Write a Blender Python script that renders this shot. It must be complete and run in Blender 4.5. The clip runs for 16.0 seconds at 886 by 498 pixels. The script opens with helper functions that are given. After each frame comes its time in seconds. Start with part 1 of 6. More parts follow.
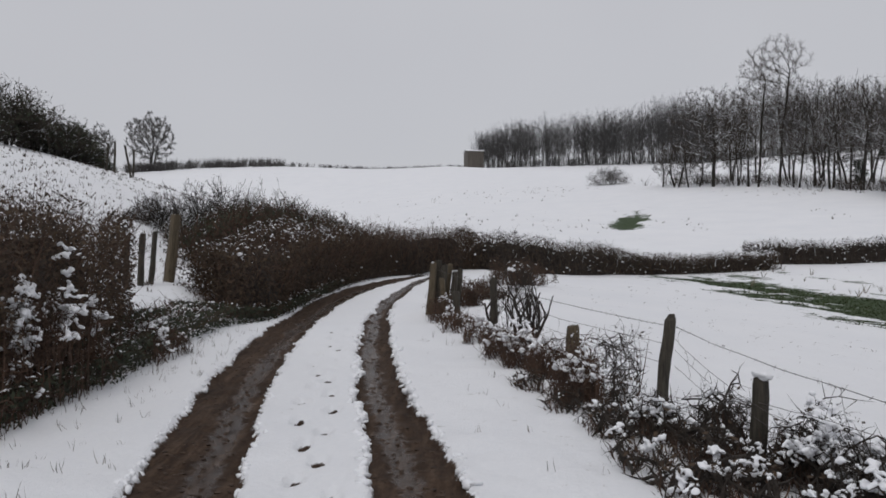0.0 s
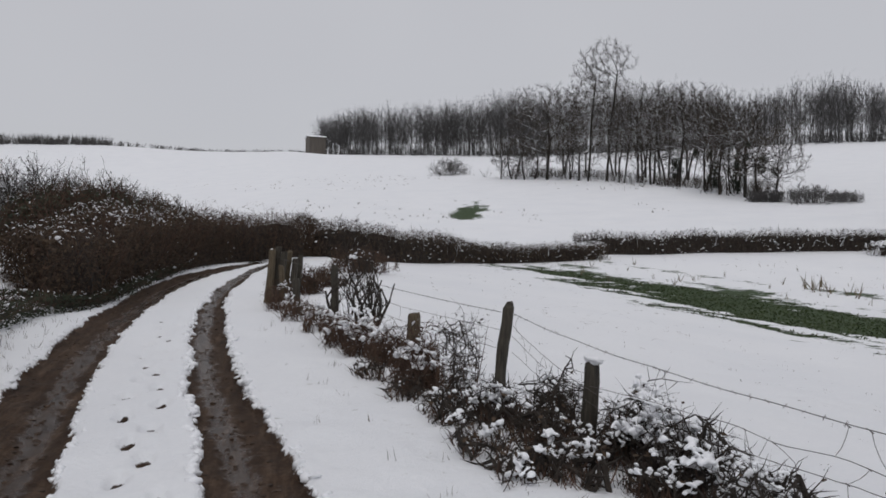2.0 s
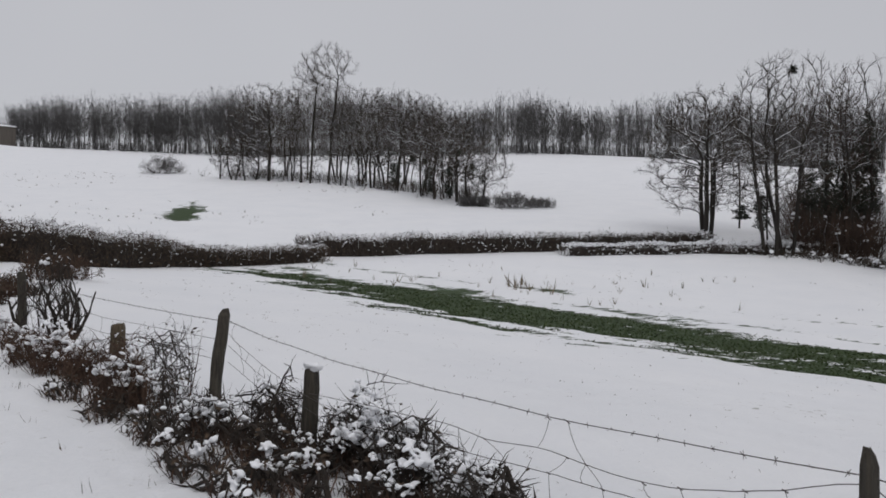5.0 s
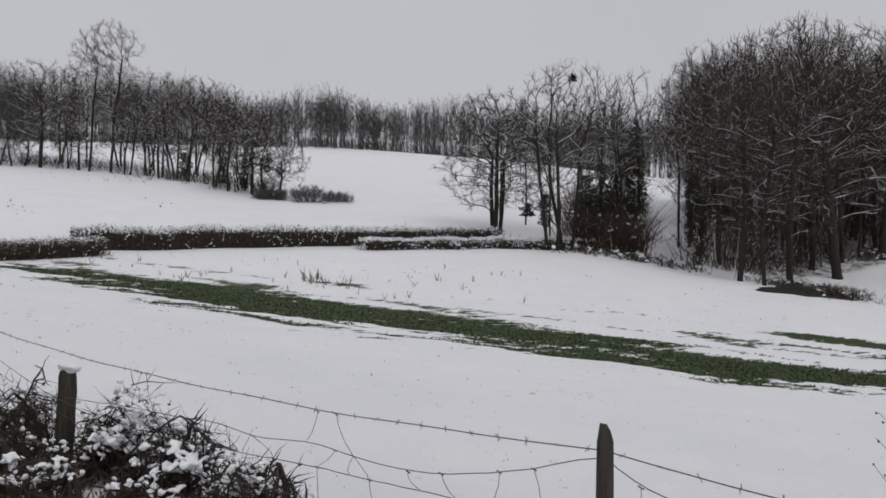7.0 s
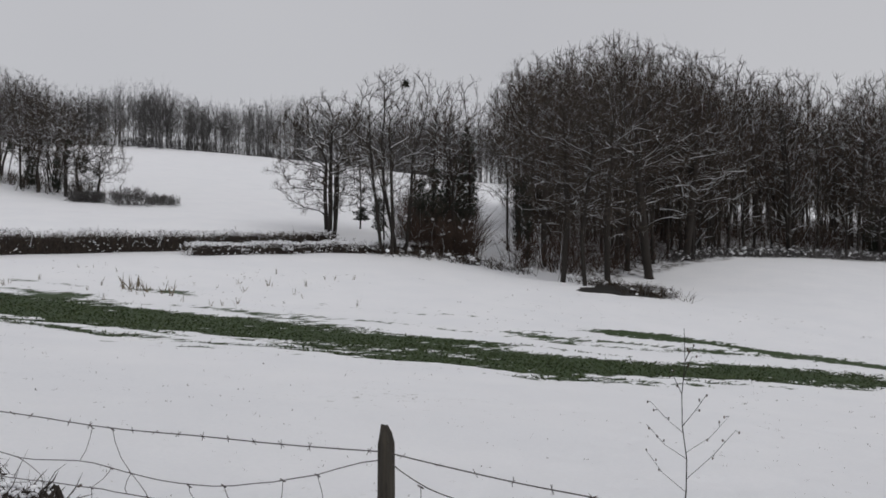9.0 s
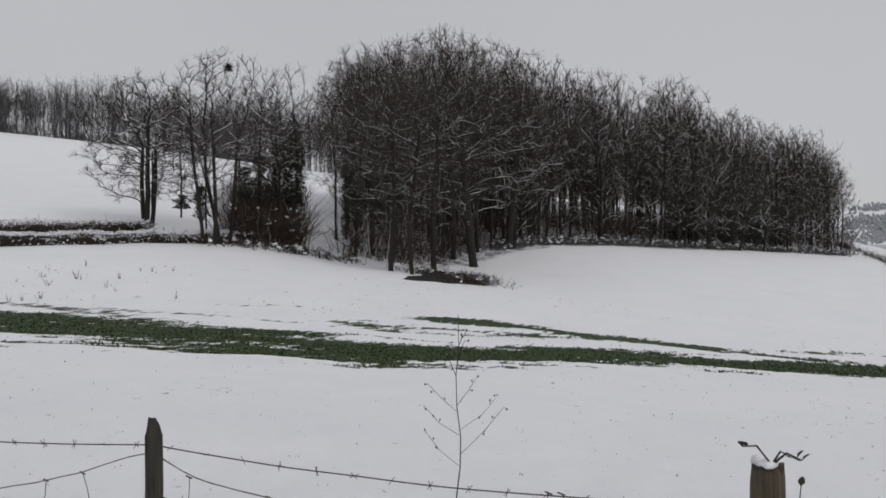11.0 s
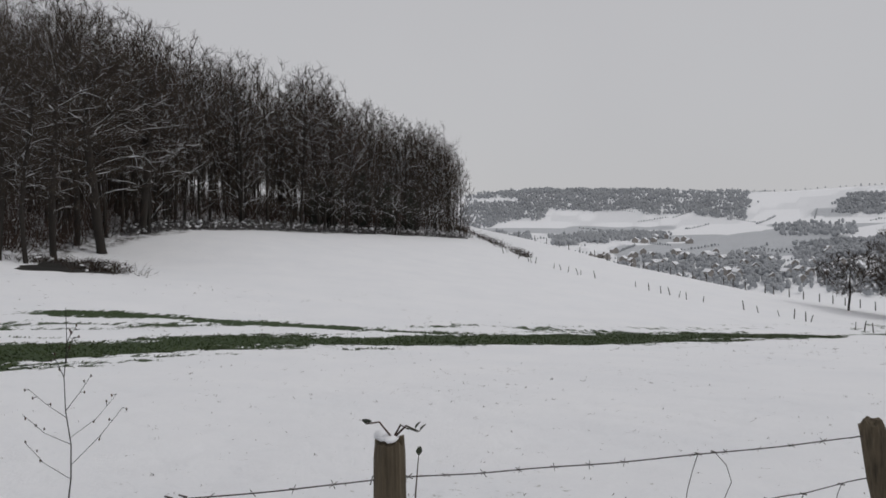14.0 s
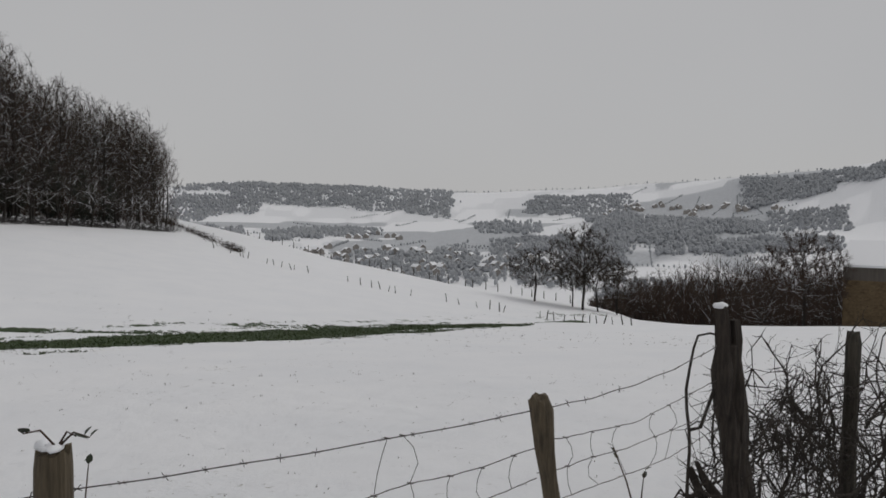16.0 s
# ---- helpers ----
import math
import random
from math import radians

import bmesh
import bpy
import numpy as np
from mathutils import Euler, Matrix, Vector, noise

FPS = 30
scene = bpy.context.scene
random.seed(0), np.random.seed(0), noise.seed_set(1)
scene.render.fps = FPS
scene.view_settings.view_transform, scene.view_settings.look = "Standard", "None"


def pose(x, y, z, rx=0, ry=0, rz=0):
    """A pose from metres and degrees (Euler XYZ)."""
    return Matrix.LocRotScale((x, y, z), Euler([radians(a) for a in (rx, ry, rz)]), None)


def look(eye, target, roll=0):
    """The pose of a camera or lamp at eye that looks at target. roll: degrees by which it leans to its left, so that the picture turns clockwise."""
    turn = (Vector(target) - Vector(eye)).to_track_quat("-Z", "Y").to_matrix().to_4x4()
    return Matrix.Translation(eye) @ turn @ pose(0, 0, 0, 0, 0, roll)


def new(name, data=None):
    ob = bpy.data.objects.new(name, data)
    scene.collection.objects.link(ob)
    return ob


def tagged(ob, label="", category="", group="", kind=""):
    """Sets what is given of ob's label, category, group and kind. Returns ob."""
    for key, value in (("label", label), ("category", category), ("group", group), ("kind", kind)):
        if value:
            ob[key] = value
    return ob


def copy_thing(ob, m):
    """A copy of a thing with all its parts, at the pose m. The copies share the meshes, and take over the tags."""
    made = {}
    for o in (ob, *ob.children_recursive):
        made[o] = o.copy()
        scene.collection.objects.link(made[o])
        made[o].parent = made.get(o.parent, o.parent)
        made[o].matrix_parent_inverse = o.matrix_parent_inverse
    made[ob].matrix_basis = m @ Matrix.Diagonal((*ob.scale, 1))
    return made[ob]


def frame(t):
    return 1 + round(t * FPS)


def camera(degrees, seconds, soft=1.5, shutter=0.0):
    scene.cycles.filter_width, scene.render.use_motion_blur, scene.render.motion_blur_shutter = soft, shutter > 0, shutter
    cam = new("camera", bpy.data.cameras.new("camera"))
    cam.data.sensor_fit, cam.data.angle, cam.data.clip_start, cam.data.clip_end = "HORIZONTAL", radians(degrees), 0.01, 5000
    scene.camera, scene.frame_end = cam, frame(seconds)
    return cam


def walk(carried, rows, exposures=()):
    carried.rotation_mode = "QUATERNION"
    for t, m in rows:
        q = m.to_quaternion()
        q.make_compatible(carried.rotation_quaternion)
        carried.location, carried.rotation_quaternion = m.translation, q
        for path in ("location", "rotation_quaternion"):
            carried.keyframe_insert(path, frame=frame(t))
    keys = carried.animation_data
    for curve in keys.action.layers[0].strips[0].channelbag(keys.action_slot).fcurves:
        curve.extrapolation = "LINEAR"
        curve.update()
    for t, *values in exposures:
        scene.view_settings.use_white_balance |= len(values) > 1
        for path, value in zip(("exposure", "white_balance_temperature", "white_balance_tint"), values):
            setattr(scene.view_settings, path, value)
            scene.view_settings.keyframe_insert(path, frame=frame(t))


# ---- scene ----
# ---- camera ----
cam = camera(58.55, 16.0, soft=1.65)
PATH = [
    (0.0, pose(0.000, -0.000, 1.570, 91.20, -0.00, 0.00)),
    (0.5, pose(-0.002, 0.018, 1.569, 91.08, -0.38, -2.28)),
    (1.0, pose(-0.001, 0.044, 1.571, 91.09, -0.44, -5.21)),
    (1.5, pose(0.009, 0.069, 1.569, 90.53, -0.50, -8.21)),
    (2.0, pose(0.004, 0.108, 1.563, 90.38, -0.53, -11.46)),
    (2.5, pose(0.020, 0.168, 1.562, 90.43, -0.28, -15.85)),
    (3.0, pose(0.037, 0.203, 1.566, 90.59, -0.18, -19.29)),
    (3.5, pose(0.051, 0.212, 1.580, 90.55, 0.01, -22.34)),
    (4.0, pose(0.066, 0.233, 1.581, 90.40, -0.14, -25.46)),
    (6.5, pose(0.160, 0.238, 1.564, 90.53, 0.20, -41.69)),
    (7.0, pose(0.220, 0.199, 1.559, 90.26, -0.14, -45.87)),
    (7.5, pose(0.276, 0.167, 1.558, 90.83, -0.12, -49.05)),
    (8.0, pose(0.313, 0.142, 1.554, 90.83, -0.07, -51.78)),
    (8.5, pose(0.352, 0.119, 1.549, 90.84, -0.01, -54.58)),
    (9.0, pose(0.380, 0.083, 1.545, 90.55, 0.31, -57.66)),
    (11.5, pose(0.363, -0.190, 1.560, 89.41, 0.57, -74.11)),
    (12.0, pose(0.388, -0.193, 1.563, 88.98, 0.61, -79.17)),
    (12.5, pose(0.419, -0.197, 1.558, 88.38, 0.69, -84.10)),
    (13.0, pose(0.438, -0.198, 1.556, 88.29, 0.87, -87.90)),
    (13.5, pose(0.462, -0.204, 1.552, 88.04, 0.95, -91.40)),
    (14.0, pose(0.472, -0.203, 1.550, 88.24, 0.72, -95.39)),
    (14.5, pose(0.488, -0.214, 1.542, 87.98, 0.57, -100.19)),
    (15.0, pose(0.506, -0.237, 1.538, 87.91, 0.13, -106.18)),
    (15.5, pose(0.507, -0.262, 1.532, 87.73, -0.38, -111.80)),
    (16.0, pose(0.498, -0.283, 1.528, 87.84, -0.40, -115.86)),
]
walk(cam, PATH, [(0.0, 0.17, 6430, 10), (4.0, 0.13, 6430, 10), (7.0, 0.15, 6510, 10), (9.0, 0.14, 6520, 9.7), (12.5, 0.08, 6540, 9.4), (14.5, 0.07, 6600, 9), (15.2, -0.03, 6640, 8.5), (16.0, -0.13, 6680, 8)])

# ---- world and light: a dull, evenly overcast winter sky ----
world = bpy.data.worlds.new("overcast_sky")
scene.world = world
world.use_nodes = True
wn = world.node_tree
wn.nodes.clear()
w_out = wn.nodes.new("ShaderNodeOutputWorld")
w_bg = wn.nodes.new("ShaderNodeBackground")
w_sky = wn.nodes.new("ShaderNodeTexSky")
w_sky.sky_type = 'NISHITA'
w_sky.sun_disc = False
w_sky.sun_elevation = radians(28)
w_sky.sun_rotation = radians(200)
w_scale = wn.nodes.new("ShaderNodeVectorMath")
w_scale.operation = 'SCALE'
w_scale.inputs["Scale"].default_value = 0.055
w_tc = wn.nodes.new("ShaderNodeTexCoord")
w_noise = wn.nodes.new("ShaderNodeTexNoise")
w_noise.inputs["Scale"].default_value = 1.6
w_noise.inputs["Detail"].default_value = 3
w_ramp = wn.nodes.new("ShaderNodeValToRGB")
w_ramp.color_ramp.elements[0].position, w_ramp.color_ramp.elements[0].color = 0.3, (0.46, 0.46, 0.485, 1)
w_ramp.color_ramp.elements[1].position, w_ramp.color_ramp.elements[1].color = 0.75, (0.50, 0.50, 0.522, 1)
w_mix = wn.nodes.new("ShaderNodeMix")
w_mix.data_type = 'RGBA'
w_mix.inputs["Factor"].default_value = 0.93
wn.links.new(w_sky.outputs[0], w_scale.inputs[0])
wn.links.new(w_tc.outputs["Generated"], w_noise.inputs["Vector"])
wn.links.new(w_noise.outputs["Fac"], w_ramp.inputs["Fac"])
wn.links.new(w_scale.outputs[0], w_mix.inputs["A"])
wn.links.new(w_ramp.outputs["Color"], w_mix.inputs["B"])
wn.links.new(w_mix.outputs["Result"], w_bg.inputs["Color"])
w_bg.inputs["Strength"].default_value = 1.0
wn.links.new(w_bg.outputs[0], w_out.inputs[0])

sun = new("sun", bpy.data.lights.new("sun", 'SUN'))
sun.data.energy, sun.data.angle, sun.data.color = 0.68, radians(25), (1.0, 0.97, 0.93)
sun.matrix_world = look((0, 0, 60), (12, 40, 0))


# ---- noise and land form ----
def hash2(i, j, seed):
    h = (i.astype(np.int64) * 374761393 + j.astype(np.int64) * 668265263 + seed * 1442695041) & 0x7fffffff
    h = ((h ^ (h >> 13)) * 1274126177) & 0x7fffffff
    return ((h ^ (h >> 16)) & 0xffff) / 65535.0


def vnoise(x, y, scale, seed=0):
    """Smooth value noise, -1 to 1."""
    x, y = np.asarray(x, float) / scale, np.asarray(y, float) / scale
    i, j = np.floor(x), np.floor(y)
    u, v = x - i, y - j
    u, v = u * u * (3 - 2 * u), v * v * (3 - 2 * v)
    a, b = hash2(i, j, seed), hash2(i + 1, j, seed)
    c, d = hash2(i, j + 1, seed), hash2(i + 1, j + 1, seed)
    return ((a * (1 - u) + b * u) * (1 - v) + (c * (1 - u) + d * u) * v) * 2 - 1


def sstep(a, b, x):
    k = np.clip((x - a) / (b - a), 0, 1)
    return k * k * (3 - 2 * k)


def softplus(x, w):
    return w * np.logaddexp(0, x / w)


def road_x(y):
    y = np.clip(y, -30, 60)
    return np.where(y < 0, -0.02 - 0.2 * y, -0.02 - 0.2 * y + 0.005 * y ** 2 + 0.00006 * y ** 3)


def foot_x(y):
    """The foot of the bank on the hill side of the track."""
    return road_x(y) - 1.35 - np.clip(16 - y, 0, 14) * 0.13


def beyond(x, y):
    """How far past the wet line in the bottom of the dale."""
    return 0.86 * x + 0.51 * y - 27


def base_land(x, y):
    x, y = np.asarray(x, float), np.asarray(y, float)
    r = np.hypot(x, y)
    az = np.degrees(np.arctan2(x, y))
    z = 0.0455 * np.minimum(y, 300) - 0.1 * np.clip(x - 1.6, 0, 400) + 0.1 * softplus(-x - 7, 2) * (1 - sstep(22, 60, y))
    s = beyond(x, y)
    rise = 0.190 * (softplus(s - 6, 5) - softplus(s - 205, 12))
    z = z + rise
    # the hillock above the bank
    u = foot_x(y) - x
    bank = 0.5 * sstep(0, 1.3, u) + 0.40 * (softplus(u - 2.2, 0.6) - softplus(u - 11, 2.0))
    z = z + bank * (1 - sstep(26, 50, y)) * sstep(-30, -6, y)
    # the dip with the pond under the big trees
    z = z - 1.5 * np.exp(-((x - 62) ** 2 + (y - 22) ** 2) / 120.0)
    z = z + 3.5 * np.exp(-((x - 150) ** 2 + (y - 168) ** 2) / 5000.0)
    # the hill to the north-west
    z = z + 17 * np.exp(-((x + 95) ** 2 + (y - 225) ** 2) / 6000.0)
    # the brow below the field, towards the house
    z = z - 0.16 * (softplus(r - 74, 3) - softplus(r - 124, 6)) * sstep(126, 138, az)
    # far side of the brow and the wide valley
    sky = 68 + 14 * np.sin(np.radians(az * 5.0)) * 0.3 + 55 * sstep(126, 150, az)
    sky = sky + np.interp(az, [97, 101, 112, 118.5, 126, 130, 137, 142, 150], [-16, 2, -2, -11, -2, 6, -3, -22, -24])
    reach = 1.0 - 0.2 * sstep(128, 150, az)
    far = -66 + 34 * sstep(620, 980, r) + 24 * sstep(880, 1300, r) + (sky + 8) * sstep(1230 * reach, 1640 * reach, r)
    far = far + 6 * vnoise(x, y, 210, 4) + 40 * np.exp(-((x - 760) ** 2 + (y + 650) ** 2) / 26000.0)
    far = far - 55 * sstep(1800, 3000, r)
    drop = np.interp(az, [97, 101, 108, 116, 125, 136], [170, 150, 116, 103, 104, 108])
    side = sstep(88, 97, np.abs(az))
    z = z - 0.13 * (softplus(r - drop, 3) - softplus(r - 330, 10)) * sstep(95, 99, az)
    k = sstep(0, 1, (r - drop) / 380) * side
    z = z * (1 - k) + far * k
    z = z + 0.25 * vnoise(x, y, 23, 2) * sstep(20, 60, r) + 0.05 * vnoise(x, y, 3.1, 3) * sstep(4, 12, r)
    return z


def rut_lines(y):
    """Where the middles of the two wheel tracks run off the middle of the lane, and half the width of the second."""
    left = -np.interp(y, [5, 6, 9, 12.5, 17, 21, 25], [0.75, 0.75, 0.84, 0.84, 0.79, 0.62, 0.30])
    right = np.interp(y, [5, 7.7, 11, 14.5, 20, 25], [0.74, 0.66, 0.58, 0.52, 0.46, 0.5])
    return left, right, np.interp(y, [4.6, 7.5, 11, 14.5, 20], [0.31, 0.27, 0.235, 0.20, 0.16])


def rut_mask(x, y):
    """How far inside one of the two muddy wheel tracks, in metres."""
    off = x - road_x(y)
    edge = 0.025 * vnoise(x, y, 0.17, 11) + 0.04 * vnoise(x, y, 0.45, 12) + 0.025 * vnoise(x, y, 0.08, 13)
    l_at, r_at, half = rut_lines(y)
    left = 0.345 - np.abs(off - l_at) + edge
    right = half - np.abs(off - r_at) + edge
    return np.where(y < 29, np.maximum(left, right), -1.0)


def prints_mask(x, y):
    """Boot prints along the crown of the track."""
    m = np.full(np.shape(x), -1.0)
    for k in range(26):
        py = 3.6 + k * 0.36
        px = float(road_x(np.array(py))) + (0.10 if k % 2 else -0.10) + 0.05 * math.sin(k * 2.3) + 0.04
        d = np.hypot((x - px) / 0.075, (y - py) / 0.15)
        m = np.maximum(m, 1 - d)
    return m


def grass_mask(x, y):
    """The wet green line where the snow does not lie; above 0 is bare grass."""
    s = beyond(x, y)
    v = 0.51 * x - 0.86 * y                      # along the dale, downhill
    near = np.interp(v, [-24, -18, -10, -4, 0, 2, 5, 13, 17, 26, 35, 50, 62], [-1.5, -5, -8.2, -8.7, -9.6, -10.2, -7, -4.7, -5.5, -5, -3.2, -1.7, -1.2])
    off = np.interp(v, [-27, -24, -20, -17, -13, -9, -4, 0, 3.6, 6.4, 9.6, 14, 21, 33, 50, 62], [2.3, 3.4, 4.2, 4.2, 2.2, 1.6, 1.0, 0.0, -1.0, -0.8, 0.2, 0.4, 0.4, 1.3, 0.8, 0.5])
    wide = off - near
    k = (s - near) / np.maximum(wide, 0.3)
    m = 2.2 * np.minimum(k * 1.2, (1 - k) * 2.2) * sstep(-31, -24, v) + 0.02 - 0.35 * sstep(-14, -20, v) - 0.35 * (1 - k) * np.clip(1 - v / 14, 0, 1)
    m = np.where((v < -29) | (k < -0.6) | (k > 1.6), -3.0, m)
    m = m - 1.2 * sstep(47, 52, v) * (1 - sstep(55, 57, v)) - 3 * sstep(61, 63, v)
    # the upper, thinner trickle that joins it
    way = np.interp(v, [1, 4, 8, 13, 20], [8.6, 8.6, 8.0, 5.4, 1.6])
    m = np.maximum(m, 1.0 * sstep(3, 9, v) * (1 - sstep(20, 24, v)) - np.abs(s - way) * 0.8 - 0.1)
    # loose streaks at the head of it
    m = np.maximum(m, 0.1 * sstep(-34, -26, v) * (1 - sstep(-12, -4, v)) - np.abs(s - 4.0) * 0.35)
    # a patch on the far slope
    pu, pw = (x - 18.2) * 0.34 + (y - 76) * 0.94, (x - 18.2) * 0.94 - (y - 76) * 0.34
    m = np.maximum(m, 1.5 - np.hypot((pu + 1.0) / 6.2, pw / 1.0) - 0.6 * (pu < -8))
    rag = 0.75 * vnoise(s * 3.2, v, 3.2, 21) + 0.45 * vnoise(s * 3.0, v, 1.1, 22) + 0.3 * vnoise(s * 2, v, 0.4, 23)
    return np.where(np.hypot(x, y) > 9, m + rag, -3.0)


def land(x, y):
    x, y = np.asarray(x, float), np.asarray(y, float)
    z = base_land(x, y)
    rut = rut_mask(x, y)
    z = z - 0.075 * sstep(-0.03, 0.05, rut) + (0.02 * vnoise(x, y, 0.12, 31) + 0.022 * vnoise((x - road_x(y)) * 9, y, 0.9, 35)) * sstep(0.03, 0.15, rut)
    near = 1 - sstep(14, 30, np.hypot(x, y))
    z = z - 0.06 * sstep(0.0, 0.4, prints_mask(x, y)) * near
    lumps = 0.018 * vnoise(x, y, 0.35, 32) + 0.01 * vnoise(x, y, 0.13, 33) + 0.03 * vnoise(x, y, 1.2, 34)
    z = z + lumps * near * (1 - sstep(0, 0.1, rut))
    z = z - 0.04 * sstep(-0.2, 0.5, grass_mask(x, y))
    return z


def gz(x, y):
    at = np.array([x]), np.array([y])
    return float((land(*at) if math.hypot(x, y) < 30 else base_land(*at))[0])


def polar(az, r):
    return r * math.sin(radians(az)), r * math.cos(radians(az))


# ---- materials ----
def material(name, rough=0.9):
    m = bpy.data.materials.new(name)
    m.use_nodes = True
    nt = m.node_tree
    b = nt.nodes["Principled BSDF"]
    b.inputs["Roughness"].default_value = rough
    return m, nt, b


def tex(nt, scale, detail=4.0, rough=0.6, coords="Object", stretch=None):
    tc = nt.nodes.new("ShaderNodeTexCoord")
    n = nt.nodes.new("ShaderNodeTexNoise")
    n.inputs["Scale"].default_value, n.inputs["Detail"].default_value, n.inputs["Roughness"].default_value = scale, detail, rough
    if stretch:
        mp = nt.nodes.new("ShaderNodeMapping")
        mp.inputs["Scale"].default_value = stretch
        nt.links.new(tc.outputs[coords], mp.inputs["Vector"])
        nt.links.new(mp.outputs["Vector"], n.inputs["Vector"])
    else:
        nt.links.new(tc.outputs[coords], n.inputs["Vector"])
    return n.outputs["Fac"]


def ramp(nt, fac, *stops):
    r = nt.nodes.new("ShaderNodeValToRGB")
    el = r.color_ramp.elements
    while len(el) < len(stops):
        el.new(0.5)
    for e, (p, c) in zip(el, stops):
        e.position, e.color = p, ((*c, 1) if len(c) == 3 else c)
    nt.links.new(fac, r.inputs["Fac"])
    return r.outputs["Color"]


def mixc(nt, fac, a, b):
    m = nt.nodes.new("ShaderNodeMix")
    m.data_type = 'RGBA'
    for sock, v in ((m.inputs["Factor"], fac), (m.inputs["A"], a), (m.inputs["B"], b)):
        if isinstance(v, (int, float)):
            sock.default_value = v
        elif isinstance(v, tuple):
            sock.default_value = (*v, 1)
        else:
            nt.links.new(v, sock)
    return m.outputs["Result"]


def calc(nt, op, a, b=0.0, c=0.0):
    m = nt.nodes.new("ShaderNodeMath")
    m.operation = op
    for sock, v in zip(m.inputs, (a, b, c)):
        if isinstance(v, (int, float)):
            sock.default_value = v
        else:
            nt.links.new(v, sock)
    return m.outputs[0]


def bump(nt, b, fac, strength, dist):
    n = nt.nodes.new("ShaderNodeBump")
    n.inputs["Strength"].default_value, n.inputs["Distance"].default_value = strength, dist
    nt.links.new(fac, n.inputs["Height"])
    nt.links.new(n.outputs["Normal"], b.inputs["Normal"])


def step(nt, v, lo, hi):
    m = nt.nodes.new("ShaderNodeMapRange")
    m.interpolation_type = 'SMOOTHSTEP'
    m.inputs["From Min"].default_value, m.inputs["From Max"].default_value = lo, hi
    nt.links.new(v, m.inputs["Value"])
    return m.outputs["Result"]


def up_facing(nt):
    g = nt.nodes.new("ShaderNodeNewGeometry")
    x = nt.nodes.new("ShaderNodeSeparateXYZ")
    nt.links.new(g.outputs["Normal"], x.inputs[0])
    return x.outputs["Z"]


def plain(name, c1, c2, scale, rough=0.9, bumpy=0.3, dist=0.01, stretch=None, random_tone=0.0, snowy=0.0):
    m, nt, b = material(name, rough)
    f = tex(nt, scale, 6, 0.65, stretch=stretch)
    col = ramp(nt, f, (0.3, c1), (0.7, c2))
    if random_tone:
        g = nt.nodes.new("ShaderNodeNewGeometry")
        col = mixc(nt, calc(nt, 'MULTIPLY', g.outputs["Random Per Island"], random_tone), col, tuple(0.25 * v for v in c1))
        if snowy:
            col = mixc(nt, calc(nt, 'GREATER_THAN', g.outputs["Random Per Island"], 1 - snowy), col, (0.72, 0.74, 0.77))
    nt.links.new(col, b.inputs["Base Color"])
    if bumpy:
        bump(nt, b, f, bumpy, dist)
    return m


SNOW_A, SNOW_B = (0.79, 0.805, 0.84), (0.885, 0.89, 0.91)


def snow_material(name):
    m, nt, b = material(name, 0.75)
    f = tex(nt, 14, 6, 0.7)
    nt.links.new(ramp(nt, f, (0.3, SNOW_A), (0.7, SNOW_B)), b.inputs["Base Color"])
    bump(nt, b, f, 0.35, 0.02)
    return m


def bark(name, c1, c2, snow=0.5, scale=3.0, stretch=(6, 6, 1)):
    """Bark with snow lying on the upper sides."""
    m, nt, b = material(name, 0.92)
    f = tex(nt, scale, 6, 0.7, stretch=stretch)
    col = ramp(nt, f, (0.25, c1), (0.75, c2))
    n = tex(nt, 1.7, 4, 0.6)
    k = calc(nt, 'ADD', up_facing(nt), calc(nt, 'MULTIPLY', calc(nt, 'SUBTRACT', n, 0.5), 0.7))
    lie = step(nt, k, 1.12 - snow, 1.22 - snow)
    nt.links.new(mixc(nt, lie, col, (0.8, 0.82, 0.85)), b.inputs["Base Color"])
    bump(nt, b, f, 0.5, 0.02)
    return m


M_SNOW = snow_material("lying_snow")
M_BARK = bark("winter_bark", (0.012, 0.010, 0.008), (0.034, 0.028, 0.023), 0.56)
M_TWIG = plain("twigs", (0.034, 0.025, 0.018), (0.085, 0.065, 0.049), 0.6, 0.95, 0, random_tone=0.6, snowy=0.035)
M_TWIG_RED = plain("reddish_twigs", (0.040, 0.024, 0.017), (0.090, 0.058, 0.042), 0.5, 0.95, 0, random_tone=0.6, snowy=0.025)
M_TWIG_GREY = plain("grey_twigs", (0.085, 0.08, 0.078), (0.15, 0.142, 0.138), 0.25, 0.95, 0, random_tone=0.5)
M_IVY = plain("ivy_leaves", (0.009, 0.014, 0.007), (0.022, 0.031, 0.014), 2.0, 0.7, 0, random_tone=0.7)
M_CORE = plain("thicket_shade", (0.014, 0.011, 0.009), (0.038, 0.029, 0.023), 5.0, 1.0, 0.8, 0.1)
M_BRAMBLE = plain("dead_brown_stems", (0.055, 0.031, 0.022), (0.14, 0.083, 0.055), 3.0, 0.95, 0, random_tone=0.7)
M_LEAF = plain("dead_leaves", (0.045, 0.031, 0.020), (0.11, 0.068, 0.038), 6.0, 0.85, 0, random_tone=0.8)
M_GREENLEAF = plain("bramble_leaves", (0.022, 0.032, 0.014), (0.05, 0.062, 0.028), 6.0, 0.7, 0, random_tone=0.8)
M_STRAW = plain("dry_straw", (0.16, 0.13, 0.085), (0.27, 0.22, 0.15), 6.0, 0.95, 0, random_tone=0.7)
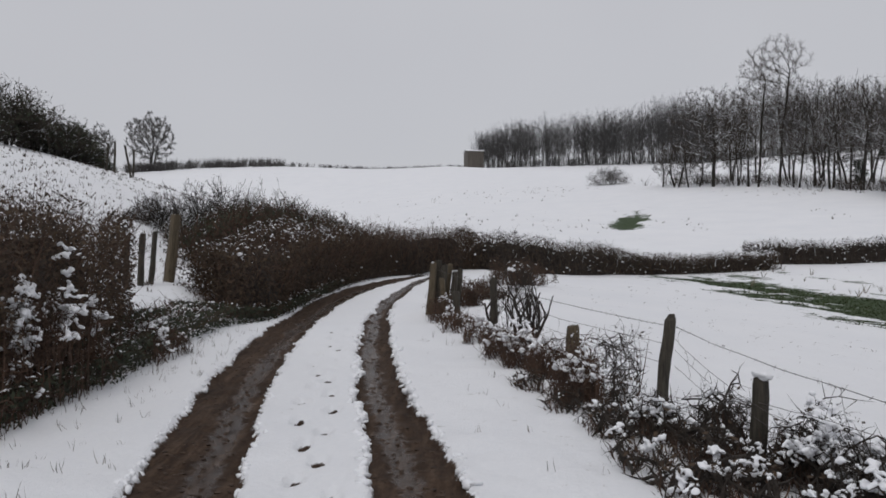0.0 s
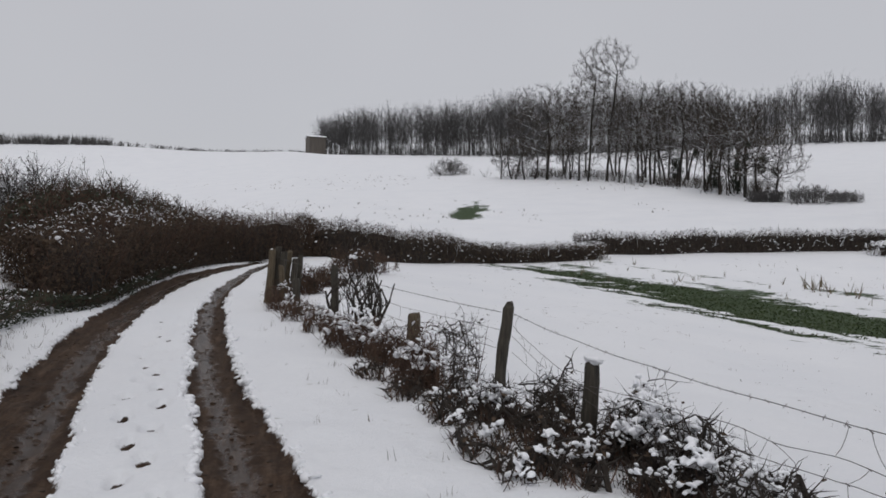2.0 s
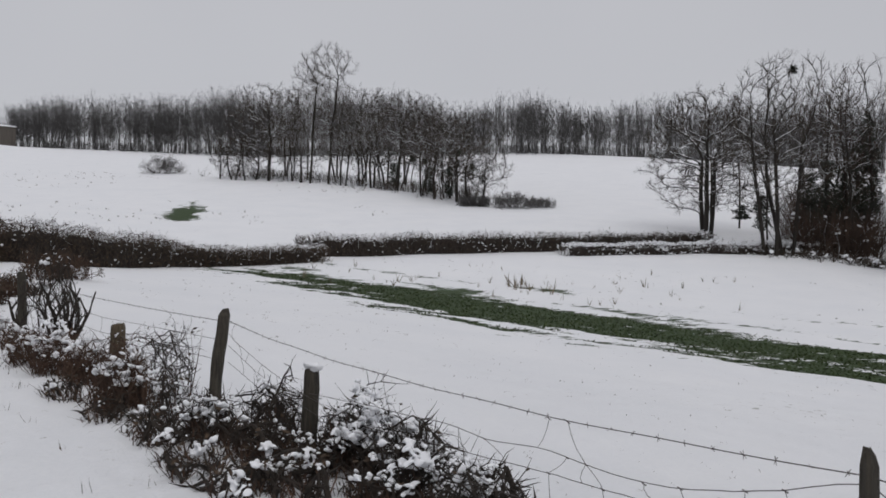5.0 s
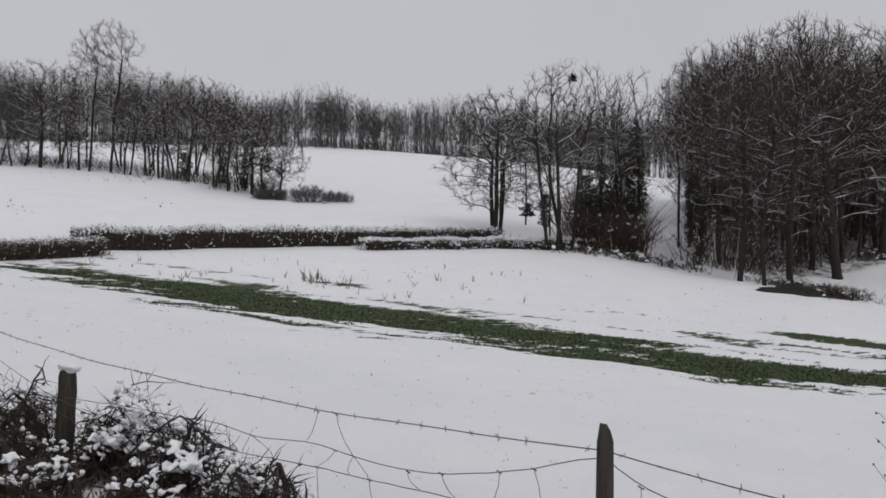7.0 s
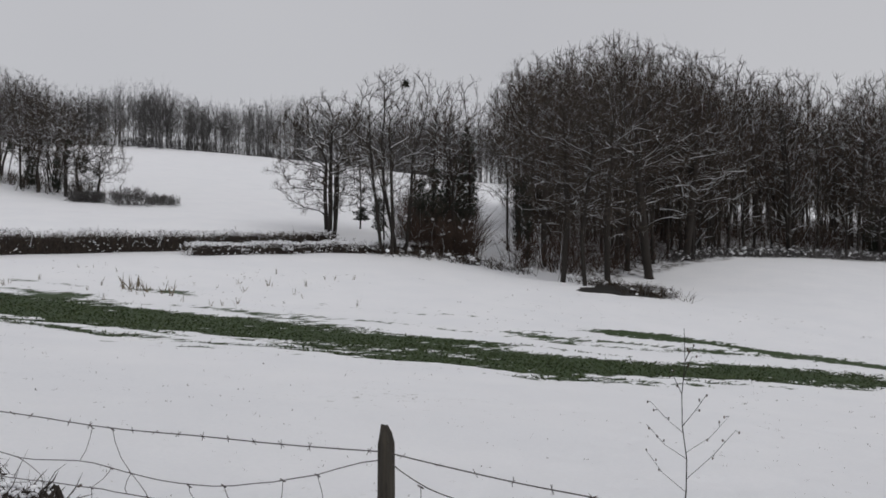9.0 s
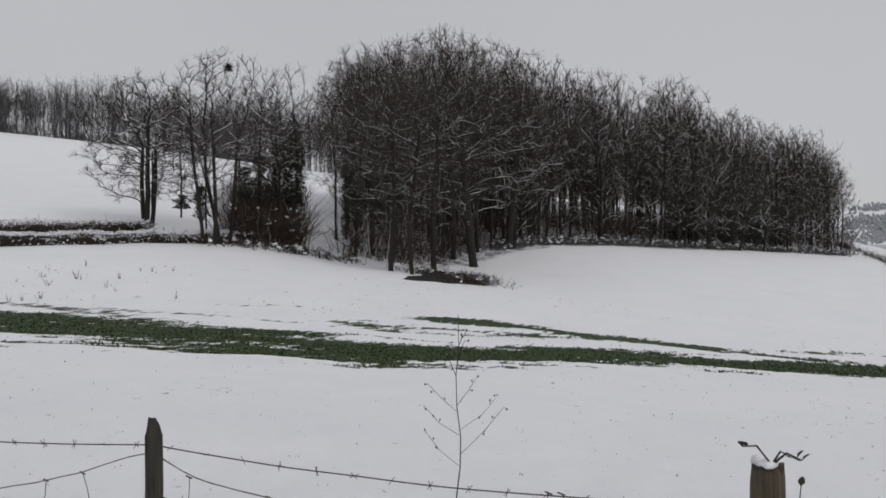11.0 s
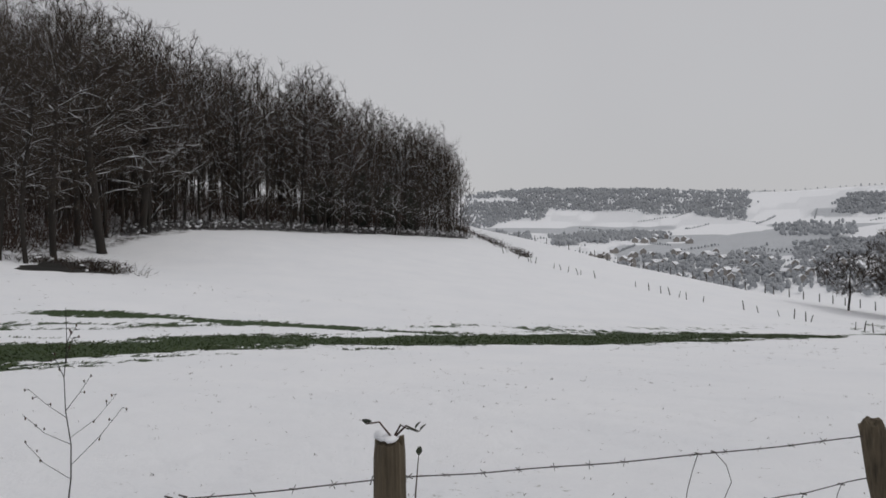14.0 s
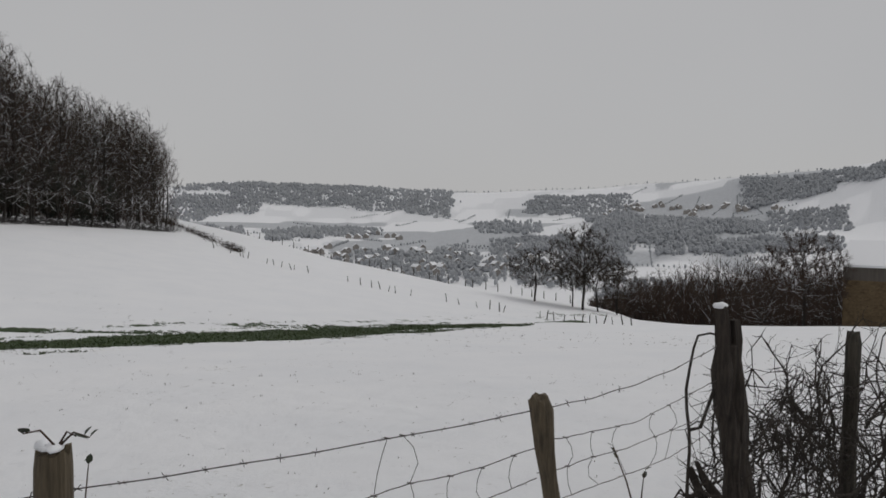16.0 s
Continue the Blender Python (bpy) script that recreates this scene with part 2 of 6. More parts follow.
M_POST = plain("weathered_post_wood", (0.016, 0.014, 0.011), (0.075, 0.065, 0.05), 9.0, 0.95, 0.8, 0.02, stretch=(5, 5, 0.5))
M_POST_PALE = plain("split_chestnut_wood", (0.035, 0.027, 0.017), (0.15, 0.118, 0.076), 9.0, 0.95, 0.8, 0.02, stretch=(6, 6, 0.4))
M_WIRE = plain("rusty_wire", (0.035, 0.028, 0.026), (0.09, 0.075, 0.07), 40.0, 0.6, 0)
M_STUMP = plain("dead_thorn_bark", (0.014, 0.011, 0.009), (0.055, 0.043, 0.034), 12.0, 0.95, 0.9, 0.02, stretch=(5, 5, 0.6))
M_STONE = plain("ochre_rubble_wall", (0.075, 0.052, 0.028), (0.17, 0.122, 0.068), 1.6, 0.95, 0.7, 0.05)
M_RENDER = plain("pale_house_walls", (0.25, 0.235, 0.22), (0.37, 0.345, 0.32), 0.4, 0.95, 0)
M_BARN = plain("dark_barn_boards", (0.08, 0.07, 0.062), (0.13, 0.115, 0.10), 0.5, 0.95, 0.2, stretch=(4, 4, 0.4))
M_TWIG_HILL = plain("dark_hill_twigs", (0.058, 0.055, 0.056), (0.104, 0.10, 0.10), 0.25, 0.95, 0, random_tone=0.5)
# paler than bare twigs: the haze of the valley is painted into this grey
M_FARWOOD_HAZE = plain("far_woods", (0.32, 0.335, 0.355), (0.40, 0.415, 0.435), 0.03, 1.0, 0, random_tone=0.06)
M_WATER = plain("dark_pool_edge", (0.010, 0.010, 0.010), (0.03, 0.028, 0.024), 1.2, 0.5, 0.5, 0.05)


def ground_material():
    m, nt, b = material("snow_mud_and_grass", 0.75)

    def attr(n):
        a = nt.nodes.new("ShaderNodeAttribute")
        a.attribute_name = n
        return a.outputs["Fac"]

    fine = tex(nt, 22, 6, 0.7, "Object")
    soft = tex(nt, 0.35, 5, 0.6, "Object")
    snow = ramp(nt, calc(nt, 'ADD', calc(nt, 'MULTIPLY', fine, 0.5), calc(nt, 'MULTIPLY', soft, 0.5)), (0.3, SNOW_A), (0.7, SNOW_B))
    # stubble and grass tips that prick through the thin cover
    speck = tex(nt, 5.5, 5, 0.75, "Object")
    zone = tex(nt, 0.22, 3, 0.5, "Object")
    prick = step(nt, calc(nt, 'ADD', speck, calc(nt, 'MULTIPLY', calc(nt, 'SUBTRACT', zone, 0.5), 0.35)), 0.65, 0.76)
    snow = mixc(nt, calc(nt, 'MULTIPLY', prick, 0.65), snow, (0.17, 0.165, 0.12))
    # mud of the wheel tracks, wet along the middle
    mudf = calc(nt, 'MULTIPLY_ADD', tex(nt, 1.0, 6, 0.75, "Object", stretch=(11, 1.3, 1)), 0.55, calc(nt, 'MULTIPLY', tex(nt, 22, 8, 0.8, "Object"), 0.45))
    mud = ramp(nt, mudf, (0.36, (0.012, 0.006, 0.0035)), (0.5, (0.042, 0.024, 0.014)), (0.68, (0.125, 0.082, 0.055)))
    mud_k = step(nt, calc(nt, 'ADD', attr("mud"), calc(nt, 'MULTIPLY', calc(nt, 'SUBTRACT', fine, 0.5), 0.10)), -0.005, 0.02)
    wet = step(nt, calc(nt, 'ADD', attr("wet"), calc(nt, 'MULTIPLY', calc(nt, 'SUBTRACT', tex(nt, 3.0, 6, 0.75, "Object"), 0.5), 2.6)), 0.15, 0.7)
    # grass
    gf = tex(nt, 7, 7, 0.75, "Object")
    grass = ramp(nt, gf, (0.25, (0.012, 0.024, 0.006)), (0.6, (0.034, 0.062, 0.015)), (0.85, (0.075, 0.10, 0.03)))
    g_edge = calc(nt, 'ADD', attr("grass"), calc(nt, 'MULTIPLY', calc(nt, 'SUBTRACT', gf, 0.5), 1.4))
    tc, mp, ns = nt.nodes.new("ShaderNodeTexCoord"), nt.nodes.new("ShaderNodeMapping"), nt.nodes.new("ShaderNodeTexNoise")
    mp.inputs["Rotation"].default_value, mp.inputs["Scale"].default_value = (0, 0, radians(59.3)), (0.7, 2.6, 1)
    ns.inputs["Scale"].default_value, ns.inputs["Detail"].default_value, ns.inputs["Roughness"].default_value = 1.5, 6, 0.7
    nt.links.new(tc.outputs["Object"], mp.inputs["Vector"])
    nt.links.new(mp.outputs["Vector"], ns.inputs["Vector"])
    g_edge = calc(nt, 'ADD', g_edge, calc(nt, 'MULTIPLY', calc(nt, 'SUBTRACT', ns.outputs["Fac"], 0.53), 3.2))
    grass_k = step(nt, g_edge, -0.05, 0.2)
    # ploughed and vine land far off, and grey haze painted on the far snow
    far = ramp(nt, tex(nt, 0.9, 4, 0.7, "Object", stretch=(1, 0.05, 1)), (0.35, (0.38, 0.395, 0.42)), (0.65, (0.55, 0.57, 0.60)))
    snow = mixc(nt, step(nt, attr("vines_haze"), 0.3, 0.6), snow, far)
    litter = ramp(nt, tex(nt, 1.3, 7, 0.8, "Object"), (0.42, (0.06, 0.05, 0.042)), (0.56, (0.74, 0.75, 0.78)))
    snow = mixc(nt, step(nt, attr("litter"), 0.1, 0.7), snow, litter)
    col = mixc(nt, mud_k, mixc(nt, grass_k, snow, grass), mud)
    nt.links.new(col, b.inputs["Base Color"])
    r = mixc(nt, mud_k, (0.75, 0.75, 0.75), (0.95, 0.95, 0.95))
    r = mixc(nt, calc(nt, 'MULTIPLY', mud_k, wet), r, (0.16, 0.16, 0.16))
    nt.links.new(r, b.inputs["Roughness"])
    b.inputs["Specular IOR Level"].default_value = 0.3
    h = mixc(nt, mud_k, fine, mudf)
    bump(nt, b, h, 0.6, 0.04)
    return m


M_GROUND = ground_material()


from mathutils.kdtree import KDTree
# ---- mesh builders ----
class Soup:
    """Collects vertices and faces."""

    def __init__(self):
        self.v, self.f = [], []

    def tube(self, pts, radii, sides=5, cap=False):
        base = len(self.v)
        n = len(pts)
        ref = Vector((0.31, 0.17, 0.93))
        for i, p in enumerate(pts):
            d = (pts[min(i + 1, n - 1)] - pts[max(i - 1, 0)]).normalized()
            a = d.cross(ref)
            if a.length < 0.05:
                a = d.cross(Vector((1, 0, 0)))
            a.normalize()
            c = d.cross(a)
            for k in range(sides):
                w = 2 * math.pi * k / sides
                self.v.append(p + (a * math.cos(w) + c * math.sin(w)) * radii[i])
        for i in range(n - 1):
            for k in range(sides):
                q = (k + 1) % sides
                self.f.append((base + i * sides + k, base + i * sides + q, base + (i + 1) * sides + q, base + (i + 1) * sides + k))
        if cap:
            self.f.append(tuple(base + (n - 1) * sides + k for k in range(sides)))
            self.f.append(tuple(base + k for k in reversed(range(sides))))

    def ribbon(self, pts, w, rng):
        """A thin tapering twig."""
        side = Vector((rng.uniform(-1, 1), rng.uniform(-1, 1), rng.uniform(-0.4, 0.4))).normalized()
        base = len(self.v)
        n = len(pts)
        for i, p in enumerate(pts[:-1]):
            k = w * (1 - 0.8 * i / n) * 0.5
            self.v += [p - side * k, p + side * k]
        self.v.append(pts[-1])
        for i in range(n - 2):
            self.f.append((base + 2 * i, base + 2 * i + 1, base + 2 * i + 3, base + 2 * i + 2))
        self.f.append((base + 2 * n - 4, base + 2 * n - 3, base + 2 * n - 2))

    def leaf(self, p, size, rng):
        d = Vector((rng.uniform(-1, 1), rng.uniform(-1, 1), rng.uniform(-1, 1))).normalized()
        a = d.orthogonal().normalized()
        b = len(self.v)
        self.v += [p - d * size, p + a * size * 0.45, p + d * size, p - a * size * 0.45]
        self.f.append((b, b + 1, b + 2, b + 3))

    def blob(self, p, rx, ry, rz, rng, rough=0.25):
        """A lumpy rounded clump, from a coarse sphere."""
        b = len(self.v)
        for v in BALL_V:
            k = 1 + rng.uniform(-rough, rough)
            self.v.append(Vector((p[0] + v.x * rx * k, p[1] + v.y * ry * k, p[2] + v.z * rz * k)))
        self.f += [tuple(b + i for i in f) for f in BALL_F]

    def mesh(self, name, mat, smooth=False):
        me = bpy.data.meshes.new(name)
        me.from_pydata([tuple(v) for v in self.v], [], self.f)
        me.materials.append(mat)
        if smooth:
            me.polygons.foreach_set("use_smooth", [True] * len(me.polygons))
        me.update()
        return me


def ball(sub):
    bm = bmesh.new()
    bmesh.ops.create_icosphere(bm, subdivisions=sub, radius=1)
    bm.verts.ensure_lookup_table()
    v, f = [x.co.copy() for x in bm.verts], [tuple(x.index for x in q.verts) for q in bm.faces]
    bm.free()
    return v, f


BALL_V, BALL_F = ball(2)


def part(name, soup, mat, parent, label="", smooth=False, kind=""):
    ob = new(name, soup.mesh(name, mat, smooth))
    ob.parent = parent
    if label or kind:
        tagged(ob, label=label, kind=kind)
    return ob


def rand_dir(rng):
    return Vector((rng.gauss(0, 1), rng.gauss(0, 1), rng.gauss(0, 1))).normalized()


# ---- the ground: one sheet from the feet to the skyline ----
def build_ground():
    rings = [0.25]
    while rings[-1] < 3200:
        r = rings[-1]
        rings.append(r * (1.10 if r < 2.5 else 1.012 if r < 15 else 1.02 if r < 180 else 1.03))
    angs = list(np.arange(-36, 152, 0.3)) + list(np.arange(152, 324, 3.0))
    rr, aa = np.meshgrid(np.array(rings), np.radians(np.array(angs)), indexing="ij")
    x, y = (rr * np.sin(aa)).ravel(), (rr * np.cos(aa)).ravel()
    z = land(x, y)
    nr, na = rr.shape
    i, j = np.meshgrid(np.arange(nr - 1), np.arange(na), indexing="ij")
    k = (j + 1) % na
    quads = np.stack([i * na + j, (i + 1) * na + j, (i + 1) * na + k, i * na + k], -1).reshape(-1, 4)
    me = bpy.data.meshes.new("ground")
    n_v = len(x) + 1
    co = np.zeros((n_v, 3))
    co[:-1, 0], co[:-1, 1], co[:-1, 2] = x, y, z
    co[-1] = (0, 0, gz(0, 0))
    tri = np.stack([np.full(na, n_v - 1), np.arange(na), (np.arange(na) + 1) % na], -1)
    me.vertices.add(n_v)
    me.vertices.foreach_set("co", co.ravel())
    loops = np.concatenate([quads.ravel(), tri.ravel()])
    me.loops.add(len(loops))
    me.loops.foreach_set("vertex_index", loops.astype(np.int32))
    me.polygons.add(len(quads) + len(tri))
    starts = np.concatenate([np.arange(len(quads)) * 4, len(quads) * 4 + np.arange(len(tri)) * 3])
    me.polygons.foreach_set("loop_start", starts.astype(np.int32))
    me.polygons.foreach_set("use_smooth", np.ones(len(starts), bool))
    me.update(calc_edges=True)
    me.validate()
    off = x - road_x(y)
    rut = rut_mask(x, y)
    l_at, r_at, half = rut_lines(y)
    wet = 1 - np.minimum(np.abs(off - l_at - 0.10), np.abs(off - r_at + 0.06)) / 0.16
    r = np.hypot(x, y)
    az = np.degrees(np.arctan2(x, y))
    wob = 6 * vnoise(x, y, 60, 51)
    vines_haze = sstep(0, 1.2, np.minimum(az - 109.5, 121.0 - az) + wob * 0.05) * sstep(900, 930, r + wob * 5) * (1 - sstep(1130, 1150, r + wob * 6)) * (vnoise(x * 0.8 + y * 0.5, y * 0.8 - x * 0.5, 60, 52) > -0.2)
    # a broad, soft patchwork of grey: distance haze painted onto the far snow
    vines_haze = np.maximum(vines_haze, 0.40 * sstep(480, 620, r) * (az > 90) * sstep(-0.25, 0.3, vnoise(x, y, 70, 54) + 0.5 * vnoise(x, y, 22, 55)))
    vines_haze = np.maximum(vines_haze, 0.9 * sstep(0.35, 0.5, vnoise(x, y * 0.6, 90, 53)) * sstep(700, 800, r) * (az > 97))
    litter = wood_floor(x, y)
    for name, val in (("mud", np.maximum(rut, np.where(r < 13, (prints_mask(x, y) - 0.35) * 0.25, -1.0))), ("wet", wet), ("grass", grass_mask(x, y)), ("vines_haze", vines_haze), ("litter", litter)):
        a = me.attributes.new(name, 'FLOAT', 'POINT')
        a.data.foreach_set("value", np.append(val, val[0]).astype(np.float32))
    me.materials.append(M_GROUND)
    return tagged(new("ground", me), "snow-covered meadow dale with a rutted muddy farm track", "ground", kind="structure")


def wood_floor(x, y):
    """Leaf litter under the big wood."""
    r = np.hypot(x, y)
    az = np.degrees(np.arctan2(x, y))
    edge = np.interp(az, [50, 58, 64, 70, 74, 78, 86, 97, 100], [200, 66, 66, 64, 72, 80, 92, 122, 400])
    return sstep(-1.5, 3, r - edge + 2 * vnoise(x, y, 4, 61)) * sstep(63, 67, az) * (1 - sstep(99, 101, az)) * (1 - sstep(180, 190, r))


ground = build_ground()


# ---- trees ----
def grow(soup_t, soup_c, rng, pos, d, length, rad, level, top, up=0.25, twig_w=0.022, twigs=7, wob=0.16, low=0.22, env=None):
    n = 6 if level <= 1 else 4
    pts, radii = [pos.copy()], [rad]
    p, h = pos.copy(), d.copy()
    for i in range(n):
        h = (h + rand_dir(rng) * wob * (1.5 if level else 1) + Vector((0, 0, up * (0.35 if level else 0.1)))).normalized()
        p = p + h * (length / n)
        pts.append(p.copy())
        radii.append(max(rad * (1 - 0.72 * (i + 1) / n), 0.007))
    if env and level >= 2 and not env(pts[-1]):
        if not env(pts[2]):
            return
        pts, radii, n = pts[:3], radii[:3], 2
    soup = soup_t if level <= (2 if top == 3 else 1) else soup_c
    soup.tube(pts, radii, 7 if level == 0 else 5 if level == 1 else 3)
    if level >= top:
        for i in range(twigs):
            k = rng.randint(1, n)
            q = pts[k]
            t = ((pts[k] - pts[k - 1]).normalized() * 0.8 + rand_dir(rng) * 0.9 + Vector((0, 0, up))).normalized()
            ln = length * rng.uniform(0.35, 0.8)
            if env and not env(q + t * ln * 0.7):
                continue
            m = q + t * ln * 0.5 + rand_dir(rng) * ln * 0.08
            soup_c.ribbon([q, m, m + (t + rand_dir(rng) * 0.5).normalized() * ln * 0.5], twig_w * rng.uniform(0.6, 1.3), rng)
            for _ in range(2):
                t2 = (t + rand_dir(rng) * 1.0).normalized()
                soup_c.ribbon([m, m + t2 * ln * 0.45], twig_w * 0.7, rng)
        return
    kids = (9 if top == 2 else 7) if level == 0 else 6
    for c in range(kids):
        f = rng.uniform(0.25, 1.0) if level else low + (0.98 - low) * (c + rng.random()) / kids
        k = min(int(f * n), n - 1)
        q = pts[k].lerp(pts[k + 1], f * n - k)
        a = (pts[k + 1] - pts[k]).normalized()
        side = rand_dir(rng)
        side = (side - a * side.dot(a)).normalized()
        spread = (1.5 - 1.0 * f) * rng.uniform(0.75, 1.25) if level == 0 else rng.uniform(0.55, 1.15)
        t = (a + side * spread + Vector((0, 0, up * 0.4))).normalized()
        grow(soup_t, soup_c, rng, q, t, length * rng.uniform(0.42, 0.66) * (1.1 - 0.3 * f), rad * (1 - 0.6 * f) * rng.uniform(0.5, 0.7), level + 1, top, up, twig_w, twigs, wob * 1.15, low, env)
    # the leader goes on
    grow(soup_t, soup_c, rng, pts[-1], h, length * 0.5, radii[-1], level + 1, top, up, twig_w, twigs, wob, low, env)


def place_tree(meshes, x, y, scale=1.0, turn=0.0, label="bare winter tree with snow lying on its limbs", name="bare_tree", group="", lean=0.0, sink=0.1, zscale=None):
    root = new(name)
    for me in meshes:
        o = new(me.name.split(".")[0], me)
        o.parent = root
        if o.name.startswith("limb_snow"):
            tagged(o, "snow lying along the limbs", kind="stuff")
    root.location = (x, y, gz(x, y) - sink)
    root.rotation_euler = (lean, 0, turn)
    root.scale = (scale, scale, zscale or scale)
    return tagged(root, label, "tree", group)


def crown_tree(seed, height, dome, fork, rad, want=300, stride=0.7, stems=1, spread=0.0, twigs=4, twig_l=1.3, twig_w=0.04, bark_m=None, twig_m=None, lift=0.12, wob=0.22, skirt=0.0, fuzz=2):
    """A bare tree whose limbs wander towards points spread through a rounded crown; the trunk thins by its load."""
    rng = random.Random(seed)
    mid, half, wide = (height * v for v in dome)
    goals = []
    lobes = [(rand_dir(rng), rng.uniform(0.78, 1.05)) for _ in range(9)]
    while len(goals) < want:
        d = rand_dir(rng)
        k = max(v * max(0.0, d.dot(q)) ** 0.5 for q, v in lobes)
        k = (0.55 + 0.45 * k) * rng.random() ** 0.42
        p = Vector((d.x * wide * k, d.y * wide * k, mid + d.z * half * k))
        if p.z > height * skirt + 0.6:
            goals.append(p)
    pos, up_of, heads = [], [], []
    for s in range(stems):
        w = 2 * math.pi * s / stems + rng.uniform(-0.6, 0.6)
        p = Vector((math.cos(w), math.sin(w), 0)) * (0.03 * height * (stems > 1)) + Vector((0, 0, -0.3))
        h = Vector((math.cos(w) * spread, math.sin(w) * spread, 1)).normalized()
        pos.append(p.copy())
        up_of.append(-1)
        while p.z < height * fork * (1 if stems == 1 else rng.uniform(0.8, 1.2)):
            h = (h + rand_dir(rng) * 0.07 + Vector((0, 0, 0.04 if stems > 1 else 0.09))).normalized()
            p = p + h * stride
            up_of.append(len(pos) - 1)
            pos.append(p.copy())
    kill = stride * 1.5
    left, forks = goals, {}
    for _ in range(70):
        if not left:
            break
        tree = KDTree(len(pos))
        for i, p in enumerate(pos):
            tree.insert(p, i)
        tree.balance()
        pull = {}
        keep = []
        for g in left:
            q, i, dist = tree.find(g)
            if dist > kill:
                keep.append(g)
                pull[i] = pull.get(i, Vector()) + (g - q).normalized()
        left = keep
        for i, d in pull.items():
            back = (pos[i] - pos[up_of[i]]).normalized() if up_of[i] >= 0 else Vector((0, 0, 1))
            d = (d.normalized() + back * 0.8 + rand_dir(rng) * wob + Vector((0, 0, lift))).normalized()
            if forks.get(i, 0) > 2:
                continue
            forks[i] = forks.get(i, 0) + 1
            up_of.append(i)
            pos.append(pos[i] + d * stride)
    kids = [[] for _ in pos]
    for i, u in enumerate(up_of):
        if u >= 0:
            kids[u].append(i)
    load = [0.0] * len(pos)
    for i in range(len(pos) - 1, -1, -1):
        load[i] = sum(load[c] for c in kids[i]) if kids[i] else 1.0
    most = max(load)
    r = [max(rad * (v / most) ** 0.57, 0.010) for v in load]
    a, b, c = Soup(), Soup(), Soup()
    todo = [(i, -1) for i, u in enumerate(up_of) if u < 0]
    while todo:
        i, root = todo.pop()
        pts, rr = ([pos[root]], [min(r[root], r[i] * 1.25)]) if root >= 0 else ([], [])
        while True:
            pts.append(pos[i])
            rr.append(r[i] * (1.5 if up_of[i] < 0 else 1.0))
            nxt = sorted(kids[i], key=lambda c: -load[c])
            for k in nxt[1:]:
                todo.append((k, i))
            if not nxt:
                break
            i = nxt[0]
            rr[-1] *= 0.5
        if len(pts) > 1:
            big = rr[0] > rad * 0.13
            if rr[0] > 0.03:
                lie = rng.uniform(0, 6)
                run = []
                for j in range(1, len(pts)):
                    d = (pts[j] - pts[j - 1]).normalized()
                    if abs(d.z) < 0.78 and rr[j] > 0.018 and math.sin(j * 0.9 + lie) > -0.55 and j < len(pts) - 1:
                        run.append((pts[j - 1] + Vector((0, 0, rr[j - 1] * 0.75)), rr[j - 1]))
                        continue
                    if len(run) > 2:
                        c.tube([q for q, _ in run], [0.4 * min(w, 0.09) + 0.016 for _, w in run], 4)
                    run = []
            (a if big else b).tube(pts, rr, 7 if rr[0] > rad * 0.6 else 5 if big else 3)
    for i, p in enumerate(pos):
        if load[i] > 5 or up_of[i] < 0 or p.z < height * 0.12:
            continue
        d = (p - pos[up_of[i]]).normalized()
        for _ in range(fuzz + (twigs if not kids[i] else 0)):
            t = (d * 0.8 + rand_dir(rng) * 0.8 + Vector((0, 0, lift * 2))).normalized()
            spray(b, p, t, twig_l * rng.uniform(0.5, 1.15), twig_w * rng.uniform(0.7, 1.2), rng)
    return [a.mesh("trunk", bark_m or M_BARK, True), b.mesh("crown", twig_m or M_TWIG)] + ([c.mesh("limb_snow", M_SNOW)] if c.v else [])


def spray(soup, p, t, ln, w, rng):
    """One bent twig with side shoots."""
    m = p + t * ln * 0.5
    e = m + (t + rand_dir(rng) * 0.4 + Vector((0, 0, 0.12))).normalized() * ln * 0.5
    soup.ribbon([p, m, e], w, rng)
    for q in (p.lerp(m, 0.6), m, m.lerp(e, 0.5)):
        soup.ribbon([q, q + (t + rand_dir(rng) * 0.8).normalized() * ln * rng.uniform(0.3, 0.55)], w * 0.75, rng)


T_WOOD = [crown_tree(100 + i, 17, (0.57, 0.43, (0.21, 0.25, 0.18)[i % 3]), (0.62, 0.5, 0.7)[i % 3], 0.25, 300, 0.75, 1 + (i == 4), 0.06, 3, 0.95, 0.034, M_BARK, (M_TWIG, M_TWIG_RED, M_TWIG_RED)[i % 3], 0.13, 0.32, 0.10, 4) for i in range(6)]
T_BIG = [crown_tree(200 + i, 22, (0.56, 0.44, (0.26, 0.30, 0.38)[i]), (0.62, 0.58, 0.48)[i], (0.48, 0.52, 0.78)[i], (1150, 1150, 950)[i], (0.58, 0.58, 0.66)[i], 1, 0.0, 3, 0.85, 0.021, M_BARK, M_TWIG, (0.16, 0.15, 0.10)[i], 0.34, (0.15, 0.13, 0.11)[i], (7, 7, 6)[i]) for i in range(3)]
T_MULTI = [crown_tree(300 + i, 14, (0.56, 0.44, (0.29, 0.25)[i]), 0.55, 0.24, 760, 0.55, 3, 0.14, 3, 0.7, 0.024, M_BARK, M_TWIG, 0.08, 0.34, 0.12, 6) for i in range(2)]
T_SPREAD = crown_tree(320, 12, (0.54, 0.46, 0.46), 0.50, 0.40, 1400, 0.5, 4, 0.10, 3, 0.65, 0.027, M_BARK, M_TWIG, 0.04, 0.32, 0.10, 7)
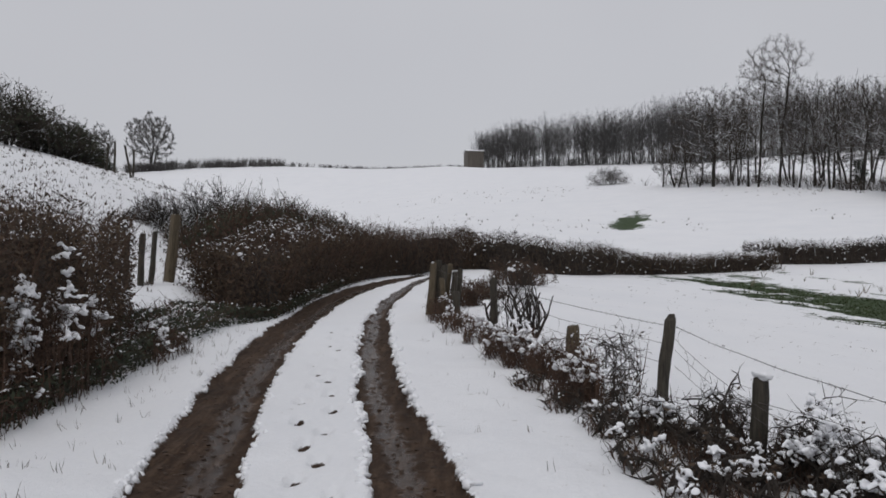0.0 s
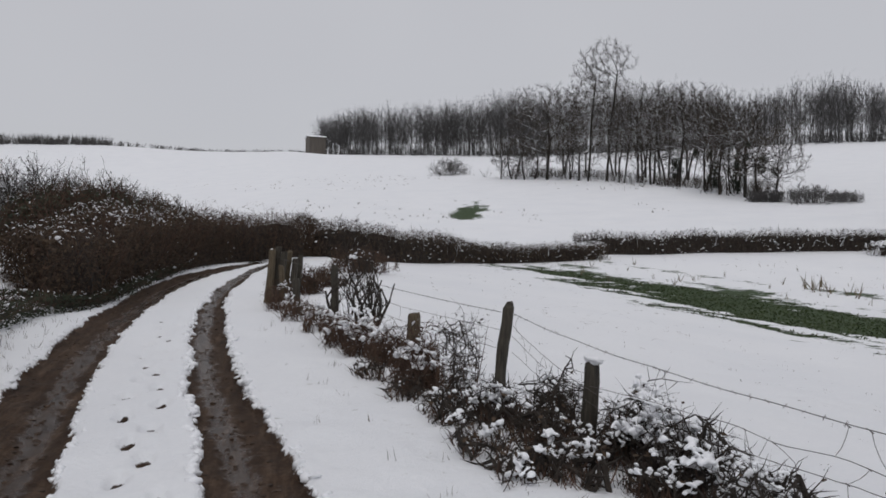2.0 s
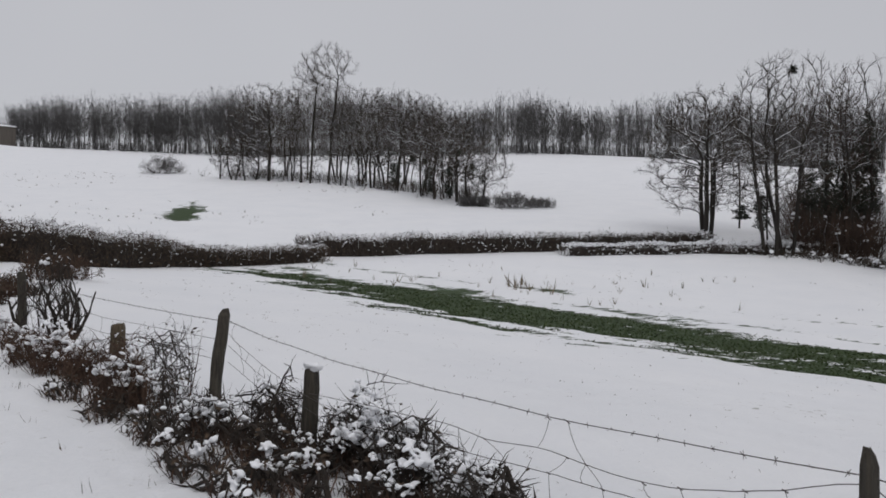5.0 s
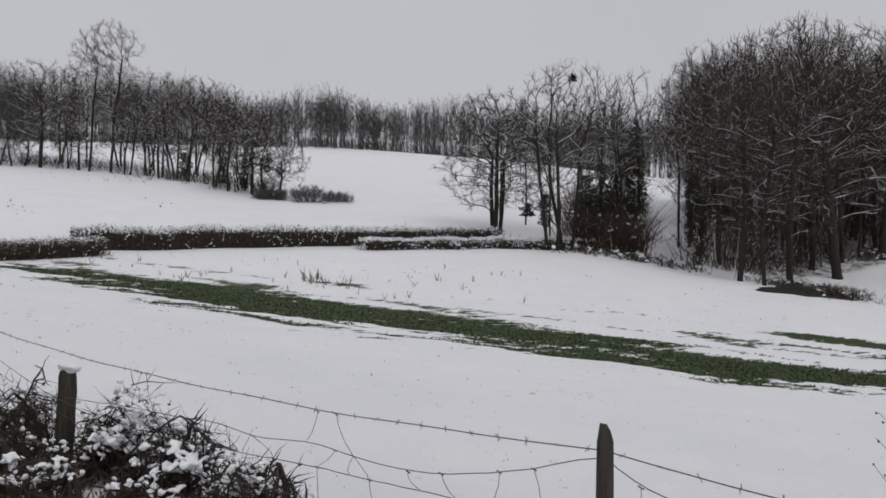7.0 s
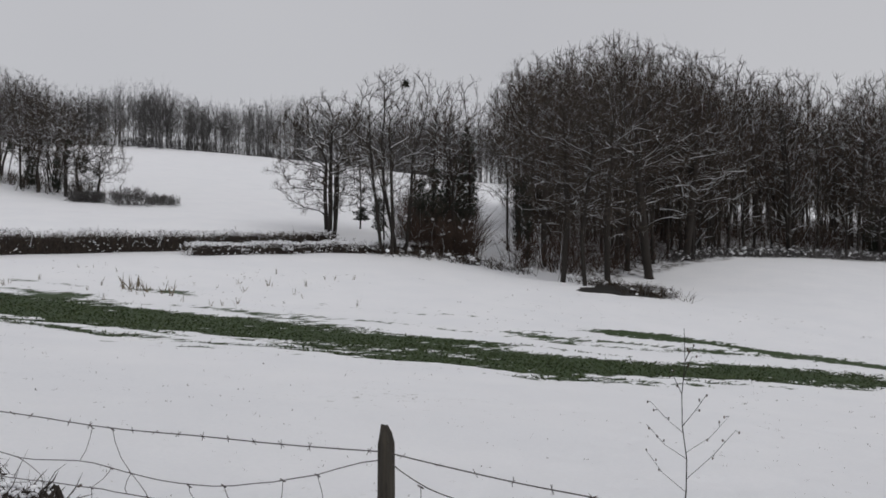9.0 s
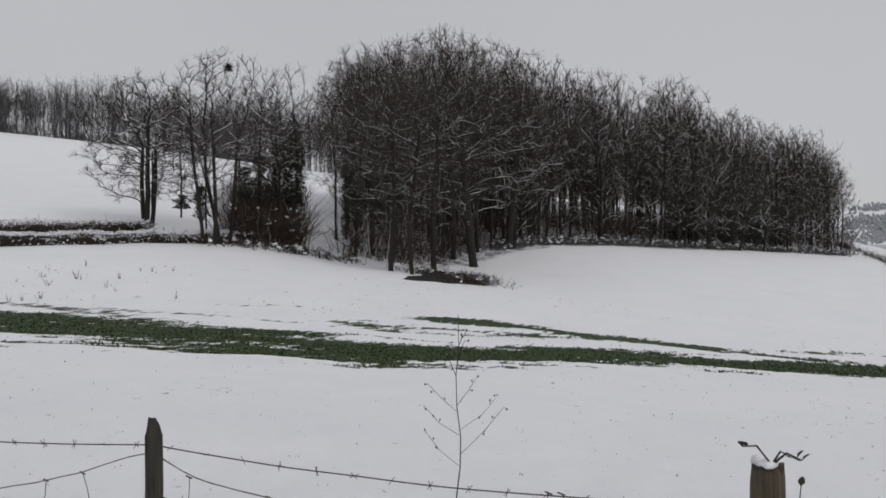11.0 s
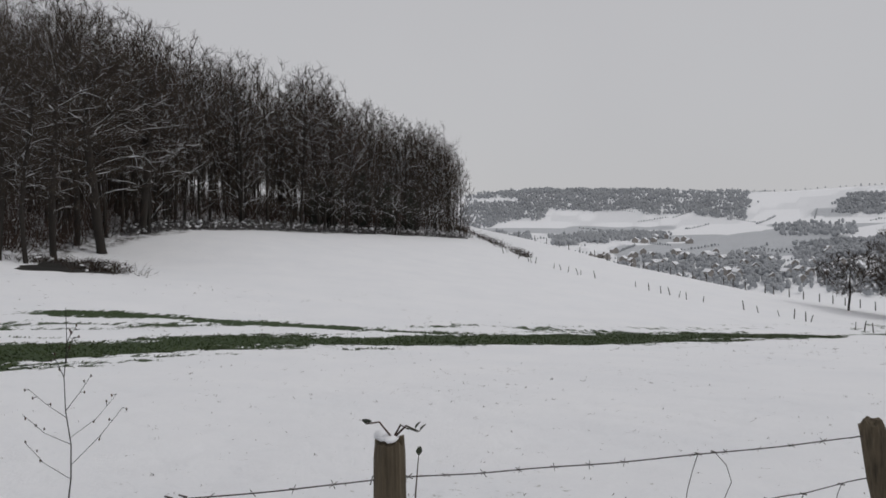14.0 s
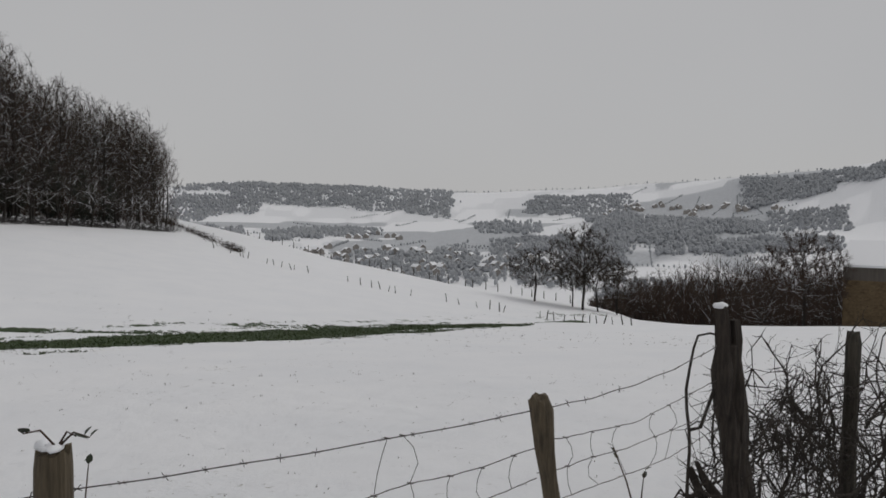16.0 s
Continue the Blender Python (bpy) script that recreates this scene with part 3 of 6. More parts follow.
T_SMALL = [crown_tree(400 + i, 8, (0.56, 0.44, (0.50, 0.44, 0.38)[i]), 0.40, 0.25, 360, 0.42, 1 + i % 2, 0.26, 3, 0.6, 0.026, M_BARK, M_TWIG, 0.05, 0.38, 0.10, 5) for i in range(3)]
T_TALL = [crown_tree(500 + i, 22, (0.70, 0.30, (0.20, 0.16)[i]), 0.74, 0.36, 640, 0.6, 1, 0.0, 3, 0.9, 0.032, M_BARK, M_TWIG, 0.20, 0.22, 0.36, 6) for i in range(2)]
T_OAK = crown_tree(520, 15, (0.56, 0.44, 0.46), 0.46, 0.50, 800, 0.55, 1, 0.0, 3, 0.8, 0.034, M_BARK, M_TWIG, 0.05, 0.36, 0.12, 6)


# how high the woods stand up against the sky, bearing by bearing
WOOD_LINE = ([63.7, 66.5, 70.2, 75.2, 78.8, 83.3, 87.7, 91.3, 95.3, 96.8], [14.2, 15.4, 15.6, 14.4, 13.2, 12.4, 11.1, 8.8, 7.4, 4.4])
HILL_LINE = ([2.5, 5.4, 8.1, 13.6, 18.5, 29.1, 32.7, 37.4, 40.8, 45.5, 62], [10.1, 11.2, 11.3, 12.0, 12.6, 12.6, 11.7, 12.7, 11.8, 11.8, 11.3])


DELL_LINE = ([126.5, 128.5, 131.5, 134, 137, 140, 147], [-5.2, -4.0, -2.6, -1.7, -1.3, -1.1, -1.1])


def height_for(x, y, line):
    az = math.degrees(math.atan2(x, y))
    return 1.6 + math.hypot(x, y) * math.tan(radians(float(np.interp(az, *line)))) - gz(x, y)


def scatter_trees():
    rng = random.Random(5)
    ref = {id(T_SMALL): 8, id(T_WOOD): 17, id(T_TALL): 22, id(T_MULTI): 14}
    # copse on the middle of the slope: bearing, distance, height, kind
    for az, r, h, kind in ((15.6, 123, 6, T_SMALL), (16.5, 122, 7.5, T_SMALL), (17.3, 121, 7, T_SMALL), (18.0, 122, 7, T_SMALL), (20.4, 121, 10, T_MULTI), (21.2, 118, 9, T_SMALL), (24.2, 113, 12.5, T_MULTI), (25.3, 114, 13, T_MULTI), (26.2, 110, 9, T_SMALL),
                           (28.1, 106, 13.8, T_MULTI), (27.1, 109, 13.5, T_MULTI), (29.9, 98, 11.5, T_MULTI), (30.9, 95, 10.5, T_MULTI), (32.3, 91.5, 11, T_SMALL), (33.3, 90, 8.5, T_SMALL), (34.1, 88, 7.6, T_SMALL), (31.6, 96, 10, T_MULTI),
                           (20.2, 131, 15, T_MULTI), (21.6, 130, 15, T_WOOD), (23.8, 128, 15.5, T_MULTI), (25.6, 122, 15, T_MULTI), (26.8, 120, 15, T_WOOD), (28.7, 115, 14.5, T_MULTI), (30.2, 108, 13.5, T_MULTI), (31.8, 103, 12.0, T_MULTI)):
        x, y = polar(az, r)
        place_tree(rng.choice(kind), x, y, h / ref[id(kind)] * 1.15, rng.uniform(0, 6.3), zscale=h / ref[id(kind)], label="bare tree of the hillside copse, snow along its limbs", group="hillside copse")
    place_tree(T_OAK, *polar(18.9, 120.8), 1.0, 1.0, "wide bare oak of the copse with snow-lined drooping limbs", group="hillside copse")
    place_tree(T_TALL[1], *polar(21.8, 116.6), 0.88, 0.6, "tall bare tree rising over the copse", group="hillside copse")
    place_tree(T_TALL[0], *polar(23.1, 116.7), 0.97, 2.2, "tall egg-crowned bare tree rising over the copse", group="hillside copse")
    # the clump at the corner of the meadow
    place_tree(T_SPREAD, *polar(49.8, 70), 1.04, 0.4, "spreading many-stemmed bare tree at the meadow corner", group="meadow corner trees")
    for az, r, h, kind in ((53.7, 59.6, 14.0, T_MULTI), (54.6, 60.2, 14.8, T_MULTI), (57.2, 66, 14.8, T_WOOD), (58.2, 67, 14.6, T_WOOD), (59.3, 68.5, 15.4, T_WOOD), (56.0, 70, 14, T_WOOD), (51.8, 76, 12.0, T_WOOD), (62.4, 71, 15, T_WOOD), (63.1, 72, 16, T_WOOD), (63.8, 66, 15, T_WOOD), (58.7, 64.5, 13.5, T_WOOD)):
        x, y = polar(az, r)
        place_tree(rng.choice(kind), x, y, h / ref[id(kind)] * (1.1 if kind is T_MULTI else 0.95), rng.uniform(0, 6.3), zscale=h / ref[id(kind)], label="bare many-stemmed tree at the meadow corner", group="meadow corner trees")
    # the great trees over the pool
    for az, r, h, w, i in ((66.35, 55.2, 15.5, 0.78, 0), (67.9, 54.6, 15.0, 0.62, 0), (69.5, 58.5, 18.3, 0.88, 1), (72.3, 67.5, 20.3, 0.95, 2), (65.0, 66, 18, 0.85, 1), (70.8, 70, 20.5, 0.9, 1), (74.8, 76, 19, 0.9, 2)):
        x, y = polar(az, r)
        place_tree(T_BIG[i], x, y, w, rng.uniform(0, 6.3), "great bare oak with heavy snow-lined limbs", group="great trees by the pool", zscale=h / 22)
    for az, r, h in ((75.8, 79, 7), (78.6, 83, 8), (81.4, 88, 8), (84.6, 93, 8), (86.8, 97, 9), (88.6, 101, 8), (90.4, 105, 9), (92.0, 109, 8), (93.6, 114, 8), (95.0, 118, 7), (96.2, 121, 6)):
        x, y = polar(az, r)
        place_tree(rng.choice(T_SMALL), x, y, h / 8, rng.uniform(0, 6.3), "low spreading tree on the wood's edge, limbs lined with snow", group="low trees on the wood's edge", zscale=h / 8 * 1.05)
    # the wood behind
    n = 0
    while n < 125:
        az, dr = rng.uniform(63, 96.6), rng.random() ** 1.5 * 42
        edge = float(np.interp(az, [63, 70, 74, 78, 86, 97], [74, 72, 74, 82, 95, 124]))
        x, y = polar(az, edge + dr)
        h = min(height_for(x, y, WOOD_LINE), 24.0) * rng.uniform(0.84, 1.03)
        place_tree(rng.choice(T_WOOD), x, y, h / 17, rng.uniform(0, 6.3), "slender bare tree of the wood, dusted with snow", group="trees of the big wood")
        n += 1


scatter_trees()


def far_forest(name, label, spots, seed, mat, trunk_m, tall=14.0, limbs=22, thick=0.075, line=None):
    """A wood too far off to count: many bare crowns in one sheet of twigs."""
    rng = random.Random(seed)
    a, b = Soup(), Soup()
    for x, y in spots:
        z = gz(x, y)
        h = max(2.5, min(tall, height_for(x, y, line))) * (0.93 + 0.07 * math.sin(x * 0.11 + 1.3) * math.sin(y * 0.09)) * rng.uniform(0.72, 1.04)
        foot = Vector((x, y, z - 0.3))
        topp = foot + Vector((rng.uniform(-0.6, 0.6), rng.uniform(-0.6, 0.6), h * 0.86))
        a.tube([foot, foot.lerp(topp, 0.5) + Vector((rng.gauss(0, 0.4), rng.gauss(0, 0.4), 0)), topp], [0.10, 0.07, 0.03], 3)
        wide, low = h * rng.uniform(0.20, 0.36), rng.uniform(0.12, 0.40)
        for k in range(limbs):
            d = rand_dir(rng)
            f = 0.6 + 0.4 * rng.random()
            e = foot + Vector((d.x * wide * f, d.y * wide * f, h * (0.5 + 0.5 * low) + d.z * h * (0.5 - 0.5 * low) * f))
            q = foot.lerp(topp, max(0.12, min(0.9, (e.z - foot.z) / h - rng.uniform(0.10, 0.26))))
            m = q.lerp(e, 0.55) + rand_dir(rng) * 0.3
            b.ribbon([q, m, e], thick, rng)
            t = (e - q).normalized() * 0.7 + Vector((0, 0, 0.15))
            for _ in range(13):
                g = m.lerp(e, rng.uniform(-0.5, 1.0))
                b.ribbon([g, g + (t + rand_dir(rng) * 1.1).normalized() * h * rng.uniform(0.04, 0.10)], thick * 0.8, rng)
    root = tagged(new(name), label, "woodland", kind="stuff")
    part("trunks", a, trunk_m, root, kind="stuff")
    part("crowns", b, mat, root, kind="stuff")
    return root


def forest_spots():
    rng = random.Random(9)
    out = []
    for k in range(1100):
        az = rng.uniform(2.5, 19) if k % 6 < 1 else rng.uniform(2.5, 62)
        lo = float(np.interp(az, [2, 12, 18, 30, 40, 50, 62], [292, 250, 215, 205, 212, 215, 200]))
        out.append(polar(az, lo + rng.random() ** 1.2 * 50))
    return out


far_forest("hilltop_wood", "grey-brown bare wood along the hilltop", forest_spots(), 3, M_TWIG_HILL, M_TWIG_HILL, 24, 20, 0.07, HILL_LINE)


# ---- hedges, scrub and brambles ----
BALL1_V, BALL1_F = ball(1)


def dollop(soup, p, r, rng, flat=0.7, fine=True):
    """An irregular lump of snow."""
    bv, bf = (BALL_V, BALL_F) if fine else (BALL1_V, BALL1_F)
    b = len(soup.v)
    ph, w = rng.uniform(0, 6), rng.uniform(0, 6.28)
    sx, sy, sz = rng.uniform(0.6, 1.6), rng.uniform(0.6, 1.2), flat * rng.uniform(0.6, 1.3)
    c, s = math.cos(w), math.sin(w)
    tilt = rng.uniform(-0.5, 0.5)
    for v in bv:
        k = r * (1 + 0.28 * math.sin(v.x * 5 + ph) * math.cos(v.y * 4 + ph * 2) + 0.12 * math.sin(v.z * 7 + ph) + rng.uniform(-0.07, 0.07))
        x, y = v.x * sx * k, v.y * sy * k
        soup.v.append(Vector((p[0] + c * x - s * y, p[1] + s * x + c * y, p[2] + v.z * sz * k + tilt * x)))
    soup.f += [tuple(b + i for i in f) for f in bf]


def streak(soup, q, w, rng):
    """A little ridge of snow along a twig."""
    i = len(soup.v)
    g = rng.uniform(0, 6.28)
    e = Vector((math.cos(g), math.sin(g), rng.uniform(-0.7, 0.7))) * rng.uniform(0.9, 2.2)
    d = Vector((-math.sin(g), math.cos(g), rng.uniform(-0.5, 0.5))) * 0.55
    up = Vector((0, 0, w * 0.6))
    soup.v += [q - e * w, q + d * w, q + e * w, q - d * w, q + up]
    soup.f += [(i, i + 1, i + 4), (i + 1, i + 2, i + 4), (i + 2, i + 3, i + 4), (i + 3, i, i + 4)]


def along(path, step):
    """Points and sideways directions along a line on the plan."""
    out = []
    for (x0, y0, *a), (x1, y1, *b) in zip(path, path[1:]):
        ln = math.hypot(x1 - x0, y1 - y0)
        n = max(1, int(ln / step))
        for i in range(n):
            k = (i + 0.5) / n
            extra = [p + (q - p) * k for p, q in zip(a, b)]
            out.append((x0 + (x1 - x0) * k, y0 + (y1 - y0) * k, (y1 - y0) / ln, -(x1 - x0) / ln, *extra))
    return out


def hedge(name, label, path, width, seed, step=0.25, stems=9, leaves=14, snow=1.2, stem_m=None, leaf_m=None, stem_w=0.02, leaf_s=0.05, snow_r=0.07, core=0.8, fine=False, shaggy=0.25, side_snow=0.35, twiggy=0.55, core_m=None):
    """A hedge along a line of (x, y, height)."""
    rng = random.Random(seed)
    st, lf, sn, co = Soup(), Soup(), Soup(), Soup()
    pts = along(path, step)
    prof = ((-0.5, 0.0), (-0.52, 0.45), (-0.42, 0.85), (-0.15, 1.0), (0.15, 1.0), (0.42, 0.85), (0.52, 0.45), (0.5, 0.0))
    for n, (x, y, sx, sy, h) in enumerate(pts):
        z = gz(x, y)
        fall = (gz(x - sx * 0.6 * width, y - sy * 0.6 * width) - z, gz(x + sx * 0.6 * width, y + sy * 0.6 * width) - z)

        def low(o, t):
            return z + fall[o > 0] * min(1, abs(o) / 0.6) * max(0, 1 - t)

        lump = 1 + (0.10 * math.sin(n * step * 1.3 + seed) + 0.06 * math.sin(n * step * 3.1 + 2 * seed)) * min(1, shaggy * 5)
        # solid filler for the inner twigs, its dark colour standing for the shade within
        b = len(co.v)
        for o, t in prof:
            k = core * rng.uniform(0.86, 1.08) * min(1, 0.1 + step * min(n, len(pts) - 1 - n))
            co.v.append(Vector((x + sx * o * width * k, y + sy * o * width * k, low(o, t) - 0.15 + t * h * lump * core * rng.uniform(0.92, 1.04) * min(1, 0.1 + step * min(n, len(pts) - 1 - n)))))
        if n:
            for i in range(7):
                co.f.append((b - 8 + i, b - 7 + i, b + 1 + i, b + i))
        for _ in range(stems):
            o = rng.uniform(-0.55, 0.55)
            q = Vector((x + sx * o * width + rng.uniform(-step, step), y + sy * o * width + rng.uniform(-step, step), z + h * lump * rng.uniform(0.0, 0.6)))
            tall = h * lump * (1.0 - 0.7 * abs(o) ** 2) * rng.uniform(0.85, 1.0 + shaggy)
            e = Vector((q.x + sx * o * width * 0.35 + rng.gauss(0, 0.14), q.y + sy * o * width * 0.35 + rng.gauss(0, 0.14), z + max(tall, 0.1)))
            if rng.random() < twiggy:
                o = rng.uniform(-0.5, 0.5)
                q.x, q.y, q.z = x + sx * o * width + rng.uniform(-step, step), y + sy * o * width + rng.uniform(-step, step), low(o, 0.3) + h * lump * rng.uniform(0.05, 1.0) * (1 - 0.5 * o * o)
                e = q + Vector((sx * math.copysign(0.5, o), sy * math.copysign(0.5, o), 0.25)) * 0.15 + rand_dir(rng) * rng.uniform(0.08, 0.25)
            elif rng.random() < 0.4:
                e.z = q.z + (e.z - q.z) * 0.5
                e.x += sx * math.copysign(0.2, o)
                e.y += sy * math.copysign(0.2, o)
            m = q.lerp(e, 0.55) + rand_dir(rng) * 0.08
            st.ribbon([q, m, e], stem_w * rng.uniform(0.6, 1.4), rng)
            t = (e - m).normalized()
            for _k in range(2):
                st.ribbon([m, m + (t + rand_dir(rng) * 0.9).normalized() * h * rng.uniform(0.1, 0.28)], stem_w * 0.7, rng)
        end = min(n, len(pts) - 1 - n) * step < 0.5
        for _ in range(leaves * (3 if end else 1)):
            o = rng.uniform(-0.58, 0.58)
            t = rng.random()
            t = min(t, 1.02 - 0.5 * abs(o))
            if t < 0.85 and not end:
                o = math.copysign(rng.uniform(0.42, 0.6), o)
            lf.leaf(Vector((x + sx * o * width + rng.uniform(-step, step), y + sy * o * width + rng.uniform(-step, step), low(o, t) + h * lump * t)), leaf_s * rng.uniform(0.6, 1.4), rng)
        for _ in range(int(snow * 26)):
            o = rng.uniform(-0.6, 0.6)
            t = 1.02 - 0.45 * o * o
            if rng.random() < side_snow:
                o, t = math.copysign(rng.uniform(0.45, 0.62), o), rng.random() ** 0.7
            if t < 0.8:
                if vnoise(n * step, t * h, 0.35, seed) < rng.uniform(0.1, 0.9) - 2.5 * max(0, 0.25 - t):
                    continue
            elif 0.5 * math.sin(n * step * 2.3 + 5 * t + seed) + 0.5 * math.sin(n * step * 5.1 - 7 * t) + 0.5 * t < rng.uniform(-0.5, 0.9):
                continue
            q = Vector((x + sx * o * width + rng.uniform(-step, step), y + sy * o * width + rng.uniform(-step, step), low(o, t) + h * lump * t * rng.uniform(0.85, 1.08)))
            streak(sn, q, snow_r * rng.uniform(0.12, 0.42), rng)
        k = snow * 1.0
        while rng.random() < k:
            k -= 1
            top = rng.random() > side_snow
            o = rng.uniform(-0.45, 0.45) if top else math.copysign(rng.uniform(0.48, 0.58), rng.uniform(-1, 1))
            t = 1.0 - 0.35 * o * o if top else rng.uniform(0.05, 0.95)
            dollop(sn, (x + sx * o * width + rng.uniform(-step, step), y + sy * o * width + rng.uniform(-step, step), z + h * lump * t * rng.uniform(0.86, 1.02)), min(snow_r, 0.1) * 0.55 * rng.uniform(0.4, 1.4), rng, 0.6, fine)
    co.f.append(tuple(range(7, -1, -1)))
    co.f.append(tuple(range(len(co.v) - 8, len(co.v))))
    root = tagged(new(name), label, "hedge")
    part("shade_core", co, core_m or M_CORE, root)
    part("stem_thicket", st, stem_m or M_BRAMBLE, root, kind="stuff")
    if leaves:
        part("foliage", lf, leaf_m or M_LEAF, root, kind="stuff")
    if sn.v:
        part("snow", sn, M_SNOW, root, "white snow caught on the stems", True, "stuff")
    return root


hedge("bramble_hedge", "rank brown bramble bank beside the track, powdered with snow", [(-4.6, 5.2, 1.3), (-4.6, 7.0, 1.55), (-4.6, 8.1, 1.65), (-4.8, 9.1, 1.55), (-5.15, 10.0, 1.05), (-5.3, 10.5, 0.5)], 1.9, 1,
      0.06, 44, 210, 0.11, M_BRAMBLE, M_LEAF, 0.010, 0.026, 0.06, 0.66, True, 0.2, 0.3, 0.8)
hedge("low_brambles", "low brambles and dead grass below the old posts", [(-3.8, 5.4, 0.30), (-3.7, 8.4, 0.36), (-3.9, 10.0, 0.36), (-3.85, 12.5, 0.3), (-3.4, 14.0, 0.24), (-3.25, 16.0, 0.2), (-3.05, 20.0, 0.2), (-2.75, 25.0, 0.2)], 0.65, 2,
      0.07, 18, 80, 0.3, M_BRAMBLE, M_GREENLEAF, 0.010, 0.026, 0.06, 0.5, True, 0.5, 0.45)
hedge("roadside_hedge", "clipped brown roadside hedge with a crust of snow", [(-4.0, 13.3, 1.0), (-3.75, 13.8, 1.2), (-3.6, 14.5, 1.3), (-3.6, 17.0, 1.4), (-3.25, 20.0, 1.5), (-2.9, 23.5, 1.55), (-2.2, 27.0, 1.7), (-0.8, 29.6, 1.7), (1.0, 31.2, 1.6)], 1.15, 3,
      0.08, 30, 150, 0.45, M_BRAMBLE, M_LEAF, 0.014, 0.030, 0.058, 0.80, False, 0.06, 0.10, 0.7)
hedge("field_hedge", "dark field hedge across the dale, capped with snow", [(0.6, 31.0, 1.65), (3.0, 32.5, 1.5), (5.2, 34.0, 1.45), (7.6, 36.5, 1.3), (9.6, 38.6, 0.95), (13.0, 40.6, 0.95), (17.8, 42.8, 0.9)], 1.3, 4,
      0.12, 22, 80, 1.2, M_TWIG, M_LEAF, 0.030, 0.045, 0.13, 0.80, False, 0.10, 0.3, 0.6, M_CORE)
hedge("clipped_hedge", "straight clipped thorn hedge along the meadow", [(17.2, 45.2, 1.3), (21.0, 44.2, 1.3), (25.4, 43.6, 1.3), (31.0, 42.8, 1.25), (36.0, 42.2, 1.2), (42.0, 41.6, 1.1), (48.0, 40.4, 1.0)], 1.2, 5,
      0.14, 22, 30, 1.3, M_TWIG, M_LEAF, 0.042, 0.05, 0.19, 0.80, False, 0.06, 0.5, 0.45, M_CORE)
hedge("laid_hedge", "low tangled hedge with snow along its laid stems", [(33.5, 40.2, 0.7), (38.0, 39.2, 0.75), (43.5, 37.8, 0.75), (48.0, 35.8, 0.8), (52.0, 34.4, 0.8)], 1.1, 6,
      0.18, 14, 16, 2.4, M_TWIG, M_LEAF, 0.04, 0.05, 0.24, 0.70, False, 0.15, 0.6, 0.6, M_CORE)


def shrub(name, label, x, y, h, w, seed, stems=26, mat=None, leaf_m=None, leaves=0, snow=20, snow_r=0.07, stem_r=0.014, twig_w=0.014, leaf_s=0.04, fine=True, top=1, category="shrub", base_brown=0, up=0.15):
    """A bush of branching stems from one foot."""
    rng = random.Random(seed)
    a, b, lf, sn = Soup(), Soup(), Soup(), Soup()
    z = gz(x, y)

    def env(p):
        return ((p.x - x) ** 2 + (p.y - y) ** 2) / (0.62 * w) ** 2 + (max(p.z - z, 0) / (h * 1.05)) ** 2 < 1 + 0.45 * math.sin(p.x * 6 + p.z * 3) * math.sin(p.y * 5 + p.z * 4)

    for s in range(stems):
        ang, rad = rng.uniform(0, 6.28), w * 0.5 * rng.random() ** 0.6
        q = Vector((x + math.cos(ang) * rad * 0.6, y + math.sin(ang) * rad * 0.6, z - 0.05))
        d = Vector((math.cos(ang) * rad * 0.9 + rng.gauss(0, 0.12) * h, math.sin(ang) * rad * 0.9 + rng.gauss(0, 0.12) * h, h * rng.uniform(0.6, 1.0)))
        grow(a, b, rng, q, d.normalized(), d.length * 0.75, stem_r * rng.uniform(0.6, 1.3), 1, 1 + top, up, twig_w, 5, 0.34, 0.22, env)
    perch = b.v[:]
    for _ in range(leaves):
        lf.leaf(rng.choice(perch) + rand_dir(rng) * leaf_s * 1.5, leaf_s * rng.uniform(0.6, 1.4), rng)
    for _ in range(base_brown):
        ang, rad = rng.uniform(0, 6.28), w * 0.45 * rng.random() ** 0.5
        q = Vector((x + math.cos(ang) * rad, y + math.sin(ang) * rad, z))
        b.ribbon([q, q + Vector((rng.gauss(0, 0.05), rng.gauss(0, 0.05), h * rng.uniform(0.2, 0.55)))], 0.014, rng)
    for _ in range(snow // 4 + (snow > 0)):
        ang, rad = rng.uniform(0, 6.28), w * 0.5 * rng.random() ** 0.5
        top_z = z + h * 0.95 * math.sqrt(max(0.05, 1 - (rad / (0.6 * w)) ** 2)) * rng.uniform(0.7, 1.0)
        cx, cy = x + math.cos(ang) * rad, y + math.sin(ang) * rad
        if not fine:
            c = rng.choice(perch)
            if c.z < z + 0.35 * h:
                continue
            for _k in range(6):
                streak(sn, c + rand_dir(rng) * snow_r * 2.2, snow_r * rng.uniform(0.25, 0.8), rng)
            continue
        for _k in range(7 if fine else 1):
            dollop(sn, (cx + rng.gauss(0, snow_r * 0.9), cy + rng.gauss(0, snow_r * 0.9), top_z + rng.gauss(0, snow_r * 0.4)), snow_r * rng.uniform(0.25, 0.75), rng, 0.75, fine)
    root = tagged(new(name), label, category)
    part("stem_thicket", a, mat or M_BARK, root, kind="stuff")
    part("twig_mass", b, mat or M_TWIG, root, kind="stuff")
    if leaves:
        part("foliage", lf, leaf_m or M_LEAF, root, kind="stuff")
    if sn.v:
        part("snow", sn, M_SNOW, root, "lumps of fresh snow", True, "stuff")
    return root


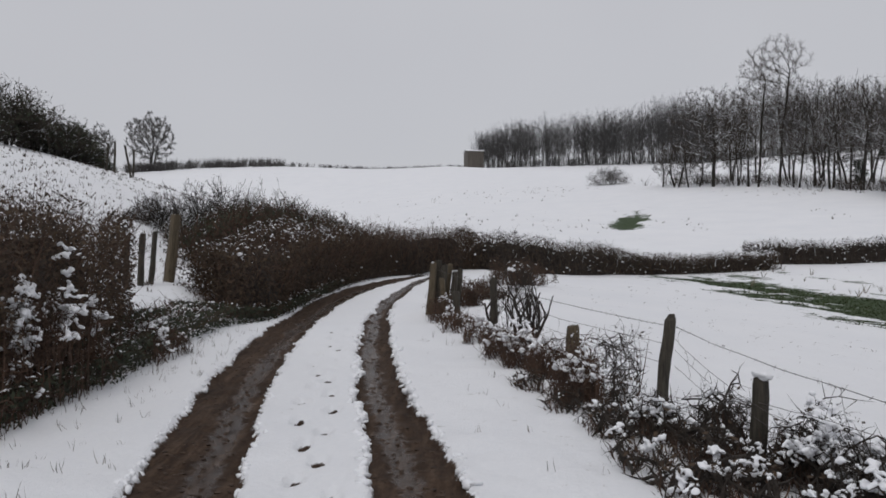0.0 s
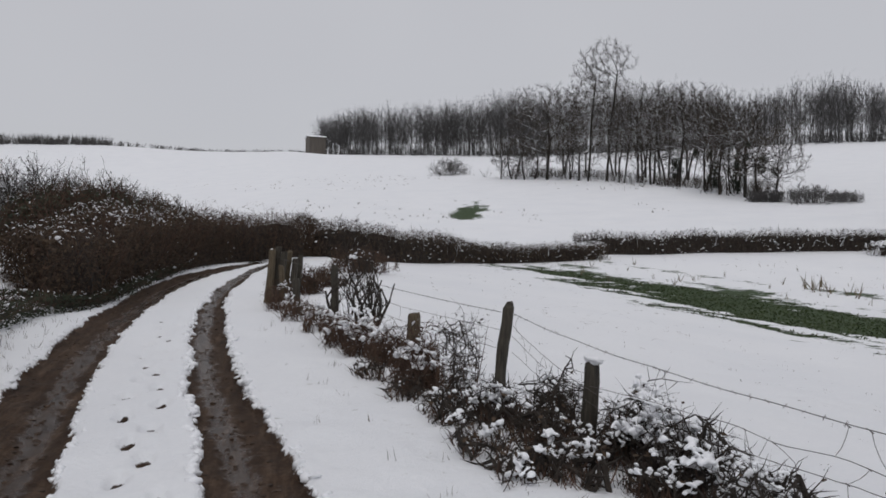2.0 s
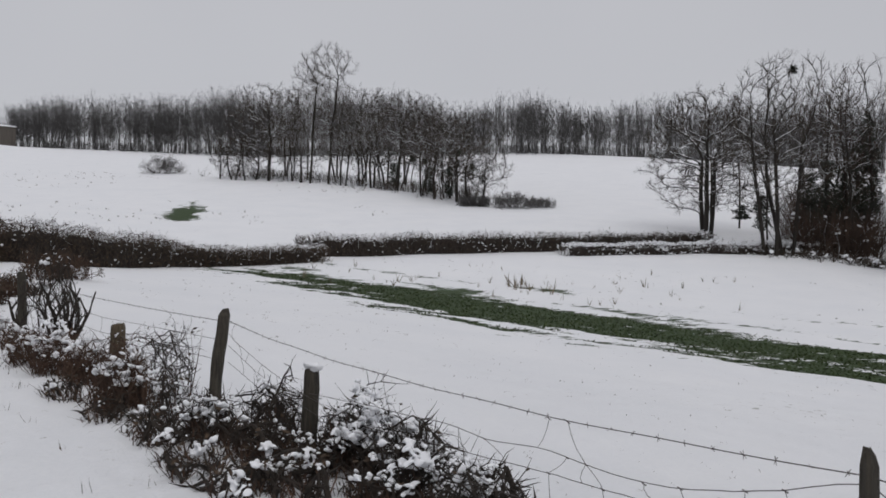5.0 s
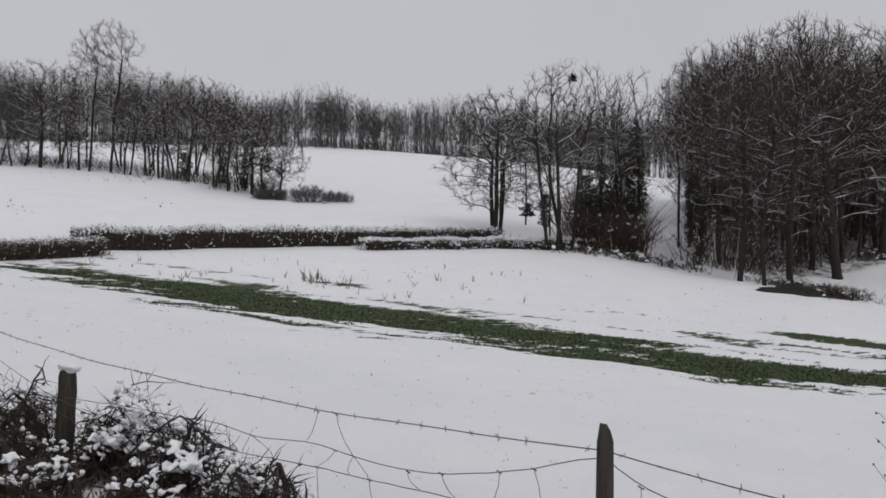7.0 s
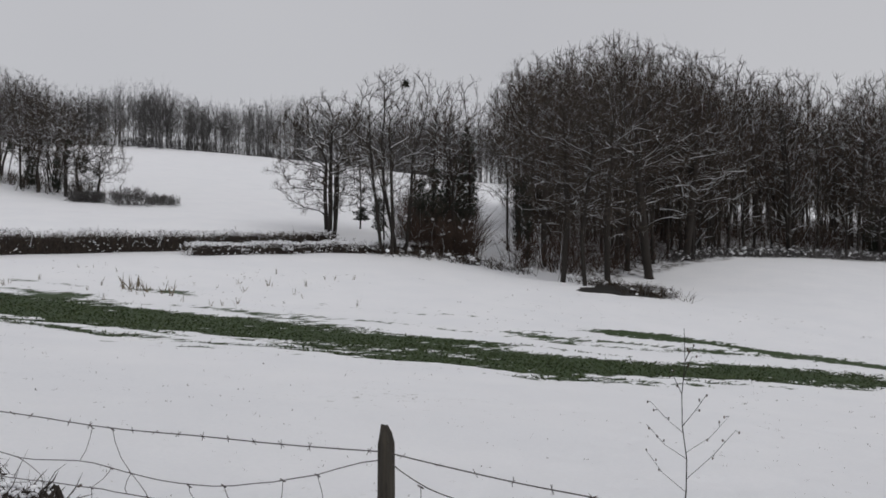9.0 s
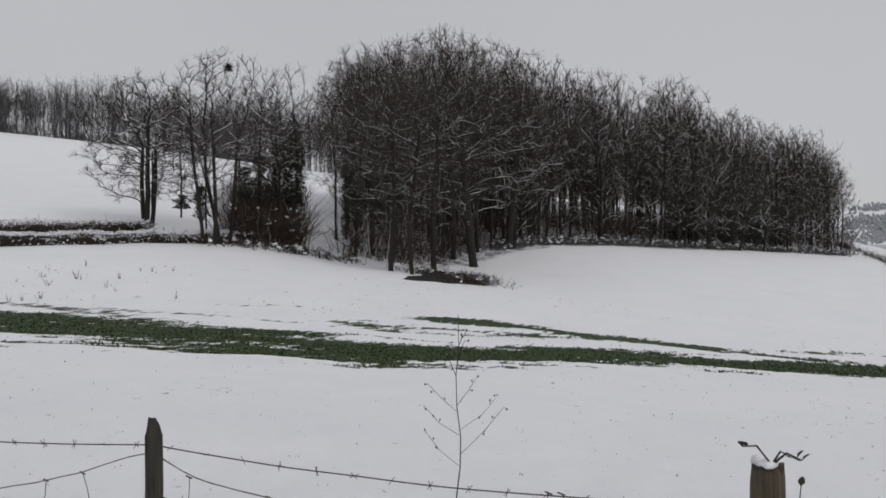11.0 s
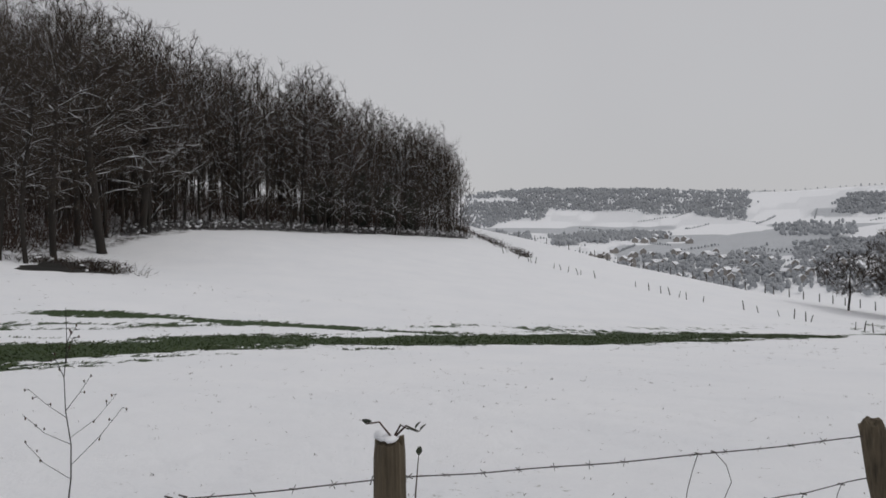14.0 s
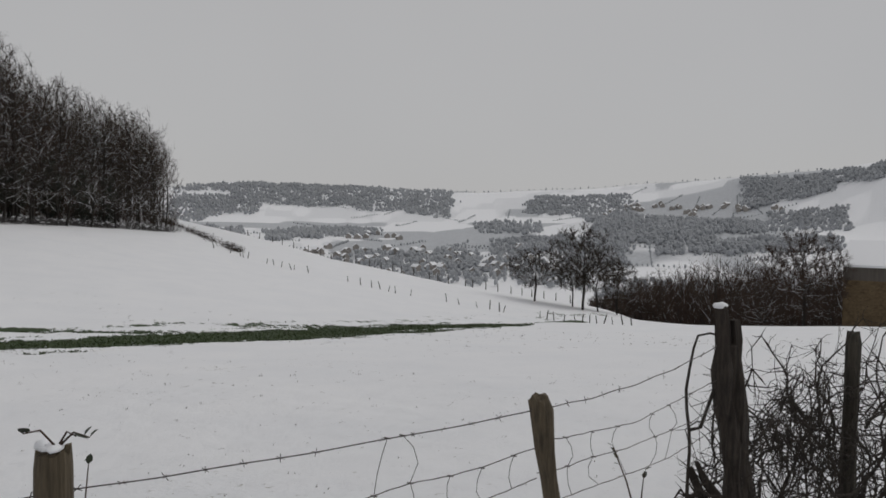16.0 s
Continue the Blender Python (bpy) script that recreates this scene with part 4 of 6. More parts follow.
# bushes on the hillock above the roadside hedge
for i, (az, r, h, w) in enumerate(((-15.0, 21, 1.4, 1.9), (-13.6, 21.5, 1.7, 2.2), (-12.4, 22, 1.9, 2.4), (-11.0, 23, 1.8, 2.4), (-9.6, 23.5, 1.7, 2.2), (-8.3, 24.5, 1.6, 2.2), (-7.2, 25.2, 1.3, 1.9), (-16.2, 18.6, 1.2, 1.9), (-14.8, 19.0, 1.4, 2.0), (-13.2, 19.6, 1.5, 2.0), (-11.6, 20.4, 1.6, 2.1), (-10.2, 21.4, 1.6, 2.1), (-8.8, 22.6, 1.5, 2.0), (-6.2, 26.4, 1.2, 1.8))):
    x, y = polar(az, r)
    shrub("hillside_bush", "dark evergreen-leaved bush on the hillside, flecked with snow", x, y, h, w, 30 + i, 44, M_BRAMBLE, M_GREENLEAF, 2400, 14, 0.04, 0.016, 0.018, 0.034, False, 1, up=0.25)
for i, (az, r, h, w) in enumerate(((-20.2, 22, 0.9, 1.2), (-19.0, 22, 1.2, 1.7), (-17.6, 21, 1.3, 1.9), (-16.4, 24, 1.8, 2.2), (-14.6, 24, 2.1, 2.2), (-12.0, 25, 2.1, 2.4))):
    x, y = polar(az, r)
    shrub("hillside_thorn", "leafless thorn bush with spreading branches on the hillside", x, y, h, w, 230 + i, 30, M_BARK, M_LEAF, 240, 16, 0.04, 0.02, 0.016, 0.03, False, 1, base_brown=40, up=0.02)
for i, (az, r, h, w) in enumerate(((-30.5, 29, 2.3, 3.5), (-29.0, 30, 2.1, 3.2), (-27.6, 31, 1.6, 3.2), (-26.4, 31, 1.4, 2.6), (-25.3, 32, 1.3, 2.2), (-24.4, 33, 0.8, 1.4), (-23.6, 34, 0.5, 1.0))):
    x, y = polar(az, r)
    shrub("crest_bush", "dark bush on the crest of the hillock", x, y, h, w, 50 + i, 40, None, M_GREENLEAF, 1700, 120, 0.07, 0.022, 0.026, 0.05, False, 1)
for i, (x, y, h, w) in enumerate(((29.0, 137.0, 3.4, 6.5), (51.0, 69.5, 1.9, 4.5), (54.0, 68.5, 1.2, 3.5), (49.0, 72.5, 1.4, 2.0), (47.6, 73.0, 1.4, 2.2))):
    shrub("field_bush", "grey leafless bush in the open field", x, y, h, w, 70 + i, 60, M_TWIG_GREY, None, 0, 50, 0.12, 0.03, 0.04, 0.05, False, 1)

def melt(ob, size):
    """Run the lumps of snow together into soft drifts."""
    m = ob.modifiers.new("drift", 'REMESH')
    m.mode, m.voxel_size, m.use_smooth_shade = 'VOXEL', size, True
    m = ob.modifiers.new("soften", 'SMOOTH')
    m.factor, m.iterations = 0.5, 3


def thorn_tangle(cx, cy, wx, wy, h, seed, canes, name="thorn_bush", label="leafless thorn bush tangled round the old stump", mat=None, thick=1.0, snow=0.0, brown=0, leaves=0, lump=0.03, straight=0.54, trunks=0):
    """Wandering thorny canes woven through one another, with snow lying on the upper ones."""
    rng = random.Random(seed)
    a, b, lf, sn, br = Soup(), Soup(), Soup(), Soup(), Soup()
    z = gz(cx, cy)
    for c in range(canes + trunks):
        p = Vector((cx + rng.uniform(-1, 1) * wx, cy + rng.uniform(-1, 1) * wy, z + rng.uniform(-0.05, 0.5 * h)))
        d = Vector((rng.gauss(0, 0.35), rng.gauss(0, 0.45), 1)).normalized()
        r = rng.uniform(0.0035, 0.0095) * thick
        if c >= canes:
            p.z, r = z - 0.05, rng.uniform(0.014, 0.026)
        pts, rad = [p.copy()], [r]
        n = rng.randint(7, 13)
        for i in range(n):
            d = (d + rand_dir(rng) * straight).normalized()
            q = p + d * rng.uniform(0.07, 0.13)
            dome = h * (1 - 0.35 * ((q.x - cx) / wx) ** 2 - 0.35 * ((q.y - cy) / wy) ** 2)
            if q.z > z + dome * rng.uniform(0.85, 1.08):
                d.z = -abs(d.z) * 0.6
            if abs(q.x - cx) > wx * 1.15:
                d.x = -d.x
            if abs(q.y - cy) > wy * 1.15:
                d.y = -d.y
            p = p + d.normalized() * rng.uniform(0.06, 0.11)
            pts.append(p.copy())
            rad.append(r * (1 - 0.75 * (i + 1) / n))
            if snow and z + 0.35 * h < p.z < z + 0.93 * h and rng.random() < snow * 0.75 * (p.z - z) / h * (1.25 if math.sin(p.x * 11 + p.y * 8) > 0.15 else 0.03):
                for _k in range(rng.randint(7, 15)):
                    c = p + d * rng.gauss(0, 0.045) + Vector((rng.gauss(0, 0.034), rng.gauss(0, 0.034), 0.004 + rng.gauss(0, 0.012)))
                    dollop(sn, c, lump * rng.uniform(0.16, 0.62), rng, 0.7, False)
            for _k in range(2):
                if rng.random() < 0.75:
                    t = (d * 0.5 + rand_dir(rng)).normalized()
                    e = p + t * rng.uniform(0.05, 0.16)
                    b.tube([p, p.lerp(e, 0.5) + rand_dir(rng) * 0.012, e], [rad[-1] * 0.6 + 0.0006, rad[-1] * 0.45 + 0.0005, 0.0006], 3)
        a.tube(pts, rad, 5)
    for _ in range(brown):
        q = Vector((cx + rng.uniform(-1, 1) * wx, cy + rng.uniform(-1, 1) * wy, z - 0.03))
        e = q + Vector((rng.gauss(0, 0.07), rng.gauss(0, 0.07), h * rng.uniform(0.25, 0.75)))
        br.ribbon([q, q.lerp(e, 0.5) + rand_dir(rng) * 0.03, e], 0.011, rng)
    for _ in range(leaves):
        lf.leaf(Vector((cx + rng.uniform(-1, 1) * wx, cy + rng.uniform(-1, 1) * wy, z + h * 0.8 * rng.random())), 0.022 * rng.uniform(0.6, 1.4), rng)
    root = tagged(new(name), label, "bramble" if snow else "shrub")
    part("cane_tangle", a, mat or M_STUMP, root, kind="stuff")
    part("twig_mass", b, mat or M_STUMP, root, kind="stuff")
    if br.v:
        part("dead_growth", br, M_BRAMBLE, root, "dead brown stems", kind="stuff")
    if lf.v:
        part("foliage", lf, M_LEAF, root, kind="stuff")
    if sn.v:
        o = part("snow", sn, M_SNOW, root, "fresh snow lying along the canes", True, "stuff")
        melt(o, lump * 0.2)
    return root


thorn_tangle(-3.6, 7.3, 0.34, 0.6, 1.45, 180, 60, "snowy_bramble", "bramble bush bowed under clustered snow on the bank", M_BRAMBLE, 0.9, 0.7, 200, 60, 0.06)
thorn_tangle(-3.6, 6.2, 0.3, 0.5, 0.6, 181, 36, "snowy_bramble", "bramble bush bowed under clustered snow on the bank", M_BRAMBLE, 0.9, 0.3, 200, 60, 0.045)
thorn_tangle(-3.5, 9.6, 0.3, 0.6, 0.45, 182, 36, "snowy_bramble", "low bramble with snow below the old stakes", M_BRAMBLE, 0.9, 0.6, 120, 90, 0.05)
thorn_tangle(-3.72, 6.6, 0.3, 0.5, 1.4, 183, 46, "snowy_bramble", "bramble bush bowed under clustered snow on the bank", M_BRAMBLE, 0.9, 0.6, 160, 60, 0.055)
# brambles along the fence: x, y, half widths, height, canes, snow, dead stems, leaves, lump
SNOWY = "dark bramble tangle under lumps of fresh snow by the fence"
SHOOTS = "leafless thorny shoots growing through the fence"
for i, (x, y, wx, wy, h, n, sn, br, lv, lp) in enumerate(((2.40, 5.0, 0.17, 0.28, 0.64, 52, 0.60, 120, 40, 0.046), (2.42, 4.4, 0.20, 0.34, 0.55, 64, 0.66, 100, 30, 0.048), (2.50, 3.8, 0.20, 0.30, 0.44, 46, 0.40, 50, 20, 0.038),
                                                        (2.50, 3.35, 0.13, 0.2, 0.30, 14, 0.3, 20, 10, 0.035), (1.78, 5.3, 0.18, 0.26, 0.34, 30, 0.5, 300, 80, 0.045), (2.16, 4.35, 0.16, 0.26, 0.30, 24, 0.5, 260, 60, 0.045), (1.62, 5.95, 0.18, 0.28, 0.36, 26, 0.5, 280, 90, 0.045), (2.05, 5.9, 0.2, 0.3, 0.42, 24, 0.4, 60, 30, 0.035), (2.02, 5.55, 0.12, 0.12, 0.62, 14, 0.25, 60, 10, 0.03), (2.28, 5.2, 0.12, 0.16, 0.52, 22, 0.5, 140, 20, 0.04), (2.02, 5.1, 0.14, 0.14, 0.22, 14, 0.4, 220, 40, 0.04), (1.34, 5.35, 0.18, 0.28, 0.25, 11, 0.6, 130, 50, 0.05), (1.46, 4.75, 0.18, 0.24, 0.24, 11, 0.6, 130, 50, 0.05), (1.75, 4.7, 0.18, 0.26, 0.27, 12, 0.6, 140, 50, 0.05), (1.24, 6.1, 0.16, 0.28, 0.24, 10, 0.6, 120, 50, 0.045), (1.05, 6.9, 0.14, 0.28, 0.22, 10, 0.6, 100, 50, 0.045), (0.84, 7.9, 0.14, 0.28, 0.22, 10, 0.6, 100, 50, 0.045))):
    thorn_tangle(x, y, wx, wy, h, 90 + i, n, "snowy_bramble", SNOWY, None, 0.85, sn, br, lv, lp, trunks=5 if y < 5.2 else 2)
for i, (x, y, wx, wy, h, n, sn, br, lv, lp) in enumerate(((1.50, 6.7, 0.16, 0.2, 0.42, 18, 0.4, 70, 40, 0.035), (1.22, 7.25, 0.2, 0.28, 0.55, 38, 0.45, 320, 120, 0.05), (1.66, 7.5, 0.18, 0.34, 0.92, 20, 0.05, 20, 20, 0.02), (1.36, 7.9, 0.16, 0.3, 0.66, 24, 0.2, 160, 60, 0.035),
                                                        (0.92, 9.2, 0.22, 0.34, 0.56, 44, 0.6, 160, 60, 0.055), (0.70, 9.9, 0.2, 0.34, 0.48, 36, 0.5, 160, 40, 0.05), (1.10, 8.5, 0.18, 0.3, 0.46, 34, 0.45, 240, 60, 0.045), (0.22, 12.4, 0.25, 0.4, 0.38, 26, 0.4, 110, 60, 0.05), (0.5, 11.2, 0.2, 0.4, 0.35, 24, 0.4, 100, 60, 0.05), (0.0, 13.4, 0.25, 0.3, 0.5, 26, 0.25, 160, 100, 0.05))):
    thorn_tangle(x, y, wx, wy, h, 110 + i, n, "fence_bramble", SHOOTS, M_STUMP if br < 80 else M_BRAMBLE, 0.85, sn, br, lv, lp)
shrub("cut_thorn_bush", "hard-cut thorn bush with stubby upright branches", 1.02, 10.7, 1.2, 0.7, 130, 11, M_STUMP, None, 0, 4, 0.04, 0.034, 0.009, 0.02, True, 1, "shrub", 30, 0.8)
for i, (x, y, h, w) in enumerate(((0.45, 15.6, 0.55, 0.7), (1.9, 22.6, 0.85, 1.3), (2.6, 24.2, 0.85, 1.4), (1.0, 18.2, 0.5, 0.9))):
    shrub("brown_bush", "brown leaf-holding bush by the bend", x, y, h, w, 140 + i, 26, M_BRAMBLE, M_LEAF, 500, 14, 0.06, 0.012, 0.012, 0.035, False, 1, "shrub", 150)


# ---- fence posts ----
def fence_post(x, y, top, rad, lean=(0.0, 0.0), mat=None, label="weathered round fence post", snow=0.0, seed=0, sharp=0.25, square=False, name="fence_post", knob=0.0, group="fence posts by the track", bend=0.0):
    """A split or round post with a worn head. lean: how far the head stands off the foot."""
    rng = random.Random(seed)
    s = Soup()
    zg = gz(x - lean[0], y - lean[1]) - 0.25
    n, sides = 13, 12
    for i in range(n):
        t = i / (n - 1)
        r = rad * (1.08 - 0.10 * t + 0.04 * math.sin(t * 9 + seed)) * (1 + knob * max(0, t - 0.75) * 4)
        if i == n - 1:
            r *= 1 - sharp
        cx, cy, cz = x - lean[0] * (1 - t) + 0.006 * math.sin(t * 7 + seed) + bend * math.sin(t * 3.14), y - lean[1] * (1 - t), zg + (top - zg) * (t if i < n - 2 else (0.955 if i == n - 2 else 1.0))
        for k in range(sides):
            a = 2 * math.pi * k / sides + 0.3 * seed
            q = r * (1 + rng.uniform(-0.05, 0.05) + 0.07 * math.sin(3 * a + seed + 2 * t))
            if square:
                q *= 1.0 / max(abs(math.cos(a - 0.3 * seed)), abs(math.sin(a - 0.3 * seed))) ** 0.75
            s.v.append(Vector((cx + math.cos(a) * q, cy + math.sin(a) * q, cz + (rng.uniform(-0.02, 0.012) if i == n - 1 else 0))))
    for i in range(n - 1):
        for k in range(sides):
            s.f.append((i * sides + k, i * sides + (k + 1) % sides, (i + 1) * sides + (k + 1) % sides, (i + 1) * sides + k))
    c = len(s.v)
    s.v.append(Vector((x, y, top + 0.004)))
    for k in range(sides):
        s.f.append(((n - 1) * sides + k, (n - 1) * sides + (k + 1) % sides, c))
    root = tagged(new(name), label, "fence post", group)
    part("shaft", s, mat or M_POST, root)
    if snow:
        cap = Soup()
        for _ in range(5):
            dollop(cap, (x + rng.uniform(-0.4, 0.4) * rad, y + rng.uniform(-0.4, 0.4) * rad, top + snow * 0.25), snow * rng.uniform(0.6, 1.0), rng, 0.6)
        part("snow_cap", cap, M_SNOW, root, "white cap of snow", True)
    return root


P_B, P_F, P_G, P_H, P_N = (1.95, 6.77, 1.15), (2.49, 1.65, 0.985), (2.99, -0.26, 0.865), (3.08, -1.95, 0.845), (3.58, -3.40, 1.08)
fence_post(*P_B, 0.050, (0.10, 0.05), M_POST, "tall dark weathered fence post leaning over the brambles", 0.0, 1, 0.45, bend=-0.025)
fence_post(2.17, 5.43, 0.80, 0.050, (0.03, 0.0), M_POST, "short dark fence post with a snow cap among brambles", 0.05, 2, 0.1, True)
fence_post(1.47, 8.90, 0.90, 0.075, (0.05, 0.0), M_POST_PALE, "short lichened fence post", 0.02, 3, 0.15)
fence_post(0.75, 11.66, 1.39, 0.055, (0.0, 0.0), M_POST, "slim upright fence post near the bend", 0.0, 4, 0.2)
fence_post(0.22, 12.9, 1.15, 0.06, (-0.02, 0.0), M_POST, "slim dark fence post near the bend", 0.0, 5, 0.2)
for i, (x, y, tp, rd, lx) in enumerate(((-0.16, 14.06, 1.62, 0.062, 0.10), (-0.06, 14.15, 1.66, 0.055, 0.08), (0.03, 14.1, 1.58, 0.055, 0.10), (0.13, 14.3, 1.60, 0.05, 0.12), (0.22, 14.2, 1.46, 0.05, 0.08), (0.32, 14.4, 1.52, 0.05, 0.10), (-0.02, 13.8, 1.35, 0.05, -0.06))):
    fence_post(x, y, tp, rd, (lx, 0.0), M_POST_PALE if i % 3 == 0 else M_POST, "old split stake in a leaning bundle at the bend", 0.02 if i == 0 else 0.0, 10 + i, 0.15, i % 2 == 0)
fence_post(*P_F, 0.025, (0.0, 0.0), M_POST, "slim grey fence post with a mossy head", 0.0, 20, 0.35, True)
fence_post(*P_G, 0.052, (0.0, 0.0), M_POST_PALE, "squared old fence post with a snow cap and a bramble sprig", 0.032, 21, 0.06, True)
fence_post(*P_H, 0.034, (0.09, 0.20), M_POST_PALE, "crooked knob-headed fence post", 0.0, 22, 0.3, False, knob=0.7, bend=0.008)
fence_post(-4.76, 14.08, 2.48, 0.085, (0.14, 0.0), M_POST_PALE, "thick leaning gatepost above the bank", 0.0, 23, 0.05, True, group="posts on the bank")
for i, (az, r, tp, rd, lx) in enumerate(((-20.0, 14.3, 2.15, 0.045, 0.10), (-20.8, 14.0, 2.1, 0.05, 0.06), (-21.8, 13.6, 2.02, 0.045, 0.02))):
    x, y = polar(az, r)
    fence_post(x, y, tp, rd, (lx, 0.0), M_POST, "thin grey stake above the bank", 0.0, 30 + i, 0.1, group="posts on the bank")
for i, (az, r, h, lx) in enumerate(((-22.6, 31, 1.1, 0.0), (-22.0, 31, 1.1, -0.3), (-21.4, 31.5, 1.0, 0.05), (-23.0, 30, 1.0, 0.1))):
    x, y = polar(az, r)
    fence_post(x, y, gz(x, y) + h, 0.038, (lx, 0.0), M_POST, "dark stake on the hillock", 0.0, 40 + i, 0.1, group="posts on the hillock")


# ---- wires ----
def wire_line(soup, a, b, sag, rad, seed, wob=0.006, n=30):
    """A strand with a sag and slow bends."""
    rng = random.Random(seed)
    waves = [(Vector((rng.gauss(0, 0.4), rng.gauss(0, 0.4), rng.gauss(0, 1))), rng.uniform(1.5, 11), rng.uniform(0, 6.28)) for _ in range(5)]
    pts = []
    for i in range(n + 1):
        t = i / n
        p = Vector(a).lerp(Vector(b), t)
        p.z -= sag * 4 * t * (1 - t)
        for d, f, ph in waves:
            p += d * wob * math.sin(f * t * 3.1 + ph) * min(1, 6 * t, 6 * (1 - t))
        pts.append(p)
    soup.tube(pts, [rad] * len(pts), 4)
    return pts


def barbed_wire(name, a, b, sag, seed):
    s, br = Soup(), Soup()
    pts = wire_line(s, a, b, sag, 0.0022, seed, 0.0014)
    rng = random.Random(seed + 1)
    total = (Vector(a) - Vector(b)).length
    n = int(total / 0.12)
    for i in range(n):
        t = (i + 0.5) / n * (len(pts) - 1)
        k = int(t)
        q = pts[k].lerp(pts[k + 1], t - k)
        for _ in range(2):
            d = rand_dir(rng) * 0.016
            br.tube([q - d, q + d], [0.0016, 0.0012], 3)
    root = tagged(new(name), "rusty strand of barbed wire strung between fence posts", "barbed wire", "fence wires")
    part("strand", s, M_WIRE, root)
    part("barbs", br, M_WIRE, root, kind="stuff")
    return root


def off(p, dx=0.0, dz=0.0, dy=0.0):
    return (p[0] + dx, p[1] + dy, p[2] + dz)


P_D = (0.75, 11.66, 1.39)
barbed_wire("barbed_wire", off(P_B, 0.03, -0.10), off(P_F, 0.0, -0.085), 0.098, 1)
barbed_wire("barbed_wire", off(P_F, 0.0, -0.085), off(P_G, 0.0, -0.125), 0.042, 2)
barbed_wire("barbed_wire", off(P_G, 0.0, -0.125), off(P_H, 0.0, -0.055), 0.015, 3)
barbed_wire("barbed_wire", off(P_H, 0.0, -0.055), off(P_N, 0.0, -0.20), 0.045, 4)
barbed_wire("barbed_wire", off(P_D, 0.0, -0.10), off(P_B, 0.0, -0.10), 0.03, 5)
barbed_wire("barbed_wire", (-0.1, 14.0, 1.5), off(P_D, 0.0, -0.10), 0.03, 6)


def slack_net(a, b, strands, ties, seed):
    """Slack stock netting: strands given by how far along the span and how far below its line they hang, and bent ties
    between them (strand above, how far along, strand below, how far along). Strand 0 is the barbed wire itself."""
    rng = random.Random(seed)
    a, b = Vector(a), Vector(b)
    root = tagged(new("stock_netting"), "slack rusty stock netting hung on the fence", "wire netting", "fence wires")

    def at(k, t):
        ts, ds = zip(*strands[k])
        p = a.lerp(b, t)
        return p - Vector((0, 0, float(np.interp(t, ts, ds))))

    for k in range(1, len(strands)):
        t0, t1 = strands[k][0][0], strands[k][-1][0]
        pts = [at(k, t0 + (t1 - t0) * i / 40) for i in range(41)]
        soft = [pts[0]] + [(pts[i - 1] + pts[i] * 2 + pts[i + 1]) / 4 + rand_dir(rng) * 0.002 for i in range(1, 40)] + [pts[-1]]
        q = Soup()
        q.tube(soft, [0.0019] * 41, 4)
        part("strand", q, M_WIRE, root)
    u = Soup()
    for k, t, k2, t2 in ties:
        p, q = at(k, t), at(k2, t2)
        bow = Vector((0, 0.035 * rng.uniform(-1, 1), 0)) + rand_dir(rng) * 0.012
        u.tube([p, p.lerp(q, 0.3) + bow * 0.8, p.lerp(q, 0.65) + bow, q], [0.0016] * 4, 3)
        u.tube([p - Vector((0, 0.012, 0.004)), p + Vector((0, 0.012, 0.003))], [0.0026] * 2, 4)
    part("tie_wire", u, M_WIRE, root, kind="stuff")
    return root


SAG_BF = [(0.0, 0.0), (0.12, 0.031), (0.3, 0.068), (0.45, 0.098), (0.6, 0.10), (0.73, 0.088), (0.84, 0.06), (0.93, 0.034), (1.0, 0.0)]
slack_net(off(P_B, 0.03, -0.10), off(P_F, 0.0, -0.085),
          [SAG_BF, [(0.28, 0.36), (0.44, 0.30), (0.51, 0.288), (0.58, 0.256), (0.65, 0.278), (0.715, 0.23), (0.77, 0.243), (0.83, 0.248), (0.88, 0.207), (0.945, 0.122), (0.976, 0.055), (1.0, 0.025)],
           [(0.42, 0.44), (0.64, 0.366), (0.68, 0.353), (0.73, 0.334), (0.79, 0.325), (0.84, 0.31), (0.90, 0.30), (1.0, 0.26)], [(0.5, 0.56), (0.68, 0.50), (0.80, 0.47), (1.0, 0.45)]],
          [(0, 0.45, 1, 0.43), (0, 0.46, 1, 0.475), (1, 0.60, 2, 0.61), (1, 0.64, 2, 0.67), (2, 0.67, 3, 0.675), (0, 0.729, 1, 0.715), (0, 0.752, 1, 0.772), (1, 0.75, 2, 0.728), (2, 0.728, 3, 0.73), (1, 0.772, 2, 0.79), (1, 0.772, 2, 0.768), (2, 0.79, 3, 0.80), (1, 0.832, 2, 0.845), (1, 0.865, 2, 0.88), (1, 0.918, 2, 0.905), (1, 0.947, 2, 0.95), (2, 0.88, 3, 0.87)], 1)
slack_net(off(P_B, 0.03, -0.10), off(P_F, 0.0, -0.085),
          [SAG_BF, [(0.0, 0.10), (0.03, 0.156), (0.13, 0.271), (0.23, 0.363), (0.34, 0.42)], [(0.0, 0.20), (0.1, 0.33), (0.2, 0.43), (0.32, 0.50)], [(0.0, 0.34), (0.1, 0.44), (0.25, 0.55)]],
          [(0, 0.03, 1, 0.02), (1, 0.04, 2, 0.05), (1, 0.08, 2, 0.07), (2, 0.05, 3, 0.06), (1, 0.13, 2, 0.12), (2, 0.10, 3, 0.11), (1, 0.18, 2, 0.19), (2, 0.16, 3, 0.15), (1, 0.23, 2, 0.24), (2, 0.2, 3, 0.21)], 6)
